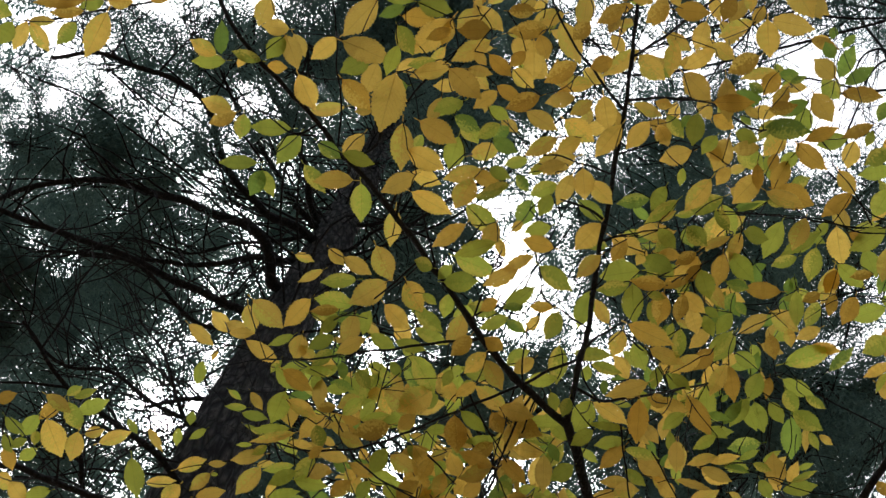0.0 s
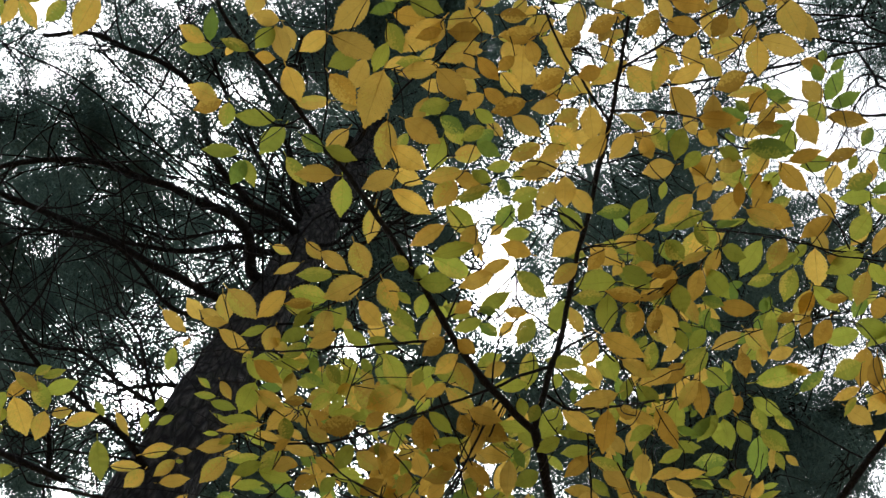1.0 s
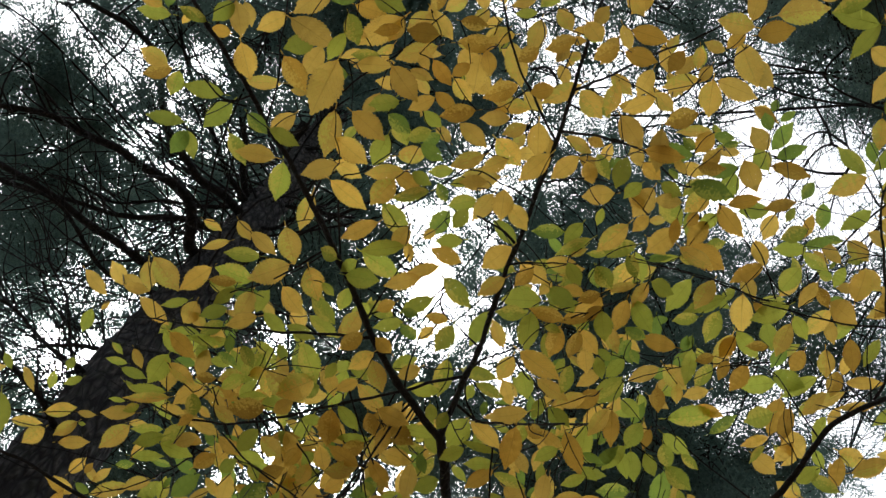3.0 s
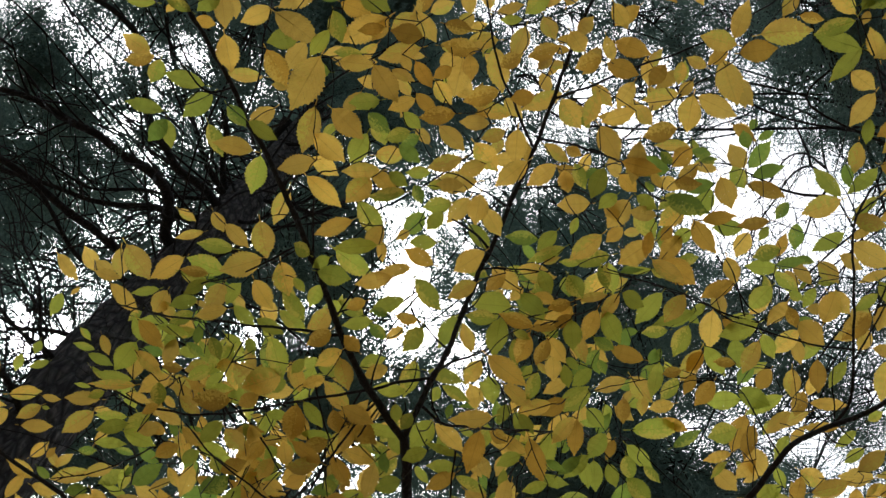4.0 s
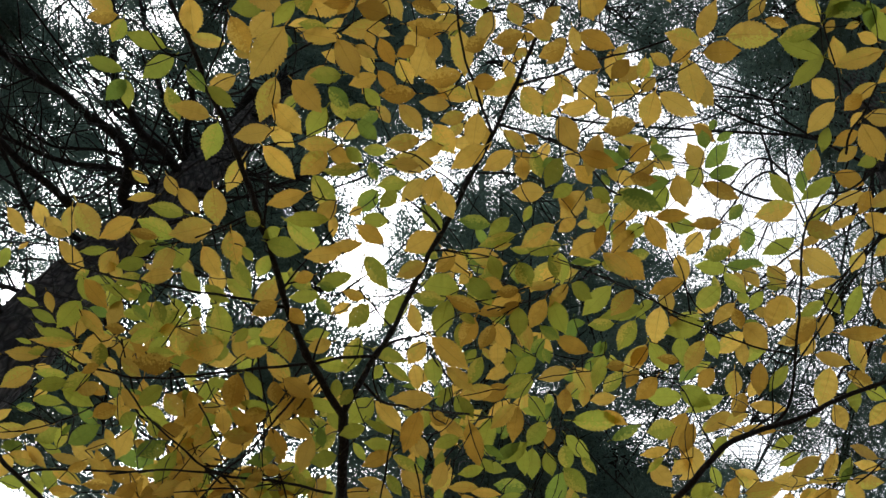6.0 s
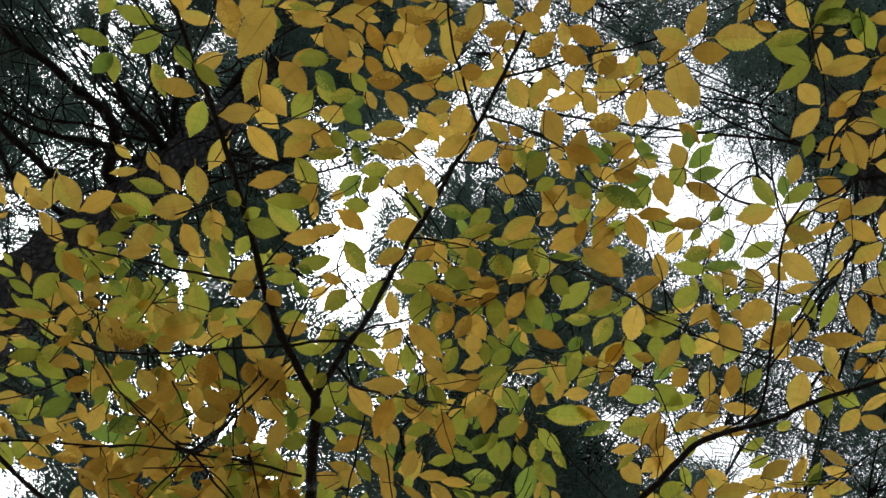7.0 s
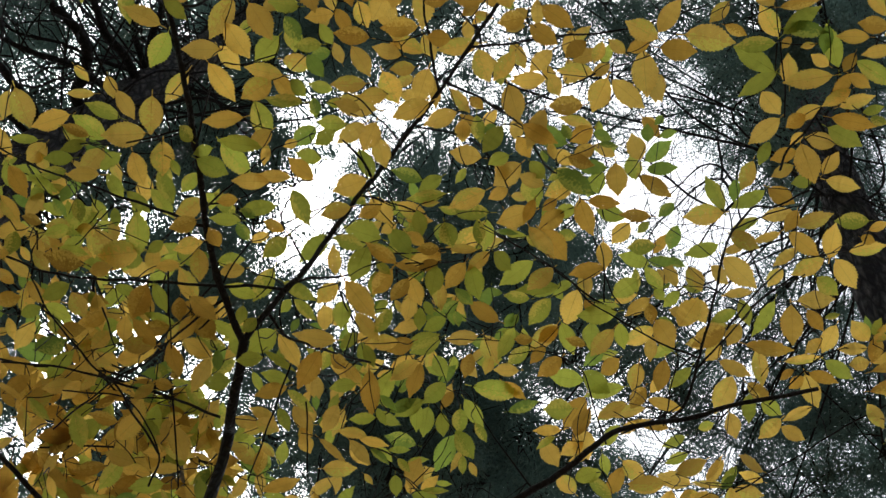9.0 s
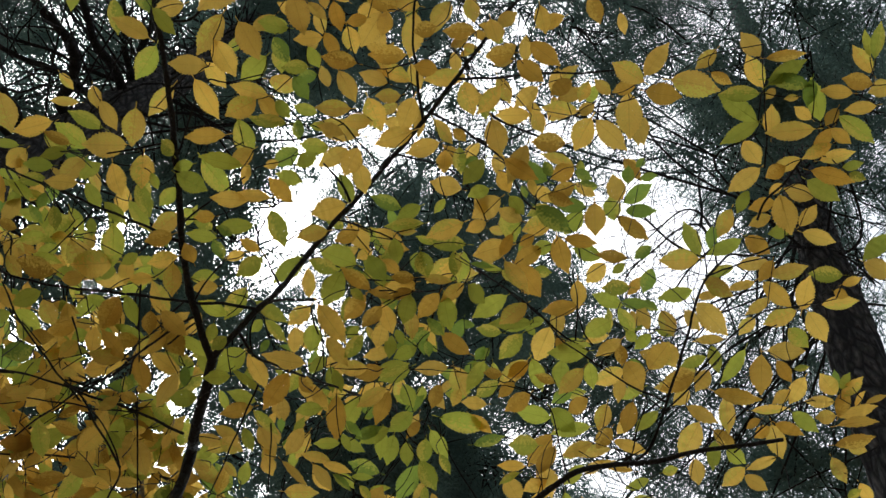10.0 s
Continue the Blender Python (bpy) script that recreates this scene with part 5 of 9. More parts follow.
branch(sapling_forked, "twig", [(0.213, 0.664, 4.113), (0.171, 0.636, 4.115), (0.131, 0.622, 4.107)], 0.003, 0.0016)
branch(sapling_forked, "twig", [(0.231, 0.59, 4.173), (0.183, 0.57, 4.164), (0.132, 0.552, 4.15), (0.102, 0.547, 4.138)], 0.002, 0.0013)
branch(sapling_forked, "twig", [(0.259, 0.379, 4.204), (0.314, 0.353, 4.253), (0.418, 0.297, 4.364), (0.506, 0.253, 4.438), (0.579, 0.191, 4.44), (0.635, 0.108, 4.344)], 0.003, 0.0015)
branch(sapling_forked, "twig", [(0.358, 0.463, 4.271), (0.396, 0.463, 4.309), (0.455, 0.411, 4.386), (0.508, 0.367, 4.451), (0.557, 0.317, 4.495), (0.616, 0.256, 4.498), (0.623, 0.189, 4.435)], 0.002, 0.0013)
branch(sapling_forked, "twig", [(-0.302, 0.479, 4.076), (-0.348, 0.498, 4.079), (-0.392, 0.469, 4.094), (-0.427, 0.449, 4.105)], 0.002, 0.0013)
branch(sapling_forked, "twig", [(-0.242, 0.549, 4.056), (-0.201, 0.513, 4.068), (-0.181, 0.479, 4.082), (-0.119, 0.414, 4.118), (-0.07, 0.371, 4.145), (0.008, 0.281, 4.185)], 0.003, 0.0012)
branch(sapling_forked, "twig", [(-0.109, 0.69, 3.971), (-0.151, 0.728, 3.964), (-0.212, 0.784, 3.985), (-0.294, 0.848, 4.053)], 0.002, 0.0013)
branch(sapling_forked, "twig", [(-0.17, 0.623, 4.017), (-0.162, 0.583, 4.039), (-0.195, 0.574, 4.046)], 0.003, 0.0016)
branch(sapling_forked, "twig", [(-0.087, 0.718, 3.959), (-0.119, 0.598, 4.028), (-0.089, 0.573, 4.048), (-0.042, 0.534, 4.082)], 0.002, 0.0011)
branch(sapling_forked, "twig", [(-0.028, 0.799, 3.931), (-0.012, 0.758, 3.95), (0.016, 0.707, 3.987), (0.032, 0.67, 4.021)], 0.002, 0.0011)
branch(sapling_forked, "twig", [(0.061, 0.887, 3.862), (0.063, 0.847, 3.893), (0.069, 0.805, 3.932)], 0.002, 0.0010)
branch(sapling_forked, "twig", [(-0.033, 0.794, 3.934), (0.012, 0.774, 3.946), (0.057, 0.787, 3.945), (0.099, 0.76, 3.985)], 0.002, 0.0010)
branch(sapling_forked, "twig", [(0.178, 0.824, 3.976), (0.13, 0.792, 3.972), (0.101, 0.77, 3.977), (0.095, 0.727, 4.01)], 0.002, 0.0010)
branch(sapling_forked, "twig", [(0.196, 0.928, 3.891), (0.17, 0.89, 3.898), (0.163, 0.851, 3.933)], 0.002, 0.0010)
branch(sapling_forked, "twig", [(0.242, 0.846, 4.027), (0.282, 0.889, 4.052), (0.329, 0.936, 4.104)], 0.002, 0.0011)
branch(sapling_forked, "twig", [(0.26, 0.772, 4.089), (0.327, 0.78, 4.158), (0.394, 0.765, 4.243), (0.476, 0.742, 4.36)], 0.002, 0.0011)
branch(sapling_forked, "twig", [(0.238, 0.557, 4.189), (0.332, 0.538, 4.238), (0.396, 0.557, 4.293)], 0.002, 0.0011)
branch(sapling_forked, "twig", [(-0.113, 0.7, 3.967), (-0.138, 0.725, 3.962), (-0.178, 0.76, 3.968)], 0.0016, 0.001)
branch(sapling_forked, "twig", [(-0.159, 0.633, 4.009), (-0.154, 0.597, 4.031), (-0.152, 0.573, 4.044)], 0.0024, 0.0016)
branch(sapling_forked, "twig", [(-0.309, 0.5, 4.072), (-0.336, 0.499, 4.076), (-0.359, 0.503, 4.08)], 0.0018, 0.0012)
branch(sapling_forked, "twig", [(-0.265, 0.52, 4.064), (-0.263, 0.451, 4.085), (-0.269, 0.394, 4.106), (-0.272, 0.327, 4.132), (-0.281, 0.265, 4.153)], 0.0018, 0.0011)
branch(sapling_forked, "twig", [(0.203, 0.695, 4.086), (0.233, 0.693, 4.105), (0.275, 0.694, 4.135)], 0.0018, 0.0011)
branch(sapling_forked, "twig", [(0.083, 0.904, 3.849), (0.062, 0.956, 3.834), (0.037, 1.005, 3.838), (0.01, 1.052, 3.848), (-0.014, 1.104, 3.856)], 0.0018, 0.0011)
branch(sapling_forked, "twig", [(0.182, 0.767, 4.029), (0.222, 0.768, 4.058), (0.261, 0.771, 4.091), (0.289, 0.804, 4.107)], 0.0016, 0.001)
branch(sapling_forked, "twig", [(0.184, 0.774, 4.025), (0.206, 0.756, 4.052), (0.22, 0.731, 4.076)], 0.0014, 0.001)
branch(sapling_forked, "twig", [(-0.171, 0.871, 3.962), (-0.182, 0.92, 3.966), (-0.195, 0.969, 3.971), (-0.209, 0.999, 3.974)], 0.0015, 0.001)
branch(sapling_forked, "twig", [(-0.278, 1.004, 4.002), (-0.251, 1.038, 3.98), (-0.224, 1.078, 3.958), (-0.208, 1.106, 3.942), (-0.171, 1.108, 3.929), (-0.13, 1.114, 3.91)], 0.0015, 0.001)
branch(sapling_forked, "twig", [(0.349, 0.799, 4.181), (0.401, 0.794, 4.248), (0.457, 0.784, 4.325), (0.482, 0.76, 4.365)], 0.0016, 0.001)
branch(sapling_forked, "twig", [(0.86, 0.802, 4.606), (0.793, 0.803, 4.619), (0.719, 0.791, 4.62), (0.65, 0.774, 4.582), (0.558, 0.742, 4.481), (0.453, 0.699, 4.338)], 0.0026, 0.0014)
branch(sapling_forked, "twig", [(0.867, 1.206, 4.43), (0.807, 1.183, 4.455), (0.752, 1.162, 4.484), (0.708, 1.145, 4.509), (0.649, 1.111, 4.531)], 0.0022, 0.001)
branch(sapling_forked, "twig", [(0.515, 1.081, 4.393), (0.574, 1.132, 4.442), (0.628, 1.156, 4.472), (0.695, 1.152, 4.502)], 0.0014, 0.001)
branch(sapling_forked, "twig", [(0.738, 0.689, 4.653), (0.781, 0.731, 4.644), (0.827, 0.772, 4.619), (0.861, 0.787, 4.607)], 0.002, 0.0014)
branch(sapling_forked, "twig", [(0.826, 0.927, 4.592), (0.769, 0.947, 4.573), (0.703, 0.953, 4.55), (0.625, 0.968, 4.515), (0.513, 0.984, 4.411)], 0.0016, 0.001)
branch(sapling_forked, "twig", [(0.159, 1.058, 3.763), (0.093, 1.069, 3.773), (0.034, 1.070, 3.755), (-0.014, 1.073, 3.742), (-0.054, 1.083, 3.754), (-0.099, 1.094, 3.749), (-0.149, 1.100, 3.721), (-0.197, 1.116, 3.708)], 0.0027, 0.0015)
branch(sapling_forked, "twig", [(0.097, 1.146, 3.720), (0.076, 1.139, 3.737), (0.021, 1.105, 3.737), (-0.016, 1.077, 3.740), (-0.071, 1.073, 3.758), (-0.129, 1.049, 3.768), (-0.171, 1.020, 3.757), (-0.219, 0.985, 3.768)], 0.0022, 0.0014)
branch(sapling_forked, "twig", [(0.075, 0.896, 3.835), (0.051, 0.939, 3.830), (0.031, 0.976, 3.798), (0.008, 1.026, 3.765), (-0.020, 1.072, 3.762), (-0.043, 1.118, 3.741), (-0.062, 1.147, 3.704), (-0.074, 1.174, 3.690)], 0.0022, 0.0013)
branch(sapling_forked, "twig", [(0.047, 0.885, 3.839), (0.033, 0.941, 3.829), (0.016, 0.978, 3.796), (0.010, 1.006, 3.775)], 0.0017, 0.0011)
branch(sapling_forked, "twig", [(-0.028, 0.895, 3.833), (-0.005, 0.943, 3.827), (0.036, 0.996, 3.789)], 0.0018, 0.0012)
branch(sapling_forked, "twig", [(0.061, 1.048, 3.769), (0.109, 1.120, 3.747), (0.151, 1.175, 3.700)], 0.0018, 0.0014)
branch(sapling_forked, "twig", [(0.083, 1.065, 3.761), (0.039, 1.085, 3.764), (-0.003, 1.093, 3.742), (-0.045, 1.102, 3.726), (-0.091, 1.125, 3.730)], 0.0018, 0.0012)
branch(sapling_forked, "twig", [(0.223, 0.937, 3.815), (0.233, 0.996, 3.802), (0.240, 1.055, 3.758), (0.249, 1.117, 3.717)], 0.0018, 0.0012)
branch(sapling_forked, "twig", [(0.276, 0.977, 3.794), (0.300, 1.019, 3.786), (0.335, 1.075, 3.739)], 0.0015, 0.0011)
branch(sapling_forked, "twig", [(-0.095, 0.985, 3.790), (-0.074, 1.013, 3.792), (-0.050, 1.030, 3.770)], 0.0018, 0.0011)
branch(sapling_forked, "twig", [(0.107, 1.194, 3.694), (0.097, 1.151, 3.731), (0.044, 1.107, 3.736), (0.008, 1.089, 3.735)], 0.0018, 0.0012)


# branches of the low sapling
branch(sapling_low, "stem", [(0.965, 1.69, -0.05), (0.816, 1.626, 1.138), (0.667, 1.562, 2.094), (0.518, 1.498, 2.817), (0.386, 1.441, 3.264), (0.278, 1.395, 3.493), (0.196, 1.359, 3.586), (0.138, 1.334, 3.609), (0.048, 1.296, 3.617), (-0.04, 1.259, 3.625), (-0.125, 1.226, 3.631), (-0.332, 1.134, 3.65), (-0.377, 1.106, 3.657), (-0.429, 1.084, 3.661), (-0.51, 1.053, 3.667), (-0.595, 1.039, 3.669), (-0.68, 1.025, 3.67)], 0.008, 0.0027)
branch(sapling_low, "twig", [(-0.44, 1.455, 4.245), (-0.397, 1.425, 4.236), (-0.318, 1.391, 4.221), (-0.153, 1.331, 4.204), (-0.069, 1.288, 4.194), (0.031, 1.271, 4.195), (0.122, 1.281, 4.241)], 0.003, 0.0015)
branch(sapling_low, "twig", [(0.072, 1.016, 4.14), (0.021, 1.113, 4.178), (-0.011, 1.199, 4.198), (-0.047, 1.282, 4.19)], 0.002, 0.0020)
branch(sapling_low, "twig", [(-0.069, 1.288, 4.194), (-0.108, 1.283, 4.212), (-0.217, 1.269, 4.272), (-0.316, 1.267, 4.29), (-0.388, 1.232, 4.309), (-0.444, 1.201, 4.316)], 0.002, 0.0012)
branch(sapling_low, "twig", [(-0.243, 1.267, 4.281), (-0.284, 1.206, 4.32), (-0.324, 1.147, 4.335)], 0.003, 0.0012)
branch(sapling_low, "twig", [(-0.153, 1.331, 4.204), (-0.137, 1.257, 4.243), (-0.13, 1.192, 4.275), (-0.123, 1.133, 4.289)], 0.002, 0.0011)
branch(sapling_low, "twig", [(-0.316, 1.267, 4.29), (-0.401, 1.335, 4.267), (-0.495, 1.386, 4.262)], 0.002, 0.0011)
branch(sapling_low, "twig", [(0.031, 1.271, 4.195), (0.008, 1.159, 4.19), (-0.044, 1.082, 4.221), (-0.048, 1.023, 4.223)], 0.003, 0.0013)
branch(sapling_low, "twig", [(-0.201, 1.352, 4.209), (-0.105, 1.309, 4.196), (-0.002, 1.283, 4.188), (0.081, 1.287, 4.218), (0.168, 1.308, 4.282)], 0.002, 0.0028)
branch(sapling_low, "twig", [(-0.118, 1.476, 4.152), (-0.02, 1.427, 4.162), (0.093, 1.406, 4.218), (0.199, 1.412, 4.278)], 0.002, 0.0026)
branch(sapling_low, "twig", [(-0.224, 1.29, 4.256), (-0.089, 1.293, 4.197), (0.034, 1.353, 4.19), (0.129, 1.436, 4.239), (0.197, 1.518, 4.248)], 0.002, 0.0026)
branch(sapling_low, "twig", [(0.075, 1.058, 4.148), (0.018, 1.18, 4.189), (-0.043, 1.3, 4.184), (-0.094, 1.406, 4.161)], 0.001, 0.0018)
branch(sapling_low, "twig", [(-0.033, 1.082, 4.209), (0.032, 1.199, 4.19), (0.103, 1.347, 4.234)], 0.001, 0.0021)
branch(sapling_low, "twig", [(-1.077, 1.102, 4.324), (-1.017, 1.231, 4.289), (-0.97, 1.243, 4.288), (-0.9, 1.271, 4.282), (-0.794, 1.31, 4.274)], 0.006, 0.0076)
branch(sapling_low, "twig", [(-0.982, 1.239, 4.288), (-1, 1.169, 4.307), (-0.983, 1.102, 4.327)], 0.003, 0.0014)
branch(sapling_low, "twig", [(-0.888, 1.271, 4.282), (-0.883, 1.203, 4.301), (-0.866, 1.136, 4.321), (-0.808, 1.102, 4.332)], 0.003, 0.0014)
branch(sapling_low, "dead_twig", [(0.202, 1.518, 4.248), (0.153, 1.439, 4.257), (0.136, 1.397, 4.255)], 0.006, 0.0047, PALE_BARK)
branch(sapling_low, "twig", [(-0.806, 1.304, 4.276), (-0.754, 1.22, 4.301)], 0.002, 0.0012)
branch(sapling_low, "twig", [(-1.037, 0.381, 4.527), (-0.943, 0.358, 4.537), (-0.838, 0.341, 4.545), (-0.71, 0.319, 4.555), (-0.57, 0.291, 4.567)], 0.003, 0.0019)


# branches of the tall sapling
branch(sapling_tall, "stem", [(0.065, 1.927, -0.05), (0.15, 1.785, 1.136), (0.235, 1.644, 2.096), (0.318, 1.504, 2.829), (0.392, 1.382, 3.29), (0.451, 1.283, 3.533), (0.496, 1.208, 3.639), (0.528, 1.156, 3.672), (0.612, 1.015, 3.714), (0.659, 0.943, 3.736), (0.702, 0.874, 3.756), (0.73, 0.82, 3.772), (0.756, 0.775, 3.786), (0.795, 0.739, 3.797), (0.854, 0.703, 3.809), (0.932, 0.638, 3.83), (1.041, 0.561, 3.855)], 0.01, 0.0038)
branch(sapling_tall, "limb", [(1.001, 0.892, 4.329), (1.018, 0.845, 4.343), (1.002, 0.763, 4.366), (0.977, 0.654, 4.395), (0.945, 0.556, 4.413), (0.914, 0.476, 4.355), (0.902, 0.404, 4.288), (0.93, 0.378, 4.26), (0.956, 0.315, 4.217)], 0.0037, 0.0020)
branch(sapling_tall, "twig", [(0.914, 0.476, 4.355), (0.871, 0.434, 4.328), (0.831, 0.401, 4.309)], 0.0019, 0.0008)
branch(sapling_tall, "twig", [(1.005, 0.762, 4.366), (1.034, 0.673, 4.392), (1.065, 0.573, 4.421), (1.093, 0.489, 4.374)], 0.0025, 0.0012)
branch(sapling_tall, "twig", [(1, 0.746, 4.37), (0.923, 0.754, 4.365), (0.825, 0.751, 4.363), (0.726, 0.743, 4.362), (0.671, 0.723, 4.366), (0.563, 0.701, 4.315), (0.448, 0.685, 4.246)], 0.0025, 0.0008)
branch(sapling_tall, "twig", [(0.765, 0.732, 4.366), (0.731, 0.672, 4.382), (0.708, 0.644, 4.389), (0.654, 0.581, 4.368)], 0.0019, 0.0009)
branch(sapling_tall, "twig", [(0.947, 0.559, 4.415), (0.895, 0.546, 4.411), (0.824, 0.545, 4.421), (0.748, 0.535, 4.418)], 0.0012, 0.0007)
branch(sapling_tall, "twig", [(0.922, 0.956, 4.309), (0.986, 0.882, 4.332), (1.012, 0.846, 4.342)], 0.0019, 0.0011)
branch(sapling_tall, "twig", [(0.906, 0.983, 4.301), (0.839, 0.92, 4.316), (0.789, 0.875, 4.327), (0.704, 0.874, 4.325), (0.633, 0.915, 4.311)], 0.0019, 0.0007)
branch(sapling_tall, "twig", [(0.97, 0.911, 4.323), (1.013, 0.933, 4.318), (1.06, 0.926, 4.322), (1.142, 0.911, 4.328)], 0.0019, 0.0009)
branch(sapling_tall, "twig", [(0.998, 0.902, 4.326), (0.979, 0.838, 4.344), (0.963, 0.773, 4.362)], 0.0019, 0.0011)
branch(sapling_tall, "twig", [(0.874, 1.037, 4.285), (0.829, 0.968, 4.302), (0.827, 0.9, 4.322)], 0.0012, 0.0007)
branch(sapling_tall, "twig", [(0.91, 0.475, 4.354), (0.927, 0.417, 4.296), (0.97, 0.351, 4.242), (1.04, 0.328, 4.244)], 0.0019, 0.0009)
branch(sapling_tall, "twig", [(1.023, 0.672, 4.392), (1.045, 0.574, 4.42), (1.048, 0.483, 4.361), (1.086, 0.431, 4.324), (1.137, 0.368, 4.297)], 0.0025, 0.0010)
branch(sapling_tall, "limb", [(0.886, 0.307, 4.209), (0.872, 0.258, 4.186), (0.879, 0.207, 4.177), (0.885, 0.13, 4.19), (0.905, 0.068, 4.218), (0.923, 0.03, 4.238), (0.924, -0.038, 4.278), (0.9, -0.099, 4.315)], 0.0025, 0.0013)
branch(sapling_tall, "twig", [(0.834, 0.217, 4.182), (0.797, 0.156, 4.197), (0.755, 0.091, 4.24), (0.723, 0.031, 4.284)], 0.0019, 0.0009)
branch(sapling_tall, "twig", [(0.884, 0.149, 4.184), (0.927, 0.136, 4.19), (0.985, 0.141, 4.2)], 0.0012, 0.0007)
branch(sapling_tall, "twig", [(1.203, 0.957, 4.318), (1.235, 0.914, 4.331), (1.281, 0.847, 4.351), (1.341, 0.755, 4.379), (1.411, 0.657, 4.408), (1.472, 0.583, 4.431)], 0.0019, 0.0015)
branch(sapling_tall, "twig", [(1.181, 0.765, 4.371), (1.238, 0.627, 4.411), (1.312, 0.561, 4.432), (1.301, 0.506, 4.428)], 0.0019, 0.0009)
branch(sapling_tall, "twig", [(1.37, 0.65, 4.409), (1.338, 0.6, 4.422), (1.391, 0.545, 4.439)], 0.0012, 0.0007)
branch(sapling_tall, "twig", [(0.72, 1.254, 4.219), (0.641, 1.243, 4.219), (0.574, 1.222, 4.223), (0.495, 1.2, 4.227), (0.416, 1.222, 4.218)], 0.0012, 0.0007)
branch(sapling_tall, "twig", [(0.585, 1.222, 4.223), (0.607, 1.146, 4.245), (0.601, 1.092, 4.26)], 0.0012, 0.0007)

# leaves of the forked sapling: place in mm, heading, rise, length in mm, bank, hue, width in percent
spray(sapling_forked, [(-467, 351, 4017, -151, 2, 53, -7, 0, 108), (-468, 374, 4115, 179, -5, 63, 3, 2, 95)])
spray(sapling_forked, [(-465, 468, 4135, -156, -11, 59, 18, 0, 108)])
spray(sapling_forked, [(-487, 370, 4161, -95, 34, 72, -13, 3, 94), (-438, 365, 4125, 113, -35, 28, 24, 0, 135), (-404, 374, 4110, -162, -4, 57, 0, 2, 89), (-396, 267, 4182, 113, -3, 59, -15, 0, 132), (-366, 333, 4138, 130, -22, 52, 14, 2, 129), (-353, 318, 4114, -174, 5, 52, -1, 0, 115), (-409, 395, 4186, 2, -5, 40, -7, 1, 133), (-365, 329, 4137, 70, -5, 67, 15, 0, 128)])
spray(sapling_forked, [(-462, 477, 4165, 159, -13, 56, -6, 1, 102), (-435, 464, 4086, 99, -8, 47, -30, 2, 135), (-352, 494, 4101, -174, -18, 77, 2, 2, 91)])
spray(sapling_forked, [(-427, 573, 4171, -179, -7, 73, -21, 2, 92), (-412, 576, 4130, 118, -4, 55, 11, 3, 132), (-417, 581, 4152, 66, -17, 55, 6, 2, 106), (-349, 519, 4185, 128, 3, 76, -5, 2, 116)])
spray(sapling_forked, [(-466, 863, 4219, 79, -8, 59, 10, 0, 121), (-439, 822, 4120, 48, 7, 83, -12, 0, 121)])
spray(sapling_forked, [(-471, 932, 4202, 33, -9, 81, 6, 0, 94), (-417, 1008, 4311, 126, -5, 39, -4, 2, 89), (-372, 918, 4194, 161, -20, 55, -29, 2, 105), (-398, 956, 4118, 48, -4, 58, -1, 2, 135)])
spray(sapling_forked, [(-363, 340, 4235, 65, 3, 49, 22, 0, 135), (-272, 339, 4165, 144, -30, 67, -4, 0, 114), (-214, 372, 4155, 151, -2, 63, -24, 2, 135), (-204, 274, 4215, 134, 5, 98, 8, 0, 113), (-254, 325, 4029, 28, 28, 105, 8, 0, 99)])
spray(sapling_forked, [(-337, 392, 4086, 60, -33, 77, -17, 0, 105), (-259, 460, 4138, 169, 15, 79, 0, 0, 65), (-259, 400, 4078, 48, 0, 75, -6, 1, 110), (-209, 467, 4140, 177, -8, 34, -23, 0, 135)])
spray(sapling_forked, [(-325, 545, 4036, 57, 8, 67, 2, 2, 89), (-298, 501, 4020, 37, -2, 51, 9, 3, 116), (-232, 562, 3993, 179, -5, 72, -14, 0, 110), (-221, 500, 4092, 132, -7, 60, -28, 0, 133), (-251, 510, 3968, 17, -13, 61, 22, 2, 103), (-228, 589, 4089, 89, -18, 72, -31, 2, 135)])
spray(sapling_forked, [(-349, 715, 4058, 27, 13, 40, 5, 0, 94), (-280, 687, 3999, 51, 0, 42, 8, 0, 122), (-251, 693, 3964, 33, -1, 59, 4, 0, 109)])
spray(sapling_forked, [(-329, 822, 4129, 138, -34, 76, -24, 0, 126), (-307, 771, 4149, 153, -3, 56, 5, 0, 70), (-327, 836, 4083, 3, -12, 60, -29, 2, 92), (-262, 798, 3993, 175, -3, 53, 0, 1, 79), (-270, 827, 4045, 140, -36, 51, -3, 2, 102), (-244, 816, 4074, -169, -7, 74, 5, 2, 111)])
spray(sapling_forked, [(-234, 761, 4054, 177, -7, 69, 5, 2, 90), (-331, 966, 4488, 35, 3, 57, 6, 3, 109), (-245, 842, 4106, 108, -25, 65, 5, 0, 120), (-293, 887, 4192, 1, 19, 61, -1, 3, 110), (-243, 886, 4131, -54, 40, 51, -7, 2, 108), (-215, 824, 4019, 107, -16, 30, -2, 2, 125)])
spray(sapling_forked, [(-371, 918, 4006, 29, -22, 70, 0, 1, 102), (-360, 1043, 4351, -178, -13, 65, 11, 2, 97), (-350, 898, 4147, 106, -34, 54, -7, 0, 135), (-415, 1131, 4583, 59, -6, 59, -30, 2, 96), (-322, 948, 4129, -140, 8, 48, -19, 0, 121), (-397, 1145, 4491, 19, 18, 55, 8, 0, 101), (-313, 955, 4092, 105, -36, 38, -23, 2, 126), (-340, 933, 4045, 10, 14, 61, -4, 2, 79), (-307, 964, 4083, 98, -27, 56, -11, 0, 106)])
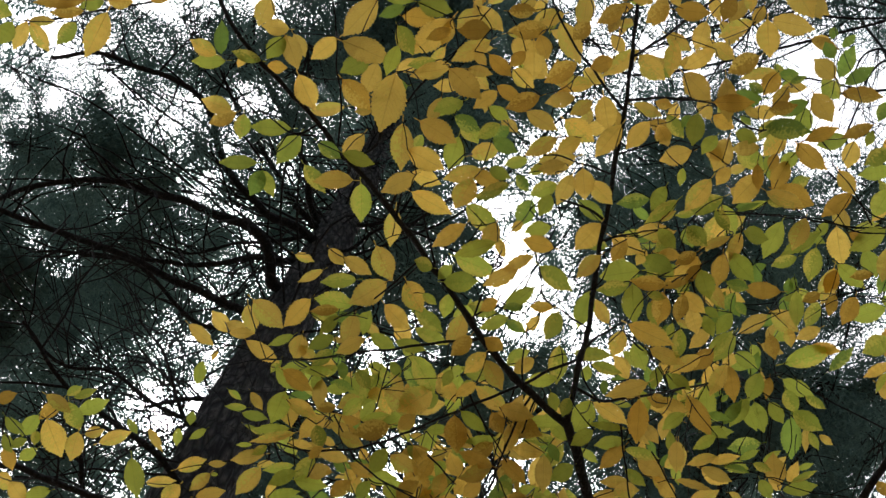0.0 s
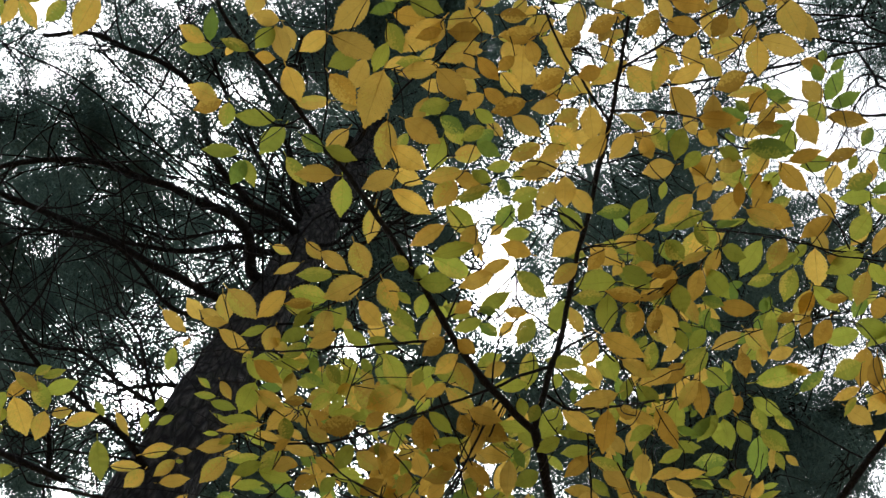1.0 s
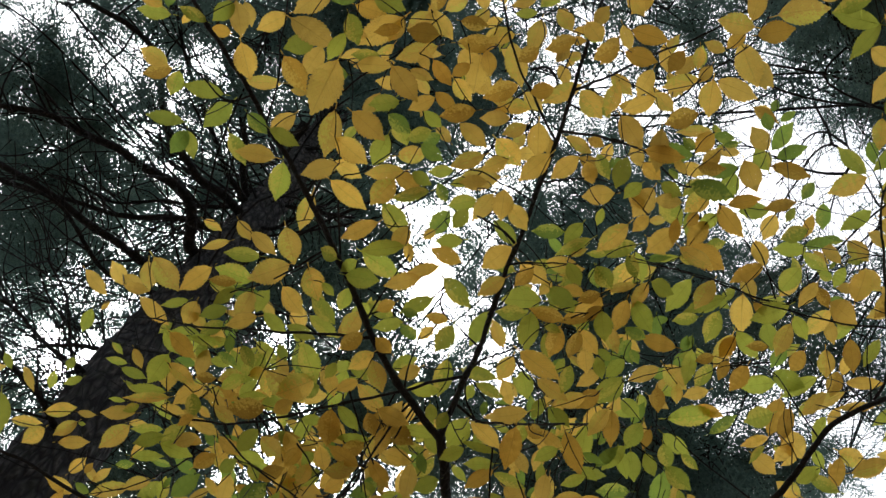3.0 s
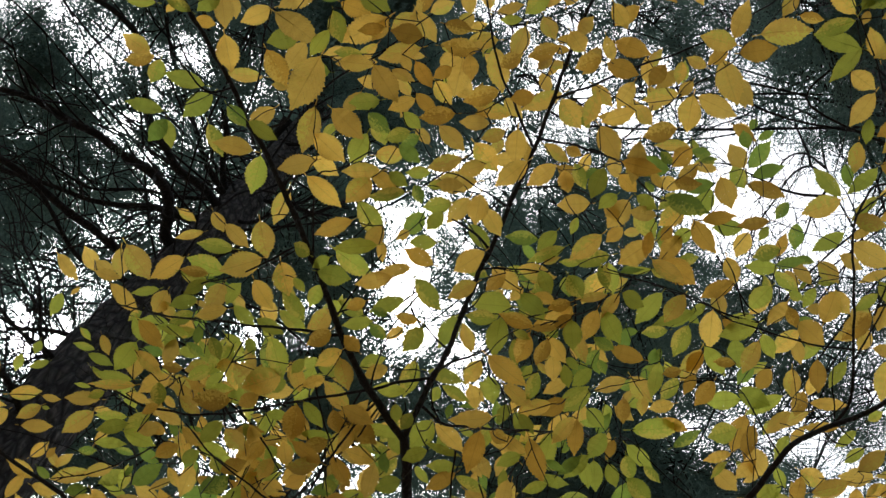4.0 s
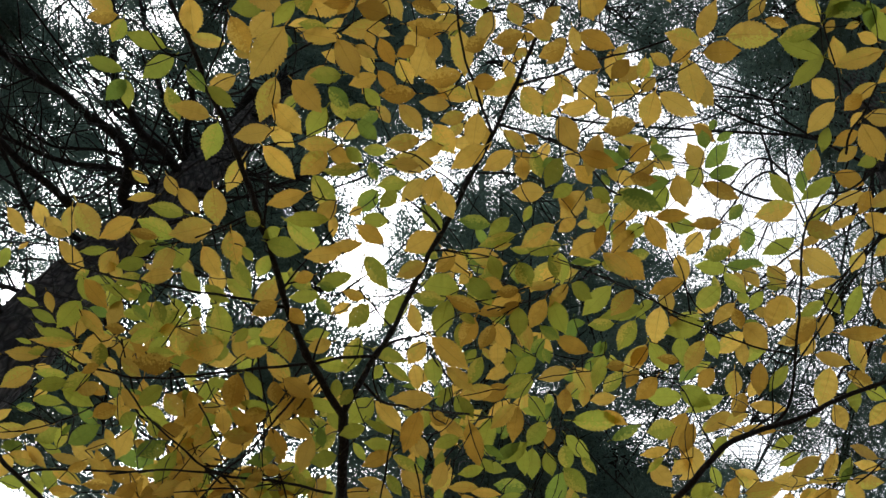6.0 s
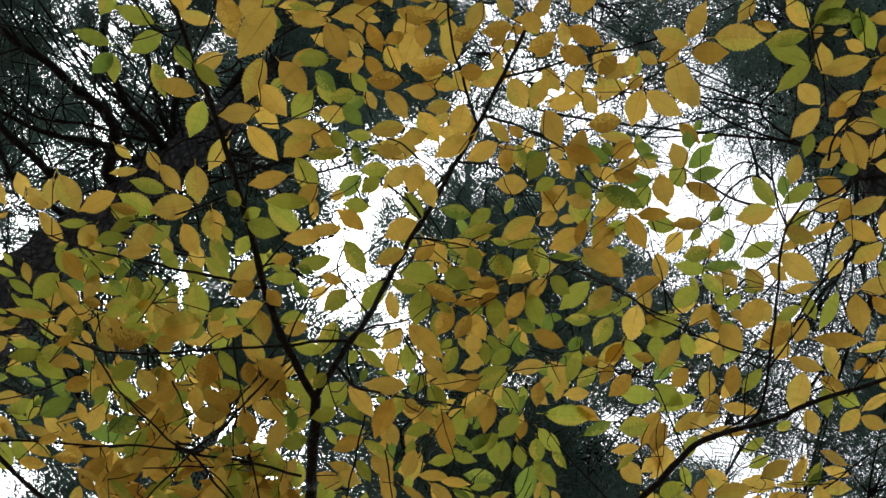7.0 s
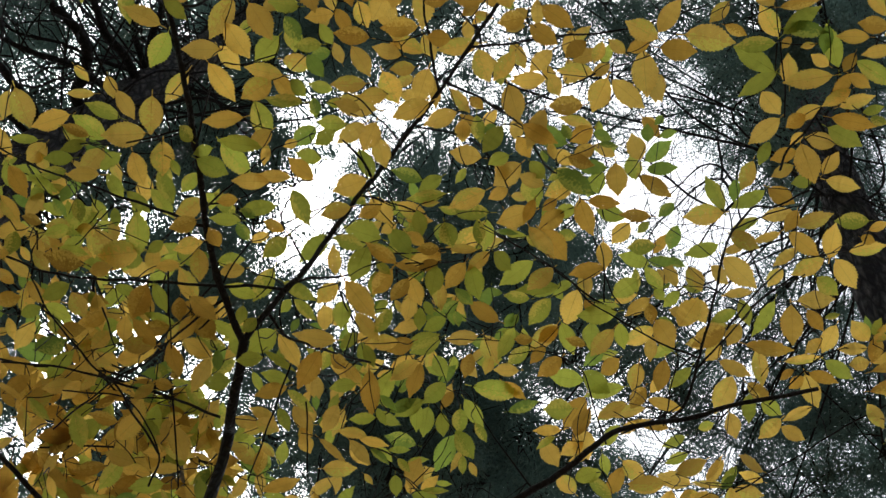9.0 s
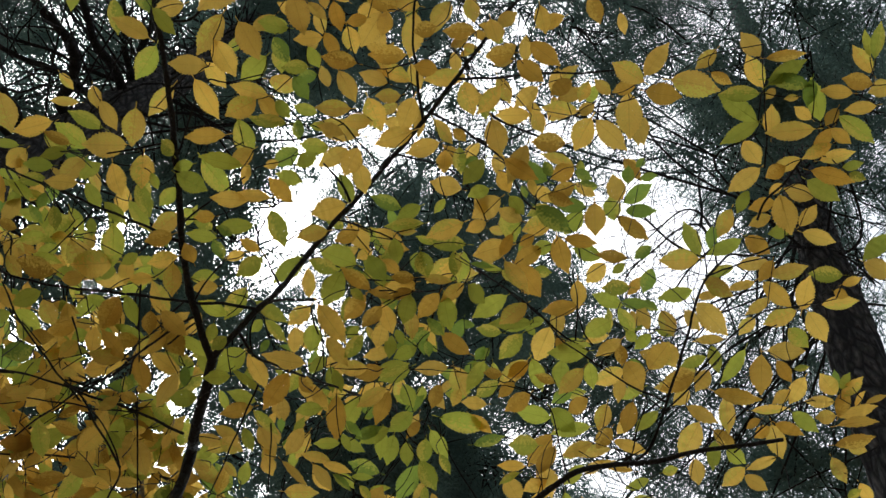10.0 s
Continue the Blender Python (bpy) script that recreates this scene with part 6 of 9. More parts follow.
spray(sapling_forked, [(-279, 867, 4050, 150, 4, 58, -1, 2, 107), (-285, 905, 4079, 143, -11, 50, -8, 2, 107), (-352, 1045, 4338, 14, 31, 45, -1, 3, 92), (-301, 1028, 4318, 159, -5, 52, -4, 2, 108), (-327, 1016, 4360, 82, -63, 63, -9, 0, 110), (-256, 998, 4128, 174, -6, 54, -5, 2, 90), (-320, 1017, 4437, 82, 3, 70, 3, 3, 95), (-304, 924, 4191, 4, -9, 37, 28, 0, 97), (-332, 1097, 4411, 21, -12, 46, 28, 3, 105), (-302, 1016, 4305, 66, -28, 34, 31, 3, 91)])
spray(sapling_forked, [(-259, 893, 3985, 82, -31, 35, 22, 3, 135), (-278, 937, 4003, 19, -17, 43, -5, 3, 89), (-293, 1031, 4194, -47, 21, 49, 5, 0, 96), (-213, 835, 3944, 148, 17, 71, 29, 0, 88), (-240, 1039, 4175, -124, -12, 62, -13, 2, 110), (-299, 1150, 4521, 39, 3, 58, 25, 0, 89), (-302, 1128, 4536, 19, 18, 54, 21, 2, 95), (-274, 1066, 4376, 69, -11, 70, -26, 3, 109), (-257, 1102, 4515, 122, -7, 51, -16, 2, 106), (-228, 883, 3918, 52, -16, 44, 12, 2, 135)])
spray(sapling_forked, [(-192, 267, 4186, 8, -11, 56, -20, 2, 72)])
spray(sapling_forked, [(-159, 336, 4059, 112, -24, 59, 27, 2, 119), (-148, 277, 4118, 159, -9, 51, -4, 3, 100), (-162, 305, 4083, 56, -39, 70, 2, 2, 96), (-136, 416, 4426, 161, -31, 59, 17, 0, 94), (-145, 325, 4127, 80, 8, 35, -1, 1, 131)])
spray(sapling_forked, [(-158, 298, 4157, 8, 8, 62, 4, 1, 120), (-94, 370, 4100, 165, 22, 60, -11, 2, 78), (-65, 299, 4126, 138, -1, 99, -22, 0, 105), (-128, 271, 4128, 17, 15, 68, -2, 2, 116), (-86, 391, 4439, 127, -9, 61, -23, 0, 96), (-64, 311, 4076, 160, -17, 51, 4, 1, 98)])
spray(sapling_forked, [(-206, 390, 4215, 113, -1, 67, 16, 0, 119), (-161, 381, 4041, 106, 0, 112, 9, 0, 115), (-146, 425, 4165, 169, 13, 58, -4, 3, 132), (-85, 416, 4334, 166, -7, 70, 22, 0, 95), (-131, 389, 4075, -5, 19, 67, 1, 0, 103), (-92, 477, 4349, 114, 9, 63, -23, 0, 100), (-121, 461, 4018, 28, -15, 77, -20, 0, 107)])
spray(sapling_forked, [(-126, 559, 4024, 156, -20, 70, 6, 0, 99), (-149, 465, 4022, 93, 5, 90, 3, 0, 100), (-141, 599, 4589, 116, 20, 56, 22, 2, 95), (-141, 512, 4016, 32, 11, 77, -3, 0, 106), (-137, 559, 4044, 21, -1, 58, -23, 0, 120), (-134, 579, 3979, 28, -5, 81, -6, 0, 95)])
spray(sapling_forked, [(-196, 678, 3988, 66, -8, 69, -17, 0, 132), (-164, 624, 4044, 98, -21, 71, -4, 0, 99), (-92, 691, 3892, -166, 27, 39, -8, 2, 135)])
spray(sapling_forked, [(-175, 744, 3987, 152, -16, 79, 4, 0, 111), (-256, 927, 4326, 42, -8, 54, 12, 0, 93), (-178, 763, 3915, 40, -23, 62, 8, 0, 117), (-167, 1016, 4414, -105, -8, 68, 10, 0, 109), (-141, 722, 3925, 57, -35, 65, -1, 0, 125), (-111, 871, 4148, -135, 20, 56, -3, 2, 97), (-124, 769, 3912, 44, 4, 66, 7, 2, 95), (-110, 733, 3884, 39, -6, 31, 16, 2, 135), (-128, 826, 3976, 32, 8, 69, 15, 2, 90)])
spray(sapling_forked, [(-194, 922, 4009, 119, -26, 70, -13, 2, 124), (-215, 963, 3984, -27, 6, 36, -7, 0, 131), (-218, 914, 4030, 26, -14, 50, 16, 2, 118), (-209, 843, 3991, 35, -2, 56, 13, 2, 120), (-203, 1129, 4503, 178, -3, 44, 29, 2, 105)])
spray(sapling_forked, [(-175, 909, 4031, 60, -9, 35, 17, 2, 128), (-188, 996, 4220, 68, -2, 56, 21, 0, 100), (-140, 950, 4130, -109, 0, 53, -5, 2, 88), (-163, 851, 3974, 9, -19, 60, -19, 2, 91), (-157, 997, 4309, 79, 6, 92, 4, 3, 96), (-131, 878, 3980, 59, -17, 78, 13, 2, 122)])
spray(sapling_forked, [(-14, 251, 4529, 95, -21, 78, -23, 1, 96), (-5, 332, 4689, -36, 23, 63, -19, 0, 102)])
spray(sapling_forked, [(-64, 302, 4140, 115, -14, 51, -21, 0, 126), (-20, 291, 4227, 139, -19, 57, 35, 0, 135), (4, 340, 4154, 153, -12, 82, 4, 0, 86), (3, 317, 4119, 179, -16, 61, -2, 1, 122), (-25, 318, 4324, -85, 14, 41, -12, 0, 95), (-26, 352, 4091, 49, -13, 33, -13, 0, 129), (9, 420, 4641, 172, 6, 46, 42, 0, 94), (-36, 314, 4354, 32, 6, 63, 2, 0, 109), (-24, 287, 4225, 46, 15, 74, 15, 0, 106), (-1, 354, 4067, 42, -21, 58, -15, 1, 105)])
spray(sapling_forked, [(-62, 482, 4363, 146, 20, 76, 27, 2, 91), (-106, 404, 4208, -17, 2, 38, -3, 0, 135), (-59, 494, 4596, 179, -6, 60, 5, 0, 108), (-44, 445, 4114, 158, 13, 62, -25, 2, 126), (-77, 411, 4257, 46, -1, 74, -29, 0, 110), (-71, 378, 4070, 44, 1, 80, 4, 0, 119), (-63, 474, 4130, 29, -11, 55, -8, 3, 104), (-48, 495, 4195, 59, 12, 56, 11, 2, 133)])
spray(sapling_forked, [(-1, 496, 4546, -135, 13, 62, -24, 0, 104), (-39, 382, 4087, 13, 6, 47, 1, 0, 97), (16, 423, 4100, 144, -4, 54, 7, 0, 112), (-2, 493, 4464, 101, -6, 37, 19, 0, 97), (21, 482, 4099, 150, -18, 51, -6, 2, 119), (-2, 458, 4133, 32, 4, 46, 15, 2, 117), (38, 506, 4206, 136, -1, 42, -4, 3, 135), (13, 413, 4095, 33, 9, 54, -2, 1, 104), (64, 610, 4668, -136, -23, 59, -6, 0, 95)])
spray(sapling_forked, [(-53, 503, 4092, 106, -16, 64, 3, 2, 135), (-12, 551, 4034, 165, -6, 70, -4, 0, 98), (-25, 559, 3996, 120, 8, 67, -9, 0, 130), (-35, 558, 4184, -13, 8, 60, -20, 0, 111), (-36, 560, 4076, 31, 1, 74, 13, 1, 84), (40, 589, 4078, 165, -31, 77, -36, 2, 98), (0, 556, 4060, 19, -17, 43, 6, 2, 130), (6, 502, 4055, 26, -4, 50, -13, 3, 121)])
spray(sapling_forked, [(-36, 630, 3956, 148, -20, 72, -25, 0, 104), (-61, 717, 4057, 24, 5, 86, -29, 2, 100), (16, 651, 3917, 161, -3, 78, -32, 2, 114), (-40, 619, 4056, 41, -14, 77, 4, 2, 115), (15, 626, 3955, 116, -29, 52, -1, 0, 130), (16, 668, 4016, 69, -31, 41, -1, 0, 89)])
spray(sapling_forked, [(-61, 704, 3959, 137, -18, 36, 0, 2, 135), (-66, 761, 3977, 105, -23, 45, 17, 2, 117), (-64, 846, 4056, 102, -19, 38, 35, 0, 102), (-41, 803, 3985, 115, -39, 60, -2, 0, 130), (-76, 722, 3914, 2, 10, 62, -5, 2, 116), (-72, 953, 4420, -33, 10, 46, 7, 2, 94)])
spray(sapling_forked, [(-30, 895, 4214, -92, 9, 47, 24, 2, 91), (18, 863, 4172, -175, 33, 69, 5, 2, 105), (18, 750, 3911, 147, -11, 37, 1, 1, 135), (39, 798, 3958, 160, -12, 56, -4, 2, 90), (53, 711, 3959, 158, -17, 68, 14, 0, 89), (60, 750, 3866, 175, 14, 33, -10, 3, 108)])
spray(sapling_forked, [(-113, 1065, 4340, 1, 28, 48, -16, 0, 110), (-101, 1041, 4298, 64, -9, 50, -16, 0, 108), (-58, 851, 3837, 118, -22, 33, -3, 2, 132), (-75, 891, 3902, 62, -20, 48, -14, 0, 127), (-121, 1127, 4485, -18, 28, 94, 30, 2, 99), (-71, 896, 4161, 48, -11, 49, 11, 3, 99), (-25, 805, 3877, 136, -15, 50, -20, 1, 135)])
spray(sapling_forked, [(-17, 882, 3858, 140, 7, 48, 2, 0, 92), (-52, 1016, 4154, -43, 5, 37, -15, 2, 107), (4, 932, 4009, -164, 14, 54, 2, 2, 105), (0, 831, 3868, 138, -17, 53, -6, 0, 117), (-35, 1048, 4338, -20, 26, 53, 13, 3, 107), (9, 1109, 4442, -144, -3, 50, -5, 0, 99), (-2, 834, 3839, 59, -19, 58, -8, 0, 120), (28, 835, 3888, -147, 9, 39, 15, 1, 129)])
spray(sapling_forked, [(80, 298, 4520, -115, 24, 65, -1, 0, 108), (115, 274, 4460, -113, 7, 74, 13, 0, 92), (180, 231, 4496, -172, -26, 70, 0, 0, 110), (128, 282, 4523, -25, 22, 65, 35, 0, 96), (180, 275, 4450, 166, -18, 48, 13, 2, 96)])
spray(sapling_forked, [(65, 357, 4131, 137, -7, 40, 14, 1, 135), (72, 340, 4237, 117, 9, 55, -3, 0, 135), (32, 290, 4164, -1, -5, 53, 8, 1, 116), (32, 351, 4343, -6, 1, 65, -29, 0, 106), (75, 449, 4406, -97, 22, 77, 6, 2, 96), (54, 376, 4361, 23, -2, 37, -14, 1, 99), (80, 262, 4196, 122, -1, 40, -13, 0, 135)])
spray(sapling_forked, [(106, 320, 4154, 176, -12, 71, -12, 1, 101), (80, 340, 4175, 89, -12, 75, -4, 0, 113), (83, 426, 4592, 48, -6, 63, -29, 0, 112), (77, 314, 4377, -27, 23, 46, 6, 0, 97), (127, 309, 4380, 150, -21, 55, 21, 0, 89), (88, 324, 4108, 70, -3, 48, -13, 0, 119), (135, 297, 4190, 157, 25, 60, 14, 0, 97)])
spray(sapling_forked, [(140, 357, 4683, 105, 4, 42, -21, 2, 103), (127, 377, 4593, 22, -9, 60, -6, 0, 90), (134, 322, 4302, 65, -17, 91, -10, 0, 94), (179, 371, 4368, 154, -9, 39, -2, 0, 93), (178, 304, 4123, 134, -2, 44, 0, 1, 135), (186, 356, 4389, -97, -4, 67, 9, 0, 99), (180, 266, 4250, 96, 4, 64, -6, 0, 112)])
spray(sapling_forked, [(91, 428, 4080, 159, 3, 67, 16, 1, 114), (41, 385, 4113, 40, -10, 52, -31, 0, 135), (121, 470, 4558, -160, -18, 51, 22, 0, 90), (67, 468, 4150, 31, 0, 67, 12, 0, 115), (135, 439, 4305, -100, -26, 50, -36, 1, 101), (132, 491, 4374, -63, 31, 32, 16, 1, 93)])
spray(sapling_forked, [(157, 442, 4152, 169, -2, 57, 16, 0, 104), (160, 381, 4158, 151, -18, 72, -5, 1, 117), (136, 424, 4181, 85, 2, 31, -11, 1, 135), (192, 424, 4179, -179, -10, 72, -10, 0, 101), (138, 487, 4173, 34, -20, 69, -10, 0, 126), (190, 455, 4184, 145, 2, 49, -26, 0, 135), (197, 490, 4290, 120, -5, 39, -10, 0, 135)])
spray(sapling_forked, [(75, 565, 4188, 166, 1, 48, 50, 2, 135), (50, 568, 4072, 54, -16, 38, -4, 3, 110), (106, 573, 4164, 153, 12, 37, 4, 2, 104), (124, 511, 4117, 150, -3, 67, -12, 0, 100), (126, 597, 4128, 159, -15, 56, 37, 2, 135), (135, 540, 4035, 167, 3, 51, -8, 0, 109), (166, 562, 4198, 166, -12, 91, 3, 0, 91), (155, 584, 4149, 118, -12, 64, 9, 0, 113), (167, 511, 4122, 150, -17, 55, 0, 0, 110), (170, 563, 4108, 86, -18, 58, 0, 0, 135)])
spray(sapling_forked, [(62, 648, 4051, 131, 6, 30, 13, 0, 126), (82, 693, 3979, 160, -22, 65, -24, 0, 100), (80, 619, 4098, 119, -24, 58, 8, 3, 116), (115, 663, 4074, 162, 9, 53, -1, 2, 107), (118, 689, 4016, -165, 1, 60, 13, 1, 111), (111, 596, 4039, 119, -17, 44, 5, 2, 126)])
spray(sapling_forked, [(66, 828, 3960, -143, -7, 42, -21, 3, 135), (82, 739, 3944, 144, -4, 67, -17, 2, 106), (93, 800, 3974, 129, 2, 41, 1, 0, 102), (113, 766, 3916, 178, 6, 41, -7, 1, 122), (123, 766, 3897, 115, -19, 55, -13, 2, 124), (90, 714, 3993, 33, -26, 74, -1, 2, 105), (188, 782, 4071, 108, -8, 75, -2, 2, 108)])
spray(sapling_forked, [(33, 884, 3951, -29, 17, 50, 0, 2, 129), (83, 861, 3924, 142, -2, 48, 6, 0, 115), (122, 891, 3901, 177, -3, 56, 11, 2, 106), (126, 837, 3928, 94, -15, 70, -2, 2, 109), (179, 889, 3966, 100, -4, 31, 28, 2, 134)])
spray(sapling_forked, [(116, 1154, 4111, -61, -8, 63, -1, 2, 96), (126, 1095, 4066, -77, -4, 60, -25, 0, 97), (146, 1033, 3965, -138, 30, 53, 6, 2, 94), (149, 1011, 3811, 154, -23, 48, 16, 2, 125), (138, 887, 3806, 109, 0, 37, 16, 2, 122), (177, 930, 3771, 150, -19, 46, 3, 2, 114), (180, 923, 3888, 117, -18, 62, 0, 2, 135)])
spray(sapling_forked, [(223, 212, 4481, 129, -28, 76, -3, 2, 109), (222, 244, 4479, -67, -6, 61, -8, 0, 89), (200, 233, 4167, 48, 7, 50, 9, 0, 123), (267, 240, 4584, -78, 33, 81, 7, 0, 111), (305, 297, 4571, 162, -14, 45, -15, 1, 93), (252, 245, 4144, 41, 21, 54, 11, 0, 131), (274, 257, 4220, -64, 12, 46, -5, 0, 135)])
spray(sapling_forked, [(219, 367, 4107, 155, 10, 46, 2, 1, 130), (244, 280, 4164, 150, -17, 62, -21, 1, 128), (227, 350, 4325, -65, -37, 51, 5, 1, 99), (246, 370, 4480, 56, 14, 53, 3, 0, 97), (277, 366, 4231, 141, 11, 87, -2, 0, 87), (260, 374, 4475, -59, 16, 40, 24, 1, 98)])
spray(sapling_forked, [(304, 331, 4635, 170, 14, 42, 7, 1, 94), (248, 344, 4401, -13, -9, 41, 9, 0, 97), (337, 324, 4667, -176, -29, 47, 24, 2, 93), (348, 408, 4365, 166, 1, 54, -10, 0, 95), (331, 285, 4246, 143, -13, 56, 8, 1, 135), (370, 341, 4623, 130, 19, 47, -14, 0, 92)])
spray(sapling_forked, [(176, 409, 4278, 35, -15, 53, -9, 0, 113), (201, 605, 4649, -16, 4, 67, 14, 0, 104), (214, 455, 4251, 80, -10, 70, -5, 0, 134), (257, 542, 4661, 62, 1, 65, 8, 1, 89), (299, 496, 4211, 133, -21, 70, 10, 0, 112), (267, 469, 4234, 16, -34, 67, 9, 0, 87), (279, 385, 4282, 42, -21, 69, 24, 0, 135), (395, 586, 4583, -170, 30, 69, 2, 1, 96)])
spray(sapling_forked, [(184, 589, 4115, 45, -18, 59, 8, 0, 122), (242, 491, 4149, 129, -8, 77, -5, 0, 110), (303, 638, 4184, 168, 4, 65, -18, 3, 102), (329, 611, 4175, 120, -5, 54, 8, 2, 117)])
spray(sapling_forked, [(205, 665, 4105, 131, 1, 70, 7, 0, 117), (197, 691, 3985, 140, -18, 59, -3, 0, 115), (167, 648, 4214, 35, -14, 68, 11, 2, 104), (235, 756, 4273, -174, 12, 57, -13, 2, 108), (304, 880, 4647, 124, -19, 61, -14, 0, 109), (245, 674, 4026, 123, -4, 48, 5, 1, 117), (312, 867, 4616, -127, 15, 42, -20, 3, 91)])
spray(sapling_forked, [(226, 697, 4127, 29, 6, 70, 9, 0, 118), (341, 814, 4608, 157, -2, 64, 2, 2, 96), (293, 723, 4139, 120, -6, 36, 11, 0, 123), (308, 748, 4576, 38, -16, 53, -12, 3, 89), (315, 825, 4545, -23, -38, 62, -10, 3, 106), (286, 758, 4221, 27, -8, 67, -11, 3, 100), (280, 714, 4231, -8, -31, 83, -11, 0, 91), (289, 733, 4125, 26, -3, 61, -10, 2, 110)])
spray(sapling_forked, [(257, 979, 4460, -123, 14, 66, -3, 0, 94), (255, 768, 4050, 178, -19, 62, 7, 2, 91), (283, 763, 4132, 165, 18, 81, 14, 2, 135), (315, 945, 4563, 88, -26, 40, -23, 2, 99), (256, 751, 4018, 84, 8, 83, -16, 2, 111), (360, 921, 4539, -155, 6, 56, 0, 3, 104)])
spray(sapling_forked, [(247, 817, 3982, 22, -13, 89, 5, 0, 97), (318, 752, 4006, -170, -13, 70, 5, 1, 79), (324, 821, 4251, -106, -2, 40, -12, 2, 101), (304, 833, 4168, 69, -33, 55, 15, 2, 93), (288, 786, 4067, 17, 0, 37, 7, 2, 114), (317, 877, 4172, -78, 3, 61, -23, 1, 110)])
spray(sapling_forked, [(150, 859, 3947, 3, -1, 69, -18, 2, 82), (206, 900, 3928, 96, -31, 29, -10, 3, 110), (181, 880, 3949, 5, -34, 63, -1, 2, 72), (242, 835, 4004, 109, -11, 53, -13, 0, 135), (243, 1014, 4219, -20, 1, 40, 27, 3, 101), (274, 999, 4188, -122, 33, 54, 18, 0, 102), (316, 1105, 4526, -144, 3, 54, 14, 0, 93)])
spray(sapling_forked, [(313, 1167, 4473, -175, 10, 39, -3, 2, 91), (286, 914, 3946, 163, -9, 81, -18, 0, 102), (296, 1067, 4545, 40, -10, 59, -27, 2, 88), (267, 876, 4054, 65, -23, 55, -31, 2, 135), (297, 999, 4134, 84, -22, 50, -22, 2, 110), (324, 1015, 4175, -111, 36, 52, 20, 3, 101), (326, 947, 4124, 109, -13, 45, -3, 2, 110), (328, 980, 4016, -176, 32, 42, 6, 1, 135)])
spray(sapling_forked, [(191, 1193, 4304, 38, -11, 49, 13, 2, 97), (226, 995, 4052, 114, -44, 56, -10, 2, 109), (174, 959, 3865, 5, -8, 67, 19, 2, 60), (245, 1015, 3929, 164, 8, 57, 3, 2, 105), (186, 942, 3929, 32, -4, 74, 13, 0, 106), (246, 1027, 3934, 139, -14, 62, 3, 1, 105), (263, 918, 3884, 93, -15, 79, -11, 1, 98)])
spray(sapling_forked, [(250, 1059, 3993, 14, -6, 67, 1, 2, 77), (304, 1159, 4173, -91, 5, 40, -30, 0, 91), (289, 1114, 4210, 30, -40, 44, -11, 0, 97), (314, 1224, 4352, 43, 17, 66, 21, 0, 120), (285, 1012, 4001, 51, -25, 45, -16, 0, 117), (320, 1143, 4238, 61, -2, 40, -18, 3, 90), (276, 1088, 4011, 38, 11, 78, -4, 0, 91)])
spray(sapling_forked, [(182, 1106, 3878, -9, 9, 53, 8, 0, 103), (222, 1210, 4062, -52, -2, 46, 2, 0, 103), (252, 1082, 3904, 172, 8, 52, 3, 0, 88), (219, 1077, 3852, -4, -2, 46, -11, 0, 135), (252, 1099, 3993, 36, -20, 49, 23, 2, 135), (306, 1123, 4013, 35, -20, 42, 16, 0, 135)])
spray(sapling_forked, [(401, 125, 4333, 38, -1, 60, 0, 1, 116)])
spray(sapling_forked, [(351, 266, 4468, 59, -2, 57, -20, 0, 101), (319, 182, 4210, 46, -5, 55, -1, 0, 121), (381, 182, 4305, 130, -23, 65, -12, 1, 108), (338, 248, 4197, 7, 14, 77, 1, 1, 106), (499, 358, 4830, -74, -9, 67, 20, 0, 98)])
spray(sapling_forked, [(331, 276, 4297, 119, -10, 44, -21, 0, 135), (373, 483, 4812, 4, 23, 50, -2, 2, 95), (338, 344, 4201, 99, -16, 69, 5, 0, 96), (333, 348, 4322, 33, -6, 60, 2, 0, 107), (465, 455, 4687, 176, 3, 60, 19, 1, 109), (344, 299, 4281, 5, -10, 66, -4, 1, 110), (428, 376, 4309, 148, -7, 70, 5, 0, 104)])
spray(sapling_forked, [(412, 325, 4331, 108, -7, 61, 11, 0, 122), (509, 441, 4768, -156, 4, 59, -9, 1, 100), (450, 293, 4544, 69, 6, 64, -19, 0, 101), (428, 371, 4351, 34, -20, 53, 13, 0, 135), (487, 364, 4657, 44, -11, 59, -20, 0, 105), (455, 274, 4284, 113, -4, 51, -7, 1, 135), (498, 407, 4583, -77, 35, 66, 3, 0, 106)])
spray(sapling_forked, [(317, 508, 4238, 64, -20, 45, 1, 0, 132), (401, 501, 4749, -131, 0, 52, 1, 2, 102), (305, 458, 4199, 11, -26, 35, -31, 1, 135), (418, 553, 4753, 103, -15, 58, -7, 0, 110), (341, 503, 4311, 54, -18, 56, 20, 2, 106), (385, 499, 4291, 124, -4, 30, 6, 3, 135), (432, 468, 4538, 117, 38, 61, -6, 0, 103)])
spray(sapling_forked, [(383, 475, 4187, 98, -4, 64, 15, 2, 124), (357, 407, 4220, 44, -7, 74, -11, 0, 118), (481, 578, 4660, -121, -2, 59, 6, 0, 104), (449, 526, 4438, 30, -20, 51, -19, 1, 135), (490, 536, 4626, 67, -9, 54, -31, 2, 97), (460, 437, 4365, 85, -10, 89, 0, 0, 91), (509, 554, 4616, -93, 3, 52, 7, 2, 103), (430, 482, 4329, -1, -7, 81, -34, 1, 104)])
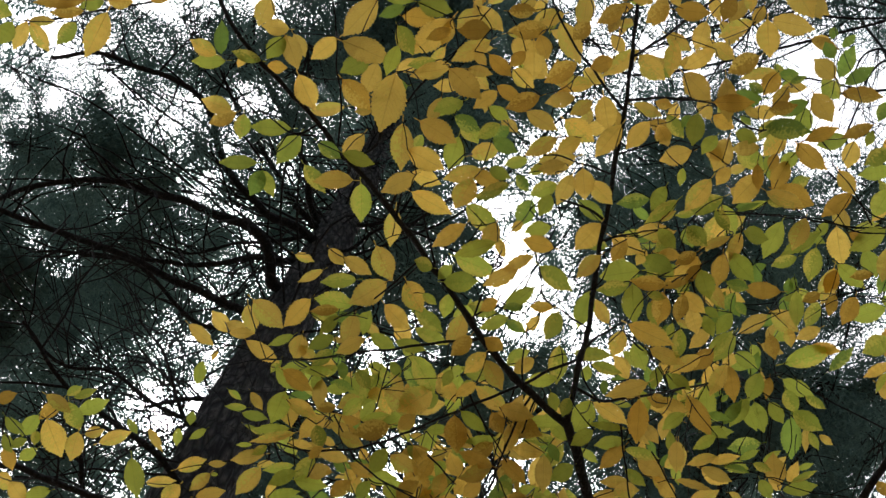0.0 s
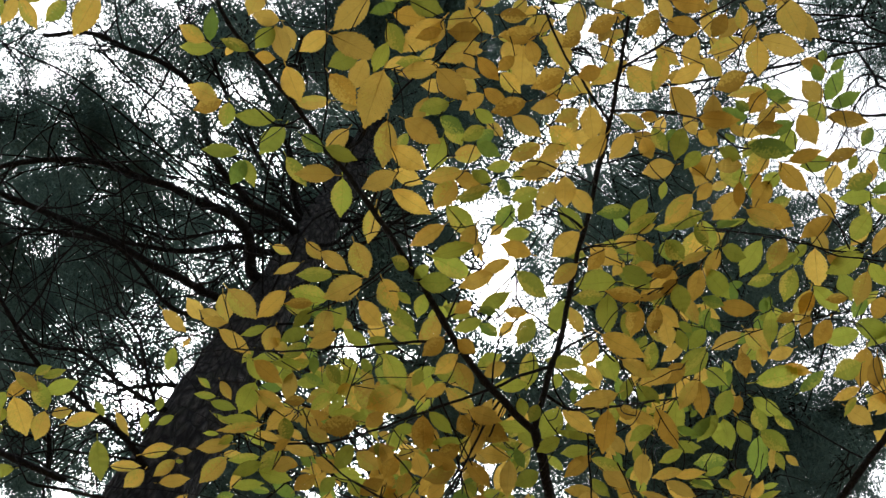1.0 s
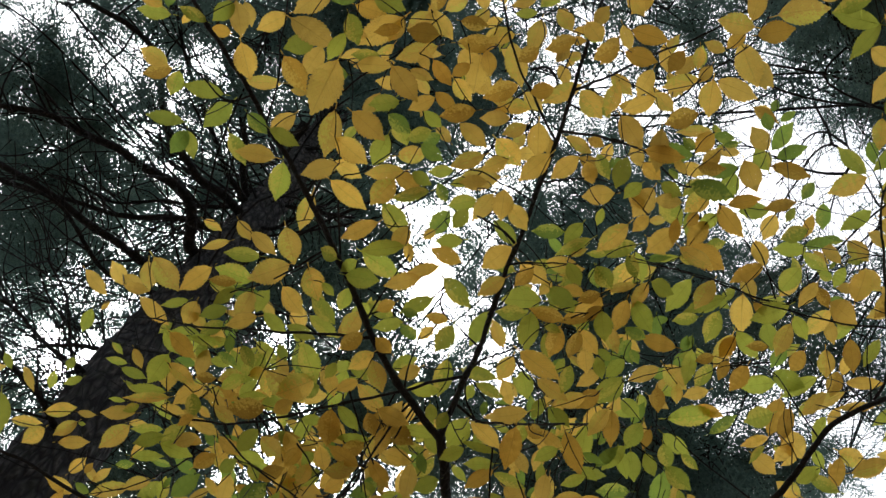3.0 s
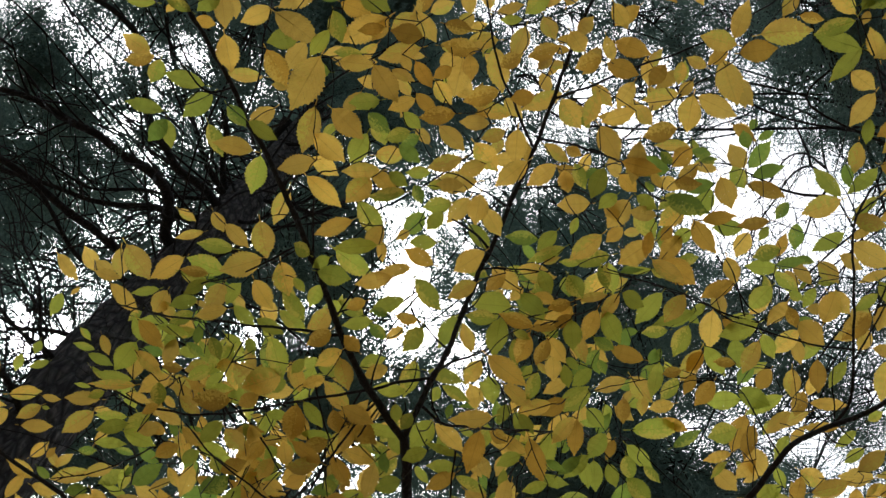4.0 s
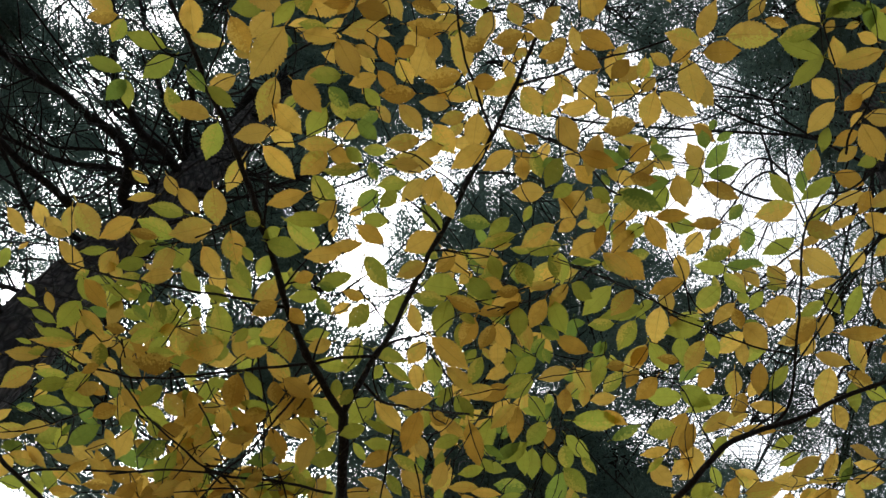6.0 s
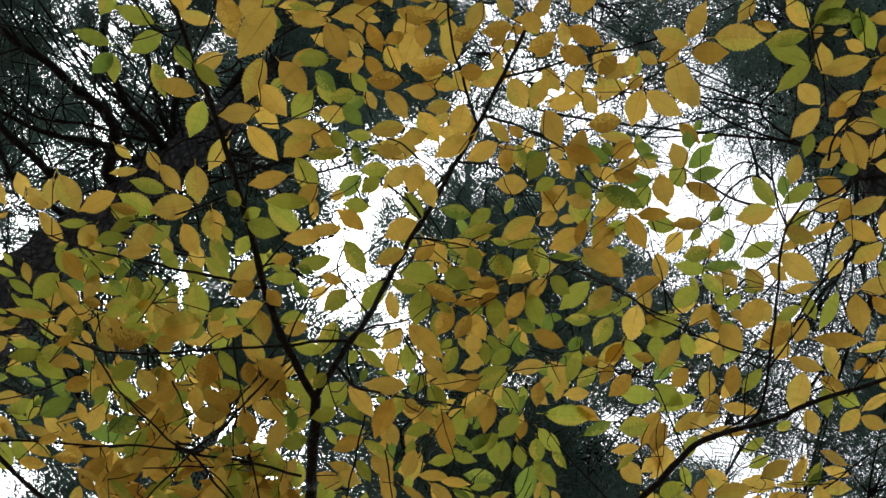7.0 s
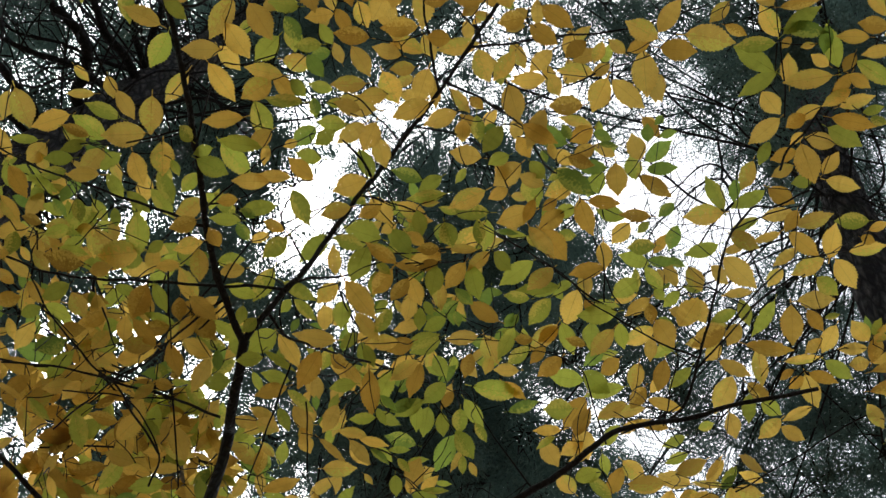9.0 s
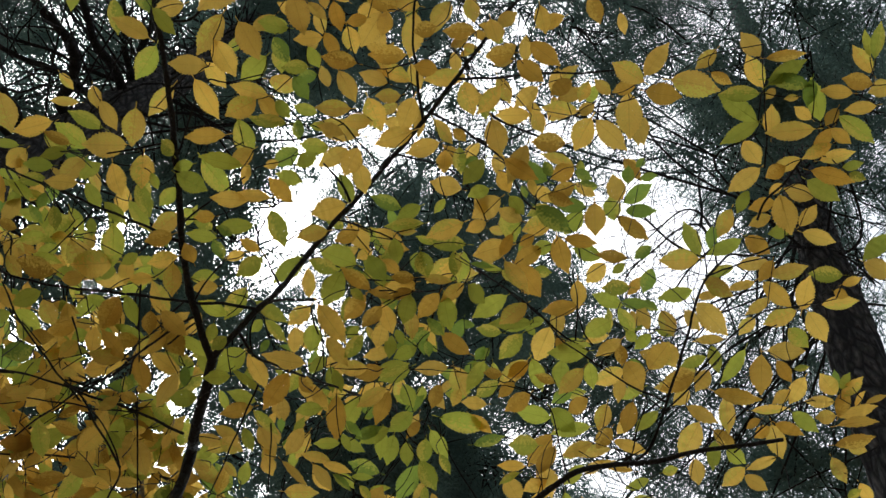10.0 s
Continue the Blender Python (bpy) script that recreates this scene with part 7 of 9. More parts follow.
spray(sapling_forked, [(313, 520, 4252, 43, -22, 40, 9, 0, 135), (389, 566, 4277, 160, 9, 66, 15, 0, 116), (367, 591, 4241, 95, -1, 37, 10, 2, 95), (422, 611, 4238, 124, 6, 84, 5, 0, 106), (426, 525, 4226, 123, 15, 48, -8, 2, 135), (465, 612, 4392, -135, 37, 56, 3, 0, 98), (519, 660, 4765, 112, -11, 50, -3, 3, 94), (471, 608, 4334, 129, -24, 47, 17, 0, 112), (479, 565, 4406, 115, -17, 74, 2, 0, 135)])
spray(sapling_forked, [(349, 628, 4136, 146, -13, 77, -8, 2, 68), (311, 739, 4251, -20, 10, 57, -16, 1, 80), (313, 772, 4273, 0, 8, 60, -3, 0, 93), (357, 727, 4264, 136, -24, 53, -25, 2, 135), (325, 775, 4213, 28, -41, 42, -18, 2, 135), (328, 832, 4339, -11, 17, 64, 22, 2, 98), (316, 689, 4163, 47, -25, 51, -11, 2, 125), (314, 667, 4127, -30, 15, 37, 6, 0, 91)])
spray(sapling_forked, [(322, 747, 4200, 9, -2, 45, 4, 0, 129), (397, 683, 4254, 168, 17, 40, 9, 2, 87), (393, 741, 4183, 148, 4, 47, 4, 1, 105), (407, 769, 4257, 134, 7, 66, 22, 0, 106), (386, 718, 4284, 73, 7, 47, 17, 3, 150), (373, 769, 4281, 26, -11, 50, -15, 1, 99), (383, 713, 4270, 42, -17, 55, 1, 2, 135), (458, 661, 4299, 149, 19, 89, 10, 2, 80)])
spray(sapling_forked, [(469, 719, 4394, 108, -1, 84, 7, 0, 107), (470, 733, 4269, 153, 11, 67, 1, 0, 60), (474, 794, 4369, 100, -16, 70, -7, 1, 113), (475, 736, 4322, -123, 28, 57, -12, 2, 100), (493, 847, 4645, -51, -5, 69, -2, 2, 99), (477, 710, 4443, 65, -18, 71, -25, 2, 135), (582, 981, 4920, -83, 38, 50, -10, 0, 107), (505, 807, 4580, -42, -12, 61, -15, 0, 110)])
spray(sapling_forked, [(321, 788, 4077, 101, -20, 60, 14, 1, 130), (341, 937, 4256, -61, 22, 31, -2, 3, 91), (350, 871, 4155, 105, -15, 35, -22, 2, 123), (386, 806, 4206, 172, -11, 61, -26, 1, 81), (349, 855, 4326, -39, 3, 76, -12, 1, 80), (398, 915, 4612, 32, -24, 55, -11, 0, 97), (356, 788, 4071, 95, 15, 65, -13, 1, 90), (359, 833, 4253, -3, 13, 39, 24, 2, 96), (414, 879, 4507, 88, 1, 63, 4, 3, 92)])
spray(sapling_forked, [(378, 920, 4321, 27, -18, 35, 1, 0, 98), (407, 906, 4368, 89, -35, 44, -6, 0, 89), (369, 827, 4211, 40, -6, 65, -8, 0, 100), (407, 775, 4218, 127, 8, 48, -1, 1, 103), (400, 884, 4283, 72, -11, 54, -18, 0, 130), (453, 939, 4328, 139, -15, 63, -14, 0, 112), (406, 783, 4216, 73, -16, 61, 24, 2, 135), (428, 899, 4292, 64, -42, 51, -8, 2, 112), (489, 971, 4557, -109, 23, 58, 28, 0, 102)])
spray(sapling_forked, [(430, 889, 4306, 32, -10, 36, 5, 2, 127), (436, 843, 4330, 54, -32, 65, 8, 0, 97), (549, 1039, 4729, -176, 5, 44, -18, 2, 90), (455, 944, 4363, -45, -6, 44, -6, 3, 106), (483, 945, 4469, -59, 36, 47, -40, 3, 93), (490, 905, 4323, 126, -12, 54, 11, 2, 117), (482, 939, 4365, -67, -11, 31, 5, 3, 92), (501, 875, 4366, 125, -29, 46, 7, 3, 115), (490, 923, 4529, 16, -23, 66, -7, 0, 100), (519, 922, 4564, 73, -21, 54, -1, 2, 100)])
spray(sapling_forked, [(296, 1022, 4148, 17, -7, 80, 11, 0, 100), (347, 1035, 4300, -62, 23, 44, 0, 0, 100), (301, 905, 4105, 23, -7, 72, -22, 0, 93), (349, 994, 4218, 51, -29, 54, 0, 2, 90), (325, 1006, 4112, 28, -10, 66, 12, 0, 97), (378, 993, 4291, 100, -39, 54, 24, 0, 99), (364, 1094, 4331, 21, 12, 62, -9, 2, 111), (361, 869, 4118, 96, -21, 60, -23, 2, 123)])
spray(sapling_forked, [(352, 977, 4167, 40, -9, 51, 12, 2, 107), (385, 1089, 4304, -43, 26, 61, 8, 0, 93), (413, 952, 4195, 146, 10, 66, 4, 0, 99), (428, 1103, 4317, -161, 25, 43, -8, 2, 108), (454, 1194, 4589, -46, -9, 45, 12, 0, 105), (463, 1057, 4541, 78, -57, 51, 9, 0, 106), (447, 961, 4266, 132, -9, 59, 13, 1, 135), (443, 1049, 4308, 89, -24, 89, -2, 2, 88)])
spray(sapling_forked, [(501, 1247, 4823, 23, -6, 72, -3, 3, 107), (457, 1107, 4402, -69, 8, 72, 5, 0, 120), (475, 994, 4271, 120, -23, 73, -7, 0, 107), (445, 1001, 4320, -49, 7, 76, -1, 2, 100), (515, 979, 4418, 127, -11, 77, 4, 2, 120), (472, 1085, 4294, -42, 7, 22, 16, 3, 135), (498, 1084, 4402, -86, 21, 57, 26, 0, 90), (588, 1200, 4948, 70, -16, 63, 9, 0, 106), (491, 1020, 4335, 80, -15, 78, -18, 1, 107)])
spray(sapling_forked, [(377, 1151, 4384, 102, -19, 54, 20, 0, 102), (366, 1269, 4389, -36, 15, 43, -30, 3, 108), (388, 1102, 4233, -161, 33, 57, 16, 0, 94), (358, 1134, 4145, -95, 29, 46, 0, 2, 94), (360, 998, 4019, 143, -7, 51, -10, 2, 133), (412, 1312, 4511, 76, -23, 53, 2, 2, 94), (355, 1070, 4065, 97, -52, 68, -3, 0, 106)])
spray(sapling_forked, [(359, 1215, 4259, -29, 17, 62, -8, 0, 101), (399, 1196, 4356, 85, -20, 66, -13, 0, 105), (439, 1228, 4563, -41, 30, 59, -9, 2, 94), (386, 1027, 4187, 57, -26, 94, -13, 1, 92), (438, 1118, 4101, 170, -15, 64, -1, 0, 84), (434, 1074, 4095, 155, -19, 53, 2, 2, 93), (451, 1156, 4377, -1, -4, 44, 15, 3, 80)])
spray(sapling_forked, [(436, 1225, 4279, 20, -24, 62, -18, 0, 110), (420, 1179, 4184, 13, -30, 69, -14, 0, 82), (503, 1321, 4699, -11, -21, 74, -6, 2, 92), (435, 1083, 4229, 13, -15, 48, 11, 3, 85), (440, 1101, 4207, 33, -20, 40, -11, 2, 90), (430, 1154, 4153, -7, 11, 66, -13, 0, 70), (476, 1128, 4279, -54, 5, 63, -14, 3, 90)])
spray(sapling_forked, [(310, 1111, 3963, 36, -19, 41, -5, 0, 135), (346, 1124, 4005, 6, -25, 71, 24, 0, 72), (410, 1300, 4261, -19, 21, 76, -39, 0, 107), (498, 1448, 4417, -72, 28, 66, 11, 2, 93)])
spray(sapling_forked, [(474, 1588, 4414, 4, -23, 40, 2, 3, 95)])
spray(sapling_forked, [(473, 124, 4373, 45, 1, 47, 4, 0, 96)])
spray(sapling_forked, [(611, 380, 4988, -95, 25, 60, -11, 2, 92), (550, 271, 4392, -169, 2, 45, 4, 0, 115), (571, 205, 4268, 179, 3, 72, 8, 0, 111), (583, 228, 4405, 127, 3, 50, -17, 1, 130), (582, 206, 4377, -83, 19, 85, -7, 0, 96), (596, 258, 4511, 55, 6, 106, 12, 0, 103)])
spray(sapling_forked, [(527, 342, 4476, 154, -1, 77, 4, 0, 93), (502, 292, 4401, 125, 26, 64, 11, 0, 102), (529, 400, 4392, 151, -4, 71, -9, 1, 127), (490, 265, 4333, 81, 3, 47, -9, 0, 108), (543, 309, 4463, 110, 16, 47, 7, 0, 119), (561, 343, 4515, 88, -24, 82, -7, 0, 135), (585, 355, 4611, 11, 1, 98, -31, 0, 107)])
spray(sapling_forked, [(546, 491, 4432, 173, 12, 85, 12, 3, 98), (512, 535, 4486, 42, -13, 30, 16, 3, 135), (537, 531, 4421, -136, -9, 43, -18, 0, 98), (545, 479, 4426, -147, 16, 36, 2, 3, 135), (583, 443, 4488, 164, 19, 77, -10, 0, 75), (540, 528, 4512, 13, -3, 52, 6, 0, 121), (613, 569, 4629, 126, 4, 59, -22, 2, 135), (581, 442, 4466, 122, -7, 56, 5, 1, 135), (643, 478, 4831, 56, -7, 42, 17, 2, 108)])
spray(sapling_forked, [(603, 473, 4470, 122, -11, 56, -1, 1, 135), (555, 513, 4419, -7, 16, 64, -35, 1, 108), (608, 473, 4606, -13, -25, 46, 5, 3, 129), (543, 541, 4395, 8, 13, 103, 3, 3, 96), (755, 545, 5048, 147, -4, 66, -12, 2, 108), (672, 523, 4589, 151, 12, 74, -10, 3, 96), (724, 535, 4848, 178, 14, 59, 35, 0, 100), (619, 478, 4542, -23, 1, 39, -14, 3, 83), (677, 543, 4642, 93, -5, 68, -5, 2, 135)])
spray(sapling_forked, [(548, 726, 4809, -23, -14, 44, -6, 0, 107), (538, 741, 4717, 28, -37, 63, -8, 0, 108), (549, 592, 4440, 179, -15, 64, 4, 0, 98), (496, 563, 4451, 16, -32, 53, 5, 2, 135), (555, 650, 4454, 131, 3, 84, 37, 0, 135), (514, 604, 4513, 39, -29, 75, -29, 2, 135), (542, 622, 4430, 86, -8, 58, 10, 1, 93)])
spray(sapling_forked, [(650, 748, 4811, -102, 10, 68, -5, 2, 97), (591, 612, 4482, 109, 1, 40, 10, 1, 135), (615, 575, 4522, 133, -12, 69, 2, 0, 130), (642, 654, 4610, 121, -21, 74, 7, 1, 114), (543, 660, 4339, 22, -8, 82, 36, 0, 130), (657, 634, 4600, 125, 17, 54, 9, 2, 135), (609, 710, 4580, 19, -16, 90, -19, 1, 121), (667, 730, 4688, -31, -15, 46, -2, 2, 135)])
spray(sapling_forked, [(503, 743, 4345, 110, -8, 63, -5, 0, 98), (479, 787, 4344, 46, -33, 77, 15, 2, 126), (579, 824, 4871, -9, -9, 48, 9, 3, 93), (490, 702, 4344, -18, 6, 52, 16, 3, 56), (527, 775, 4468, 10, -39, 60, 15, 2, 135), (579, 718, 4496, 153, 22, 55, -6, 2, 68)])
spray(sapling_forked, [(638, 930, 4755, 153, 19, 47, 25, 3, 91), (633, 780, 4584, 125, -35, 102, 18, 2, 86), (560, 692, 4401, 21, -8, 34, -32, 2, 92), (664, 855, 4559, 153, 15, 61, 6, 2, 100), (660, 748, 4491, 122, -39, 85, 36, 0, 111), (700, 786, 4516, 142, 10, 101, -3, 2, 70), (717, 815, 4605, 141, 0, 75, -10, 2, 98)])
spray(sapling_forked, [(506, 926, 4471, 54, 10, 50, 2, 3, 100), (624, 1086, 4916, -155, 0, 52, -3, 2, 102), (474, 843, 4327, 12, -9, 47, 16, 3, 106), (495, 870, 4417, 18, -3, 45, 3, 2, 128), (513, 913, 4421, 50, -16, 35, 15, 3, 135), (594, 961, 4485, 143, -1, 75, -4, 0, 95), (583, 886, 4612, 83, -15, 60, -1, 3, 100), (606, 892, 4420, -179, 14, 81, -5, 1, 92), (723, 1134, 4988, 159, 9, 58, 3, 3, 107)])
spray(sapling_forked, [(680, 1167, 4898, -68, 12, 50, 4, 0, 103), (685, 1153, 4868, -40, -10, 68, -13, 2, 104), (615, 978, 4562, 36, -11, 75, -2, 0, 125), (684, 1048, 4731, -92, 18, 54, -9, 3, 103), (637, 924, 4506, -85, 21, 37, -21, 3, 111), (649, 1007, 4534, 80, -10, 43, 0, 0, 135), (650, 885, 4516, 91, 5, 38, -1, 3, 102), (668, 995, 4691, -21, -9, 47, 2, 2, 101), (657, 914, 4512, 87, -10, 83, -17, 2, 98), (769, 1059, 4999, 46, -41, 57, -9, 2, 90)])
spray(sapling_forked, [(614, 1168, 4734, -178, -14, 54, -8, 2, 108), (533, 1058, 4516, 31, -23, 58, 12, 2, 135), (571, 1064, 4413, 114, -20, 67, 22, 2, 132), (586, 1143, 4597, -73, 6, 59, 7, 3, 103), (588, 1075, 4620, 59, -6, 42, -10, 2, 108)])
spray(sapling_forked, [(644, 1197, 4783, 79, -22, 59, -33, 0, 93), (608, 1104, 4494, 94, 6, 54, 14, 1, 96), (619, 1094, 4675, 18, -20, 56, -29, 0, 108), (590, 988, 4440, 77, -19, 56, -11, 1, 129), (623, 1098, 4406, 63, -22, 57, -15, 2, 135), (651, 1139, 4572, 23, -26, 79, -22, 2, 98)])
spray(sapling_forked, [(457, 1153, 4134, 9, -12, 50, 19, 3, 93), (478, 1205, 4258, 22, 22, 67, 8, 2, 97), (530, 1078, 4303, 122, -8, 72, 2, 2, 103), (586, 1228, 4423, 165, 9, 75, 16, 3, 108), (520, 1225, 4325, -32, -6, 49, -6, 2, 77), (523, 1098, 4329, 63, -23, 65, -6, 2, 100), (565, 1136, 4430, 72, -22, 69, -1, 2, 119), (530, 1191, 4231, 9, -31, 40, 1, 2, 100), (698, 1435, 4792, 151, 7, 54, 0, 3, 92)])
spray(sapling_forked, [(563, 1215, 4294, -35, 1, 45, 0, 2, 82), (586, 1246, 4246, -101, 5, 70, -33, 0, 135), (590, 1123, 4397, 57, -21, 54, 19, 2, 115), (650, 1414, 4655, -54, -3, 67, -6, 0, 109), (649, 1175, 4448, 93, -31, 93, 13, 3, 109), (622, 1270, 4305, -72, 4, 54, 6, 0, 100), (648, 1261, 4361, -23, -3, 38, -8, 2, 84), (688, 1200, 4464, 100, -35, 65, -13, 0, 70), (632, 1135, 4372, 26, -25, 73, -6, 2, 107)])
spray(sapling_forked, [(487, 1258, 4240, 20, -10, 30, -11, 0, 98), (529, 1319, 4214, 148, -17, 58, -15, 2, 97), (595, 1470, 4490, -150, 52, 51, -22, 2, 106), (610, 1455, 4458, -149, 12, 60, -3, 0, 90), (581, 1447, 4487, 2, -10, 45, -9, 0, 102)])
spray(sapling_forked, [(527, 1179, 4133, 59, -18, 45, 13, 2, 135), (616, 1312, 4362, -111, 48, 53, -17, 0, 109), (648, 1374, 4263, -166, 20, 36, 26, 0, 98), (592, 1250, 4231, -19, -18, 72, 7, 2, 122), (598, 1209, 4183, -18, 15, 60, 12, 2, 69), (682, 1371, 4409, 88, -4, 62, 2, 0, 97)])
spray(sapling_forked, [(549, 1453, 4337, -123, 33, 52, 13, 2, 98), (548, 1510, 4292, -73, 43, 60, -14, 2, 105), (589, 1435, 4256, -98, 57, 46, -2, 0, 97), (564, 1414, 4153, 53, -39, 56, 12, 2, 98), (594, 1494, 4346, 4, 0, 54, -4, 2, 95), (706, 1569, 4491, -138, 34, 60, 31, 2, 89), (613, 1401, 4237, 62, -28, 61, -23, 2, 105)])
spray(sapling_forked, [(608, 233, 4427, -25, -18, 76, -2, 1, 116)])
spray(sapling_forked, [(638, 299, 4569, 35, 2, 75, -1, 0, 99), (688, 306, 4721, 61, 23, 82, -13, 0, 106), (789, 462, 5131, 10, 9, 52, 16, 0, 105), (773, 455, 5080, 20, 0, 75, -3, 1, 92), (720, 435, 4596, -121, 9, 41, -20, 3, 135), (742, 380, 4701, 104, -11, 29, -1, 3, 134)])
spray(sapling_forked, [(663, 603, 4562, -28, -18, 75, -2, 1, 92), (681, 505, 4594, 57, -21, 74, 1, 0, 126), (735, 483, 4633, -138, 7, 63, -6, 0, 135), (761, 536, 4695, -130, 35, 63, 4, 2, 126)])
spray(sapling_forked, [(653, 615, 4608, 41, -15, 89, -40, 1, 135), (775, 612, 4646, 163, 12, 70, 13, 2, 104)])
spray(sapling_forked, [(703, 831, 4559, 103, -19, 78, 8, 2, 108), (755, 896, 4911, 21, -32, 55, -12, 2, 90), (741, 796, 4630, 130, -14, 41, 2, 2, 122), (782, 722, 4602, 131, 20, 91, 4, 1, 91), (774, 820, 4692, 85, -32, 94, 1, 0, 124)])
spray(sapling_forked, [(725, 1014, 4556, 148, 10, 60, -10, 0, 123), (698, 908, 4469, 147, 13, 44, 0, 1, 134), (724, 965, 4594, 109, -3, 67, -11, 2, 112), (753, 885, 4587, 108, -13, 88, -18, 0, 115), (741, 926, 4522, 108, -16, 50, -3, 1, 122), (754, 885, 4571, 116, -14, 59, 3, 1, 123)])
spray(sapling_forked, [(649, 1100, 4559, -20, -4, 114, -9, 2, 94), (675, 1130, 4448, 29, -15, 51, 4, 2, 95), (707, 1059, 4569, 5, -19, 66, -13, 1, 89), (753, 1121, 4571, -48, 0, 76, 10, 3, 96)])
spray(sapling_forked, [(682, 1198, 4417, 62, -30, 43, -6, 2, 101), (698, 1196, 4396, 34, -15, 36, -19, 0, 107)])
spray(sapling_forked, [(753, 1432, 4395, 158, 5, 57, 23, 0, 103), (769, 1426, 4364, -162, -2, 45, 25, 0, 98)])
spray(sapling_forked, [(732, 1672, 4566, 22, -12, 69, 13, 2, 89), (762, 1435, 4358, 99, 11, 56, 7, 3, 102)])

# leaves of the low sapling: place in mm, heading, rise, length in mm, bank, hue, width in percent
spray(sapling_low, [(-870, 265, 4045, 27, -1, 50, 9, 2, 135)])
spray(sapling_low, [(-811, 293, 4004, 121, -18, 47, -32, 2, 135), (-840, 311, 4171, 118, -12, 60, 19, 0, 108), (-807, 302, 4082, 62, 4, 62, -18, 0, 98), (-813, 302, 4089, 3, 22, 48, -4, 0, 84), (-707, 265, 4093, -180, -21, 91, 28, 1, 61), (-733, 306, 4113, 135, 9, 60, 1, 2, 109), (-711, 284, 4091, 177, -8, 61, 1, 1, 87)])
spray(sapling_low, [(-871, 955, 3924, -14, 29, 41, 17, 1, 135), (-807, 972, 4010, 43, 7, 58, -5, 0, 106)])
spray(sapling_low, [(-884, 1040, 3986, 60, -28, 41, 13, 2, 132), (-888, 1071, 3999, 69, -17, 48, -10, 1, 132), (-869, 996, 3958, 56, 9, 52, 8, 2, 110), (-860, 1052, 3953, -16, 30, 31, 8, 2, 131), (-821, 1068, 3981, 147, 0, 46, 2, 2, 99), (-833, 1025, 4039, 128, -34, 50, 0, 2, 133), (-818, 1030, 3978, 98, -26, 28, 1, 2, 135), (-791, 1001, 4055, 143, -30, 56, 5, 1, 109), (-811, 1021, 4012, 61, -26, 79, -28, 0, 131), (-779, 1002, 4048, 72, -7, 60, 12, 2, 135)])
spray(sapling_low, [(-890, 1105, 3954, 34, -33, 45, -12, 0, 135), (-853, 1101, 3913, 56, -7, 47, -31, 0, 135), (-789, 1134, 3946, 179, -33, 54, 13, 2, 103)])
spray(sapling_low, [(-687, 272, 4142, 168, -14, 48, 9, 2, 116), (-676, 287, 4114, 117, -11, 91, -7, 0, 107), (-700, 278, 4203, 4, 11, 48, -9, 1, 119)])
spray(sapling_low, [(-777, 984, 4034, -25, 25, 33, 14, 2, 135), (-773, 1001, 4062, -18, 15, 46, -12, 2, 84)])
spray(sapling_low, [(-747, 1038, 3994, 105, -20, 57, 9, 0, 126), (-781, 1047, 4099, -23, 0, 71, -2, 2, 89), (-760, 1079, 4072, -8, 18, 39, 13, 0, 135), (-737, 1099, 4079, -16, 15, 66, -14, 0, 90), (-669, 1035, 4048, 60, -6, 34, -2, 2, 101)])
spray(sapling_low, [(-664, 1106, 4036, 78, -25, 78, -3, 2, 112)])
spray(sapling_low, [(-632, 275, 4232, 5, -6, 41, -5, 1, 93)])
spray(sapling_low, [(-598, 926, 4280, 35, -19, 69, 4, 0, 90)])
spray(sapling_low, [(-551, 967, 4182, 103, -16, 50, 4, 2, 102), (-526, 957, 4215, 125, -25, 25, -14, 1, 94)])
spray(sapling_low, [(-642, 1070, 4086, 53, -23, 53, 16, 0, 87), (-592, 1085, 4128, 97, -15, 37, -15, 2, 112), (-588, 1094, 4238, 99, -13, 31, -15, 2, 119), (-583, 1138, 4050, -5, 36, 65, -9, 0, 98), (-539, 1090, 4134, 153, -23, 39, -11, 2, 103), (-527, 1133, 4066, 0, 2, 36, 12, 0, 97)])
spray(sapling_low, [(-640, 1158, 4034, 15, 36, 66, -14, 0, 75), (-561, 1136, 3982, 139, -25, 49, 1, 0, 125), (-504, 1112, 3982, 145, -28, 50, 13, 0, 106), (-567, 1432, 4325, -162, 4, 71, -5, 1, 104), (-531, 1150, 3958, -8, 10, 58, -1, 0, 90), (-517, 1142, 4040, 4, 10, 15, 3, 2, 135), (-556, 1324, 4195, -48, 32, 47, 0, 0, 120)])
spray(sapling_low, [(-612, 1475, 4288, -64, 26, 65, 40, 0, 110), (-604, 1597, 4325, -89, 17, 77, 14, 0, 94), (-583, 1607, 4426, -129, 24, 82, 9, 0, 100)])
spray(sapling_low, [(-524, 959, 4326, -129, 7, 56, 5, 0, 135), (-526, 929, 4300, 17, -20, 56, -8, 0, 113), (-494, 902, 4159, 6, 11, 51, 4, 0, 108)])
spray(sapling_low, [(-483, 984, 4075, 40, -4, 32, -8, 2, 94), (-433, 970, 4028, 57, -11, 41, -4, 0, 105), (-368, 967, 4027, 115, -26, 65, 7, 2, 125)])
spray(sapling_low, [(-454, 1036, 4111, -174, -8, 44, 6, 2, 79), (-429, 1067, 4008, -179, -5, 31, -1, 2, 76), (-403, 1076, 3985, -179, -28, 66, -13, 0, 111), (-501, 1156, 4316, 30, -1, 50, 28, 2, 94), (-464, 1040, 4095, 26, 24, 58, -4, 2, 85), (-395, 1049, 3964, 150, -13, 32, 10, 2, 117)])
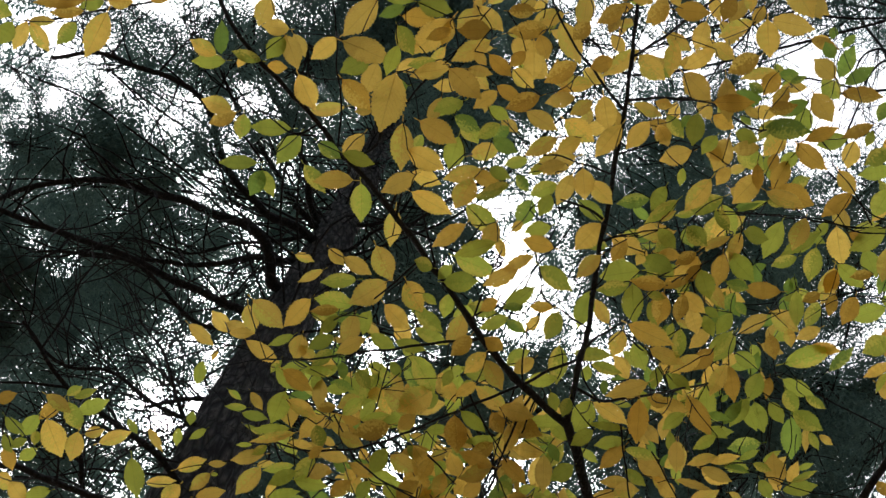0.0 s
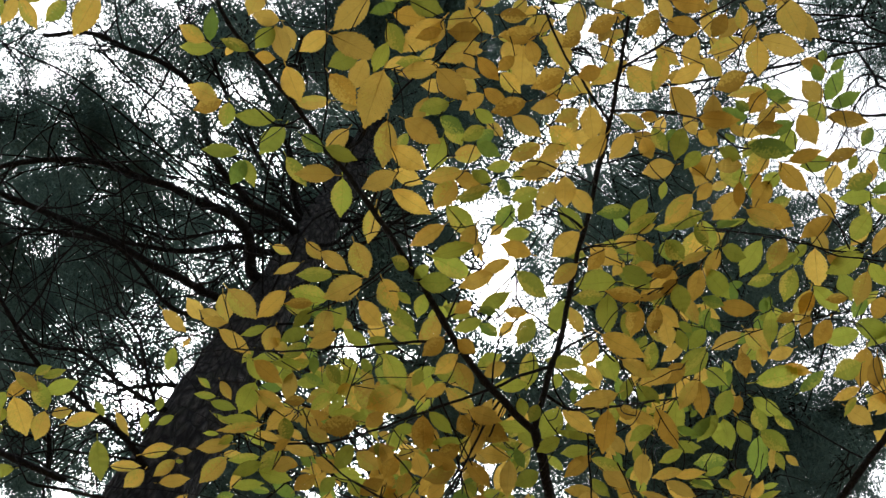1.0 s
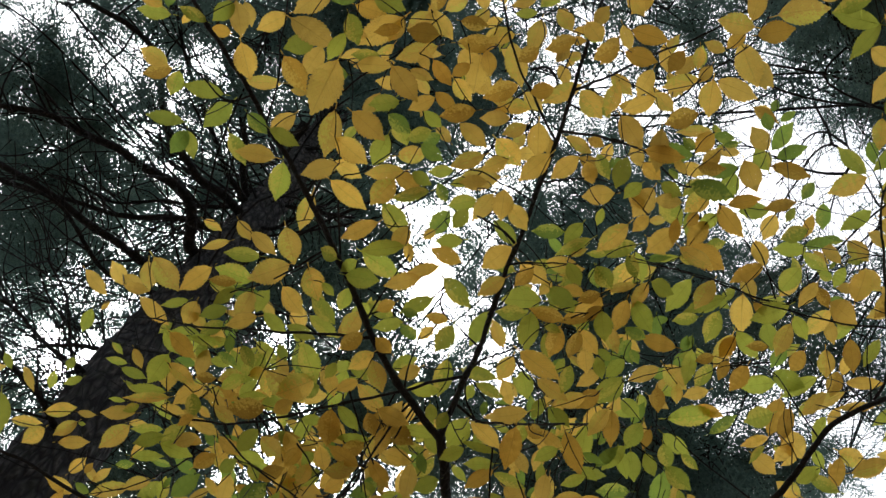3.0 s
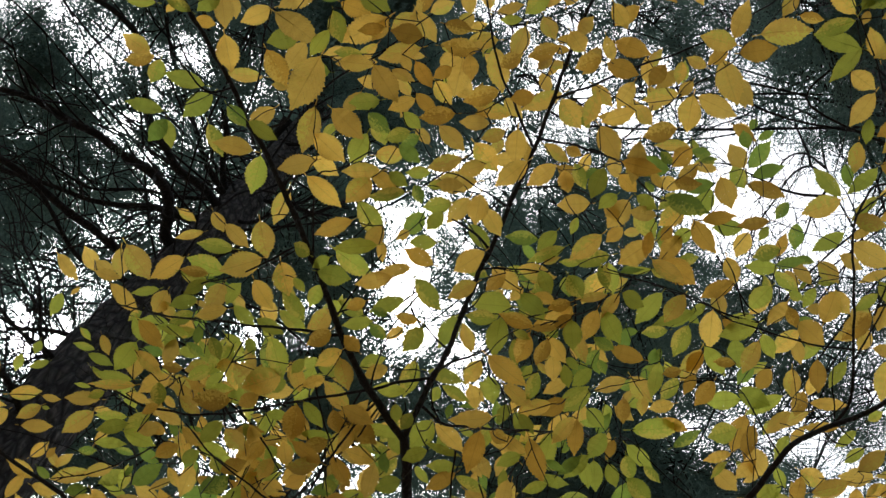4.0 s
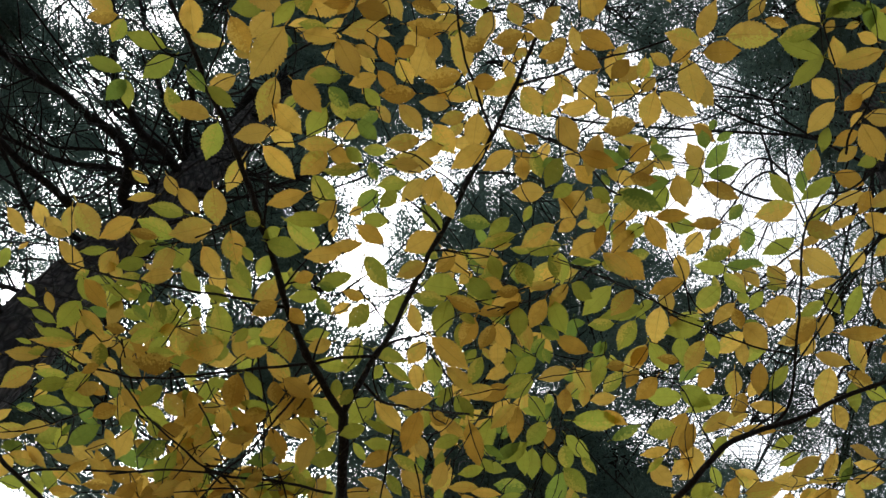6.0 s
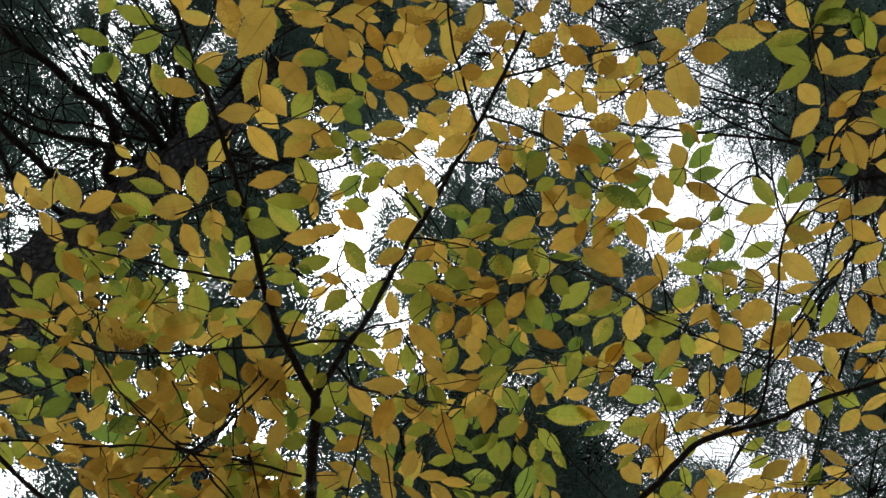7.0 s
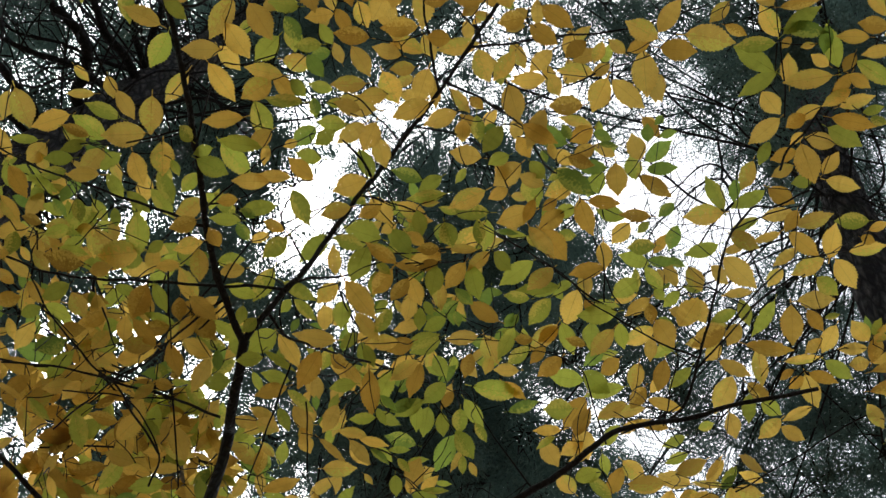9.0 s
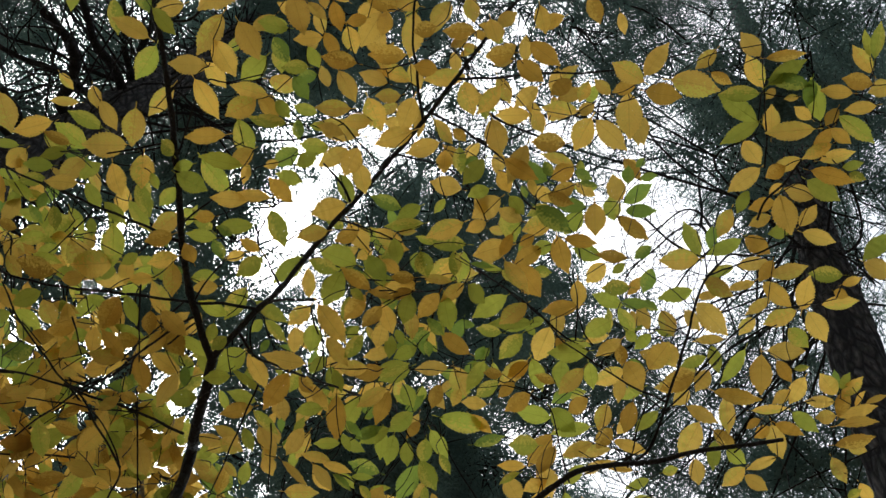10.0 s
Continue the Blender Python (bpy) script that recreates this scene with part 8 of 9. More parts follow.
spray(sapling_low, [(-506, 1322, 4482, -2, 18, 41, -4, 0, 90), (-437, 1217, 4369, -137, -3, 51, 24, 2, 109), (-364, 1051, 4046, -180, -7, 70, -10, 2, 70), (-345, 1035, 3989, 171, -13, 87, -17, 0, 62), (-352, 1105, 4003, 173, -11, 60, 1, 2, 79), (-408, 1274, 4429, -121, -16, 81, 3, 2, 102), (-371, 997, 4061, 84, 1, 58, -8, 0, 135)])
spray(sapling_low, [(-556, 1378, 4270, 40, 9, 41, -15, 3, 89), (-530, 1329, 4218, -61, 1, 30, -10, 1, 109), (-547, 1357, 4314, 41, -26, 43, -39, 0, 100), (-526, 1379, 4289, -45, 17, 47, -15, 0, 95), (-416, 1115, 4018, 135, -21, 70, -7, 0, 116), (-446, 1368, 4283, 159, -11, 86, -9, 0, 98)])
spray(sapling_low, [(-480, 1320, 4262, -13, 9, 40, -5, 3, 111), (-469, 1349, 4368, -64, 26, 51, -30, 0, 93), (-403, 1338, 4274, 149, -4, 67, -15, 0, 110), (-342, 1099, 3966, 164, -29, 60, 4, 2, 102), (-399, 1155, 3974, -5, 11, 60, 2, 2, 79), (-390, 1381, 4349, 142, -9, 63, 13, 2, 105)])
spray(sapling_low, [(-553, 1404, 4235, 0, -13, 59, -3, 0, 99), (-514, 1444, 4285, 134, -12, 41, -14, 1, 101), (-537, 1492, 4311, 43, -9, 69, -9, 0, 111), (-494, 1428, 4192, -57, 5, 33, -18, 0, 101), (-495, 1513, 4308, -68, 27, 67, 16, 0, 111)])
spray(sapling_low, [(-439, 1380, 4234, 149, 11, 56, -6, 3, 110), (-507, 1580, 4430, -20, -22, 73, -4, 2, 98), (-464, 1409, 4233, -1, -2, 68, 8, 0, 110), (-435, 1382, 4236, 20, -27, 65, 9, 0, 92), (-391, 1531, 4329, -131, 10, 63, -17, 2, 109), (-422, 1449, 4222, 31, 0, 62, -19, 2, 98)])
spray(sapling_low, [(-445, 1195, 4575, 7, 22, 59, -4, 3, 100), (-234, 1006, 4095, 159, -10, 50, 9, 0, 135), (-286, 1076, 4274, 24, 5, 53, 21, 3, 102)])
spray(sapling_low, [(-368, 1071, 4028, 15, 13, 48, 1, 0, 102), (-364, 975, 4003, 27, -10, 65, -8, 0, 89), (-313, 1088, 4005, 138, -36, 59, -3, 2, 128), (-297, 1018, 4038, 136, 3, 72, -9, 0, 114), (-400, 1253, 4511, -57, 11, 63, -4, 2, 90), (-285, 1012, 3880, 144, -29, 34, -22, 1, 135), (-389, 1236, 4407, 41, 16, 66, -5, 0, 101), (-315, 1081, 3901, -28, 1, 42, -17, 0, 135), (-309, 1018, 3993, 75, -29, 47, -13, 2, 135)])
spray(sapling_low, [(-311, 1235, 4262, -177, 18, 56, 14, 1, 98), (-313, 1206, 4330, -158, 22, 39, 1, 0, 104), (-265, 962, 3940, 170, 1, 38, -16, 1, 135), (-296, 1194, 4411, -166, -9, 77, -15, 0, 112), (-318, 1095, 4045, 6, -18, 70, 4, 0, 91), (-287, 1027, 4020, 28, -8, 44, 2, 0, 135), (-274, 1220, 4223, -125, -10, 56, 34, 3, 105), (-270, 1270, 4373, 177, -25, 51, 17, 3, 89), (-265, 1262, 4500, -133, -27, 115, -4, 1, 102)])
spray(sapling_low, [(-266, 1029, 3973, 21, -16, 49, 7, 0, 126), (-280, 1325, 4441, -125, -6, 49, 3, 0, 100), (-261, 995, 3980, -31, 27, 54, 5, 2, 113), (-240, 1329, 4496, 174, -19, 98, -9, 0, 88), (-296, 1180, 4522, 70, -7, 64, 4, 1, 90), (-241, 1052, 3899, 26, -14, 50, -11, 0, 105), (-228, 1216, 4237, -165, 21, 46, 6, 3, 92), (-230, 1093, 3929, -38, 15, 38, 9, 1, 135), (-242, 1317, 4393, -118, 1, 58, -6, 0, 104), (-222, 1207, 4405, -170, 1, 63, 4, 3, 104)])
spray(sapling_low, [(-399, 1404, 4485, -169, -14, 46, -8, 3, 98), (-436, 1428, 4357, 4, -23, 82, 30, 2, 91), (-378, 1385, 4266, -87, 10, 57, 14, 2, 91), (-375, 1349, 4259, -68, 20, 29, -10, 3, 94), (-349, 1113, 3959, 15, 7, 64, -23, 2, 104), (-339, 1400, 4463, -153, -5, 58, 10, 3, 97), (-350, 1331, 4194, -42, 30, 75, -19, 3, 110)])
spray(sapling_low, [(-309, 1449, 4379, -154, -5, 68, 2, 0, 104), (-325, 1378, 4285, -36, 18, 57, 28, 0, 99), (-273, 1109, 3880, -42, 2, 50, 6, 1, 135), (-286, 1273, 4193, 41, -29, 48, -10, 0, 90), (-269, 1155, 4106, 55, -33, 61, 0, 0, 110), (-251, 1314, 4316, 99, -18, 72, 14, 0, 106), (-238, 1158, 3983, -44, 28, 41, -11, 2, 135), (-247, 1410, 4428, -118, 6, 77, 35, 3, 90)])
spray(sapling_low, [(-376, 1539, 4377, -131, 8, 61, 1, 2, 109), (-386, 1399, 4262, 8, 16, 67, 10, 0, 92), (-315, 1468, 4306, -160, -15, 76, -18, 0, 106), (-356, 1418, 4156, -10, 1, 57, -22, 1, 93), (-333, 1377, 4176, -34, 12, 45, -10, 1, 99), (-308, 1366, 4229, 29, 19, 52, -8, 0, 90), (-261, 1451, 4312, 167, -7, 55, 11, 1, 98), (-268, 1506, 4385, -123, 10, 96, 8, 1, 101)])
spray(sapling_low, [(-219, 1055, 4291, 68, -9, 67, -9, 0, 120), (-186, 948, 3991, 35, -3, 85, 8, 0, 128), (-179, 1228, 4518, -86, 18, 87, -7, 1, 104), (-182, 1089, 4294, -5, -7, 42, 11, 2, 95), (-95, 936, 3963, 145, -2, 78, 0, 0, 131), (-139, 1141, 4344, -80, 31, 51, 2, 2, 90), (-87, 966, 4011, 148, 1, 45, 7, 2, 135)])
spray(sapling_low, [(-245, 1090, 4181, -59, -6, 55, 6, 2, 95), (-280, 1288, 4517, 67, -33, 104, 19, 1, 95), (-236, 1204, 4350, -98, 18, 42, -18, 1, 97), (-164, 970, 3872, 167, -4, 69, -10, 1, 120), (-223, 990, 3943, -2, 26, 57, -6, 2, 74), (-174, 1030, 3916, 128, -32, 57, -17, 2, 135), (-181, 1160, 4405, 157, 10, 96, 8, 1, 103), (-222, 1183, 4376, -32, -3, 64, -7, 2, 101)])
spray(sapling_low, [(-176, 1076, 3994, 29, -23, 55, -9, 0, 131), (-193, 1195, 4477, 66, -20, 66, 19, 2, 90), (-157, 1005, 3941, -45, -10, 46, -11, 0, 133), (-142, 1041, 3954, 39, -23, 38, 5, 2, 135), (-154, 1059, 3962, -6, 2, 52, 13, 1, 96), (-157, 1169, 4303, 7, -20, 44, -6, 0, 95), (-131, 1036, 3944, 50, -22, 69, -23, 0, 94), (-81, 1264, 4380, 174, -8, 99, 11, 1, 97)])
spray(sapling_low, [(-93, 1032, 3884, 122, -21, 47, 1, 1, 124), (-172, 1192, 4494, -12, 2, 87, 1, 0, 107), (-98, 1078, 4141, 118, -21, 67, 33, 2, 98), (-93, 1218, 4376, -168, 18, 54, -29, 0, 107), (-123, 1167, 4280, -33, 34, 43, -1, 0, 101), (-114, 1115, 3986, -27, 12, 53, -23, 2, 105), (-108, 1014, 3960, 1, 12, 43, -5, 2, 109), (-69, 1037, 3920, 149, 4, 37, -5, 0, 113)])
spray(sapling_low, [(-190, 1421, 4421, 164, 7, 96, 2, 3, 103), (-244, 1251, 4271, 6, 12, 63, -22, 2, 112), (-236, 1324, 4283, 19, 7, 48, 2, 1, 105), (-186, 1128, 3985, 50, -26, 39, -8, 2, 135), (-210, 1309, 4184, -52, -19, 82, 11, 3, 109), (-213, 1320, 4403, 16, -6, 42, -2, 2, 91), (-205, 1375, 4252, -23, 13, 59, -7, 2, 97), (-163, 1136, 3939, -30, 22, 52, 1, 1, 135)])
spray(sapling_low, [(-133, 1396, 4309, -147, -9, 65, 24, 0, 92), (-144, 1235, 3954, -73, 23, 73, 6, 2, 96), (-159, 1237, 4185, -36, 17, 48, -2, 0, 94), (-162, 1255, 4165, 34, -6, 57, 10, 1, 98), (-160, 1247, 4335, 68, -21, 104, -8, 1, 109), (-180, 1278, 4423, 38, -22, 112, -13, 3, 99), (-97, 1170, 3937, 121, -17, 44, 20, 0, 107), (-97, 1207, 3994, 120, -5, 53, -9, 2, 109), (-91, 1194, 3974, 149, -25, 43, 20, 0, 93)])
spray(sapling_low, [(-120, 1160, 4048, 63, -38, 59, -19, 0, 103), (-126, 1324, 4175, -58, 22, 55, -5, 0, 91), (-120, 1201, 3857, -43, 25, 68, 3, 1, 101), (-126, 1180, 4029, -9, 27, 61, -17, 0, 96), (-130, 1364, 4415, 20, 12, 46, -18, 0, 95), (-53, 1306, 4276, 142, 19, 125, -29, 1, 97), (-72, 1045, 3850, 110, -20, 45, -14, 0, 135), (-72, 1326, 4137, -133, -4, 48, 10, 1, 90), (-57, 1343, 4222, -166, 0, 69, 5, 2, 95)])
spray(sapling_low, [(-202, 1433, 4356, 165, 4, 92, -9, 1, 92), (-183, 1379, 4114, -168, -5, 69, -34, 0, 89), (-203, 1470, 4238, -140, -15, 56, 12, 1, 89), (-231, 1422, 4183, -61, -4, 73, -25, 1, 93), (-221, 1454, 4245, -67, 18, 72, -11, 1, 97), (-225, 1462, 4259, -26, 11, 76, 11, 1, 88), (-203, 1413, 4330, 80, 8, 100, -1, 0, 101), (-181, 1386, 4175, -52, 9, 67, 36, 0, 98)])
spray(sapling_low, [(-122, 1291, 3837, -130, 21, 57, -9, 0, 98), (-147, 1413, 4240, 122, -31, 53, -3, 1, 89), (-198, 1519, 4294, -34, 20, 88, 15, 1, 99), (-174, 1401, 4183, -51, 21, 79, 9, 0, 109), (-158, 1456, 4217, 81, -11, 69, 26, 0, 91), (-117, 1396, 4107, 157, -16, 60, -1, 0, 100), (-106, 1194, 3842, -177, 25, 48, -25, 0, 109), (-148, 1219, 3833, 17, -15, 56, 15, 2, 92)])
spray(sapling_low, [(-132, 1346, 4174, 104, 3, 56, -2, 1, 97), (-105, 1361, 4124, 138, -23, 53, -7, 1, 104), (-85, 1166, 3853, 161, -42, 62, 7, 0, 92), (-162, 1426, 4303, -15, 31, 99, 17, 1, 94), (-116, 1504, 4199, -66, 5, 59, 12, 2, 96), (-62, 1386, 4094, 149, -6, 75, -5, 1, 102), (-110, 1365, 4092, 48, 6, 53, -4, 1, 101), (-74, 1114, 3771, 110, -38, 45, 1, 0, 105)])
spray(sapling_low, [(-170, 1478, 4143, 127, -3, 80, -35, 0, 100), (-111, 1660, 4222, -152, -7, 103, 18, 1, 98), (-160, 1549, 4185, 79, -3, 73, -20, 1, 100), (-159, 1691, 4197, -73, -3, 113, -19, 1, 109), (-118, 1483, 4107, 111, -23, 50, 13, 2, 89), (-114, 1453, 4095, 97, 7, 71, 9, 1, 102), (-113, 1463, 4161, 74, -22, 53, 8, 0, 94), (-89, 1579, 4156, -109, 26, 63, 5, 0, 97)])
spray(sapling_low, [(-54, 1044, 4325, 103, -3, 95, -6, 2, 96), (35, 950, 3903, -151, 23, 72, -11, 0, 106)])
spray(sapling_low, [(-119, 1236, 4405, 35, 10, 65, -3, 0, 94), (-97, 1053, 4041, 2, -4, 59, 28, 0, 103), (-99, 1275, 4387, 10, -22, 51, -1, 0, 92), (-47, 1076, 3896, -112, 12, 48, -9, 0, 135), (-93, 1220, 4345, 16, -7, 64, -19, 0, 106), (-55, 961, 3908, 84, -36, 69, -20, 1, 126), (-63, 1073, 4045, 54, -19, 48, -8, 3, 101), (-21, 1026, 3910, -135, 6, 66, 25, 0, 103), (-45, 940, 3873, 41, -5, 58, 7, 2, 100)])
spray(sapling_low, [(12, 1000, 3773, -161, 11, 64, -14, 1, 100), (11, 1012, 3797, 169, -25, 61, -19, 0, 129), (21, 1007, 3909, 173, -3, 63, -4, 2, 73), (13, 1009, 3898, 141, -2, 53, 4, 1, 112), (8, 905, 3783, 60, -29, 41, 14, 1, 135), (51, 969, 3954, 155, -31, 62, 5, 1, 97), (40, 1024, 3996, 120, -47, 66, -6, 0, 111), (43, 940, 3826, 90, -20, 50, -27, 0, 135), (26, 995, 3801, 50, -2, 63, 15, 1, 114)])
spray(sapling_low, [(-64, 1192, 3964, 132, -12, 51, 13, 0, 108), (-112, 1243, 4114, -11, 7, 54, 14, 0, 110), (-98, 1116, 3875, 51, 2, 64, -17, 0, 109), (-53, 1107, 3963, 160, -6, 58, -23, 2, 101), (-104, 1171, 4027, -22, 0, 51, 0, 2, 89), (-121, 1274, 4240, 17, 4, 77, -5, 0, 111), (-73, 1329, 4335, 103, -21, 84, -15, 3, 98), (-106, 1391, 4352, 28, -12, 94, 19, 2, 88)])
spray(sapling_low, [(-55, 1352, 4161, -55, 11, 54, 10, 1, 88), (-6, 1311, 4172, 171, 0, 61, -16, 1, 91), (-69, 1354, 4409, -49, 9, 97, -14, 1, 108), (-58, 1335, 4204, -37, 12, 70, 26, 1, 112), (-8, 1054, 3831, 150, -34, 42, 18, 0, 135), (21, 1284, 4185, 175, -16, 60, 19, 0, 94), (-28, 1367, 4357, -26, -5, 63, -10, 0, 105), (-10, 1253, 4110, -29, 22, 52, 0, 1, 107), (-7, 1274, 4140, 31, -13, 52, 9, 0, 96)])
spray(sapling_low, [(14, 1230, 4136, 85, -35, 56, 14, 1, 88), (45, 1334, 4163, -178, -1, 54, 0, 1, 111), (45, 1204, 4027, 161, 7, 56, -12, 0, 102), (-6, 1195, 4002, -8, -30, 66, 7, 3, 101), (-10, 1319, 4231, -17, -31, 72, 9, 0, 89), (25, 1393, 4253, -85, 1, 75, 37, 1, 96), (50, 1123, 3973, 145, 6, 58, -13, 3, 98), (37, 1049, 3746, 112, 4, 48, -16, 0, 97), (8, 1294, 4235, -30, -3, 63, 6, 0, 108)])
spray(sapling_low, [(30, 1234, 4177, -74, 16, 43, 20, 3, 88), (25, 1178, 4022, -67, 28, 58, 7, 3, 102), (0, 1328, 4219, -11, 0, 79, 18, 2, 104), (44, 1166, 3811, -110, 6, 55, -23, 0, 100), (24, 1067, 3866, 45, -6, 34, -8, 2, 133), (64, 1403, 4395, 107, -5, 102, 4, 1, 101), (23, 1144, 4137, 60, 5, 84, -6, 1, 100), (82, 1300, 4214, 163, 3, 67, 14, 2, 110), (77, 1315, 4179, -172, 9, 54, -16, 0, 94)])
spray(sapling_low, [(-67, 1395, 4110, 129, -17, 50, 25, 2, 106), (-57, 1342, 4153, 132, -14, 66, 0, 2, 93), (-100, 1538, 4331, -61, 19, 91, -13, 0, 111), (-101, 1471, 4202, -26, -10, 71, -35, 0, 99), (-87, 1473, 4222, -23, 11, 59, -30, 0, 107), (-18, 1570, 4334, -147, 9, 97, -6, 1, 95), (-26, 1275, 3856, -137, 31, 72, 7, 2, 107), (-76, 1480, 4173, 15, -16, 50, 4, 1, 102)])
spray(sapling_low, [(-57, 1437, 4076, -73, 21, 48, 14, 0, 93), (9, 1198, 3856, 161, 13, 58, -4, 1, 93), (10, 1440, 4187, -172, -15, 59, -10, 0, 94), (20, 1424, 4108, 161, -40, 73, 19, 1, 89), (-3, 1462, 4202, -88, -8, 68, -9, 1, 103), (10, 1384, 4139, -99, 26, 55, -31, 1, 94), (62, 1525, 4363, -130, 15, 110, 31, 2, 106), (31, 1456, 4217, 90, 0, 53, 4, 0, 109)])
spray(sapling_low, [(8, 1495, 4285, 61, 3, 108, 19, 0, 106), (22, 1178, 3758, -68, 25, 65, -20, 0, 110), (28, 1232, 3896, -72, 19, 46, 10, 1, 108), (37, 1266, 3972, 91, -31, 65, 7, 0, 105), (62, 1407, 4170, -129, 32, 65, 4, 0, 94), (47, 1255, 3846, 105, -31, 65, 16, 2, 97), (69, 1200, 3758, 170, 1, 56, 16, 0, 105), (79, 1529, 4301, -124, 19, 88, 13, 2, 106), (109, 1488, 4393, 147, 1, 115, 23, 0, 107)])
spray(sapling_low, [(-75, 1577, 4185, 111, -45, 55, 14, 1, 97), (-88, 1487, 4162, 76, 10, 60, -12, 1, 108), (-61, 1301, 3768, -83, 20, 41, -12, 0, 103), (-84, 1466, 3992, -51, 20, 70, 10, 2, 108), (-34, 1575, 4181, -155, 2, 56, -5, 1, 106), (-78, 1379, 3935, 23, -12, 65, 14, 1, 112), (-26, 1443, 3877, -123, 30, 67, -13, 2, 94), (-16, 1551, 4139, -138, 2, 64, 28, 2, 97), (-42, 1196, 3591, 42, -25, 39, 6, 0, 101)])
spray(sapling_low, [(19, 1555, 4276, 177, -4, 108, -24, 1, 104), (-1, 1588, 4156, -156, -4, 54, -6, 0, 101), (-6, 1553, 4131, 122, -13, 66, 1, 1, 111), (24, 1572, 4214, -153, -8, 72, 6, 2, 91), (-22, 1543, 4166, -7, 20, 56, 3, 2, 108), (-35, 1589, 4323, 33, 16, 106, -6, 1, 107), (-17, 1548, 4103, 0, 37, 80, -3, 1, 93), (69, 1487, 4125, 132, 4, 79, -4, 2, 100), (75, 1337, 3806, 177, 13, 69, -7, 0, 109), (89, 1544, 4294, 131, -17, 93, -26, 1, 91)])
spray(sapling_low, [(-104, 1646, 4164, 30, 12, 57, 2, 0, 96), (-87, 1577, 4071, 24, -3, 61, -2, 0, 101), (-36, 1620, 4184, 112, 8, 86, 24, 1, 93)])
spray(sapling_low, [(83, 1021, 4055, -94, 3, 48, 1, 0, 106), (108, 889, 3836, 72, -14, 34, -6, 2, 135)])
spray(sapling_low, [(22, 909, 3814, 19, 9, 64, -27, 0, 107), (44, 968, 3903, -65, 23, 48, 14, 0, 109), (32, 944, 3851, 17, -23, 70, -29, 1, 108), (62, 1031, 3974, -80, 26, 62, -30, 1, 100), (33, 1168, 4228, 13, 13, 87, 21, 0, 111), (99, 991, 3815, 179, 18, 60, 10, 0, 97), (99, 1271, 4265, -80, 41, 77, -4, 0, 100)])
spray(sapling_low, [(118, 983, 3861, 174, -5, 57, 13, 2, 89), (61, 952, 3861, 5, 4, 72, 4, 2, 75), (99, 1007, 3848, 91, -18, 68, 11, 0, 100), (112, 1101, 4142, 77, -22, 53, -7, 3, 105), (107, 1109, 4180, -49, 34, 58, 6, 2, 100), (163, 1145, 4385, 174, -16, 60, -4, 0, 98), (103, 958, 3781, 57, -32, 37, 7, 3, 116)])
spray(sapling_low, [(67, 1043, 3753, 166, 12, 35, 31, 1, 130), (54, 1152, 3896, 77, -22, 71, 20, 2, 100), (69, 1270, 4162, 86, 0, 65, -5, 2, 88), (67, 1321, 4210, -76, 11, 70, -4, 2, 100), (86, 1090, 3888, 158, 13, 31, 19, 2, 110), (104, 1324, 4274, 122, -33, 69, -13, 1, 88), (59, 1275, 4264, -4, 15, 51, -22, 2, 92), (70, 1285, 4205, -58, 19, 60, -12, 0, 109)])
spray(sapling_low, [(109, 1241, 4202, 174, 13, 41, 11, 2, 105), (108, 1303, 4167, -119, 38, 67, 11, 2, 111), (104, 1195, 3988, 142, -4, 36, 22, 0, 96), (71, 1276, 4164, 14, -19, 62, 4, 1, 98), (126, 1222, 4103, -157, 13, 47, -21, 2, 105), (106, 1236, 4218, 66, -24, 63, 4, 2, 110), (90, 1334, 4168, -38, 31, 71, -16, 1, 110), (144, 1324, 4260, 117, 6, 85, -11, 0, 95)])
spray(sapling_low, [(138, 1232, 4173, 123, -6, 58, 3, 2, 107), (155, 1294, 4219, 129, -5, 71, 2, 2, 95), (175, 1328, 4257, -149, 4, 63, -21, 0, 102), (173, 1351, 4302, -135, -1, 60, 25, 2, 110), (188, 1383, 4308, -159, -4, 70, 16, 0, 101), (143, 1300, 4189, -79, 19, 67, -32, 0, 104), (145, 1206, 4046, 81, -54, 38, -16, 0, 97), (160, 1362, 4201, -62, 30, 71, 5, 0, 100)])
spray(sapling_low, [(48, 1359, 4154, 45, -6, 49, 17, 1, 89), (52, 1302, 4125, 50, -12, 51, 15, 2, 98), (38, 1171, 3846, 13, 6, 48, -19, 2, 99), (98, 1369, 4206, 165, -19, 56, -2, 1, 112), (104, 1418, 4142, 164, 1, 67, 19, 0, 95), (66, 1415, 4232, 24, -17, 59, -4, 1, 106), (112, 1255, 3944, 151, 2, 48, -2, 0, 110), (83, 1177, 3915, 72, -25, 62, -7, 0, 110), (157, 1410, 4265, 148, 15, 87, -22, 1, 88)])
spray(sapling_low, [(131, 1263, 3853, 145, -3, 66, 3, 2, 108), (95, 1582, 4311, -29, 21, 81, 27, 0, 110), (145, 1252, 3905, 165, -27, 60, -16, 0, 107), (115, 1433, 4283, -39, 34, 71, -9, 1, 108), (92, 1217, 3892, -11, -16, 65, -20, 0, 97), (94, 1147, 3842, 42, -15, 71, -5, 0, 110), (133, 1403, 4179, -67, 6, 54, -22, 2, 96), (209, 1520, 4405, 179, 3, 102, -27, 0, 102), (212, 1598, 4460, 144, 3, 109, -6, 1, 92)])
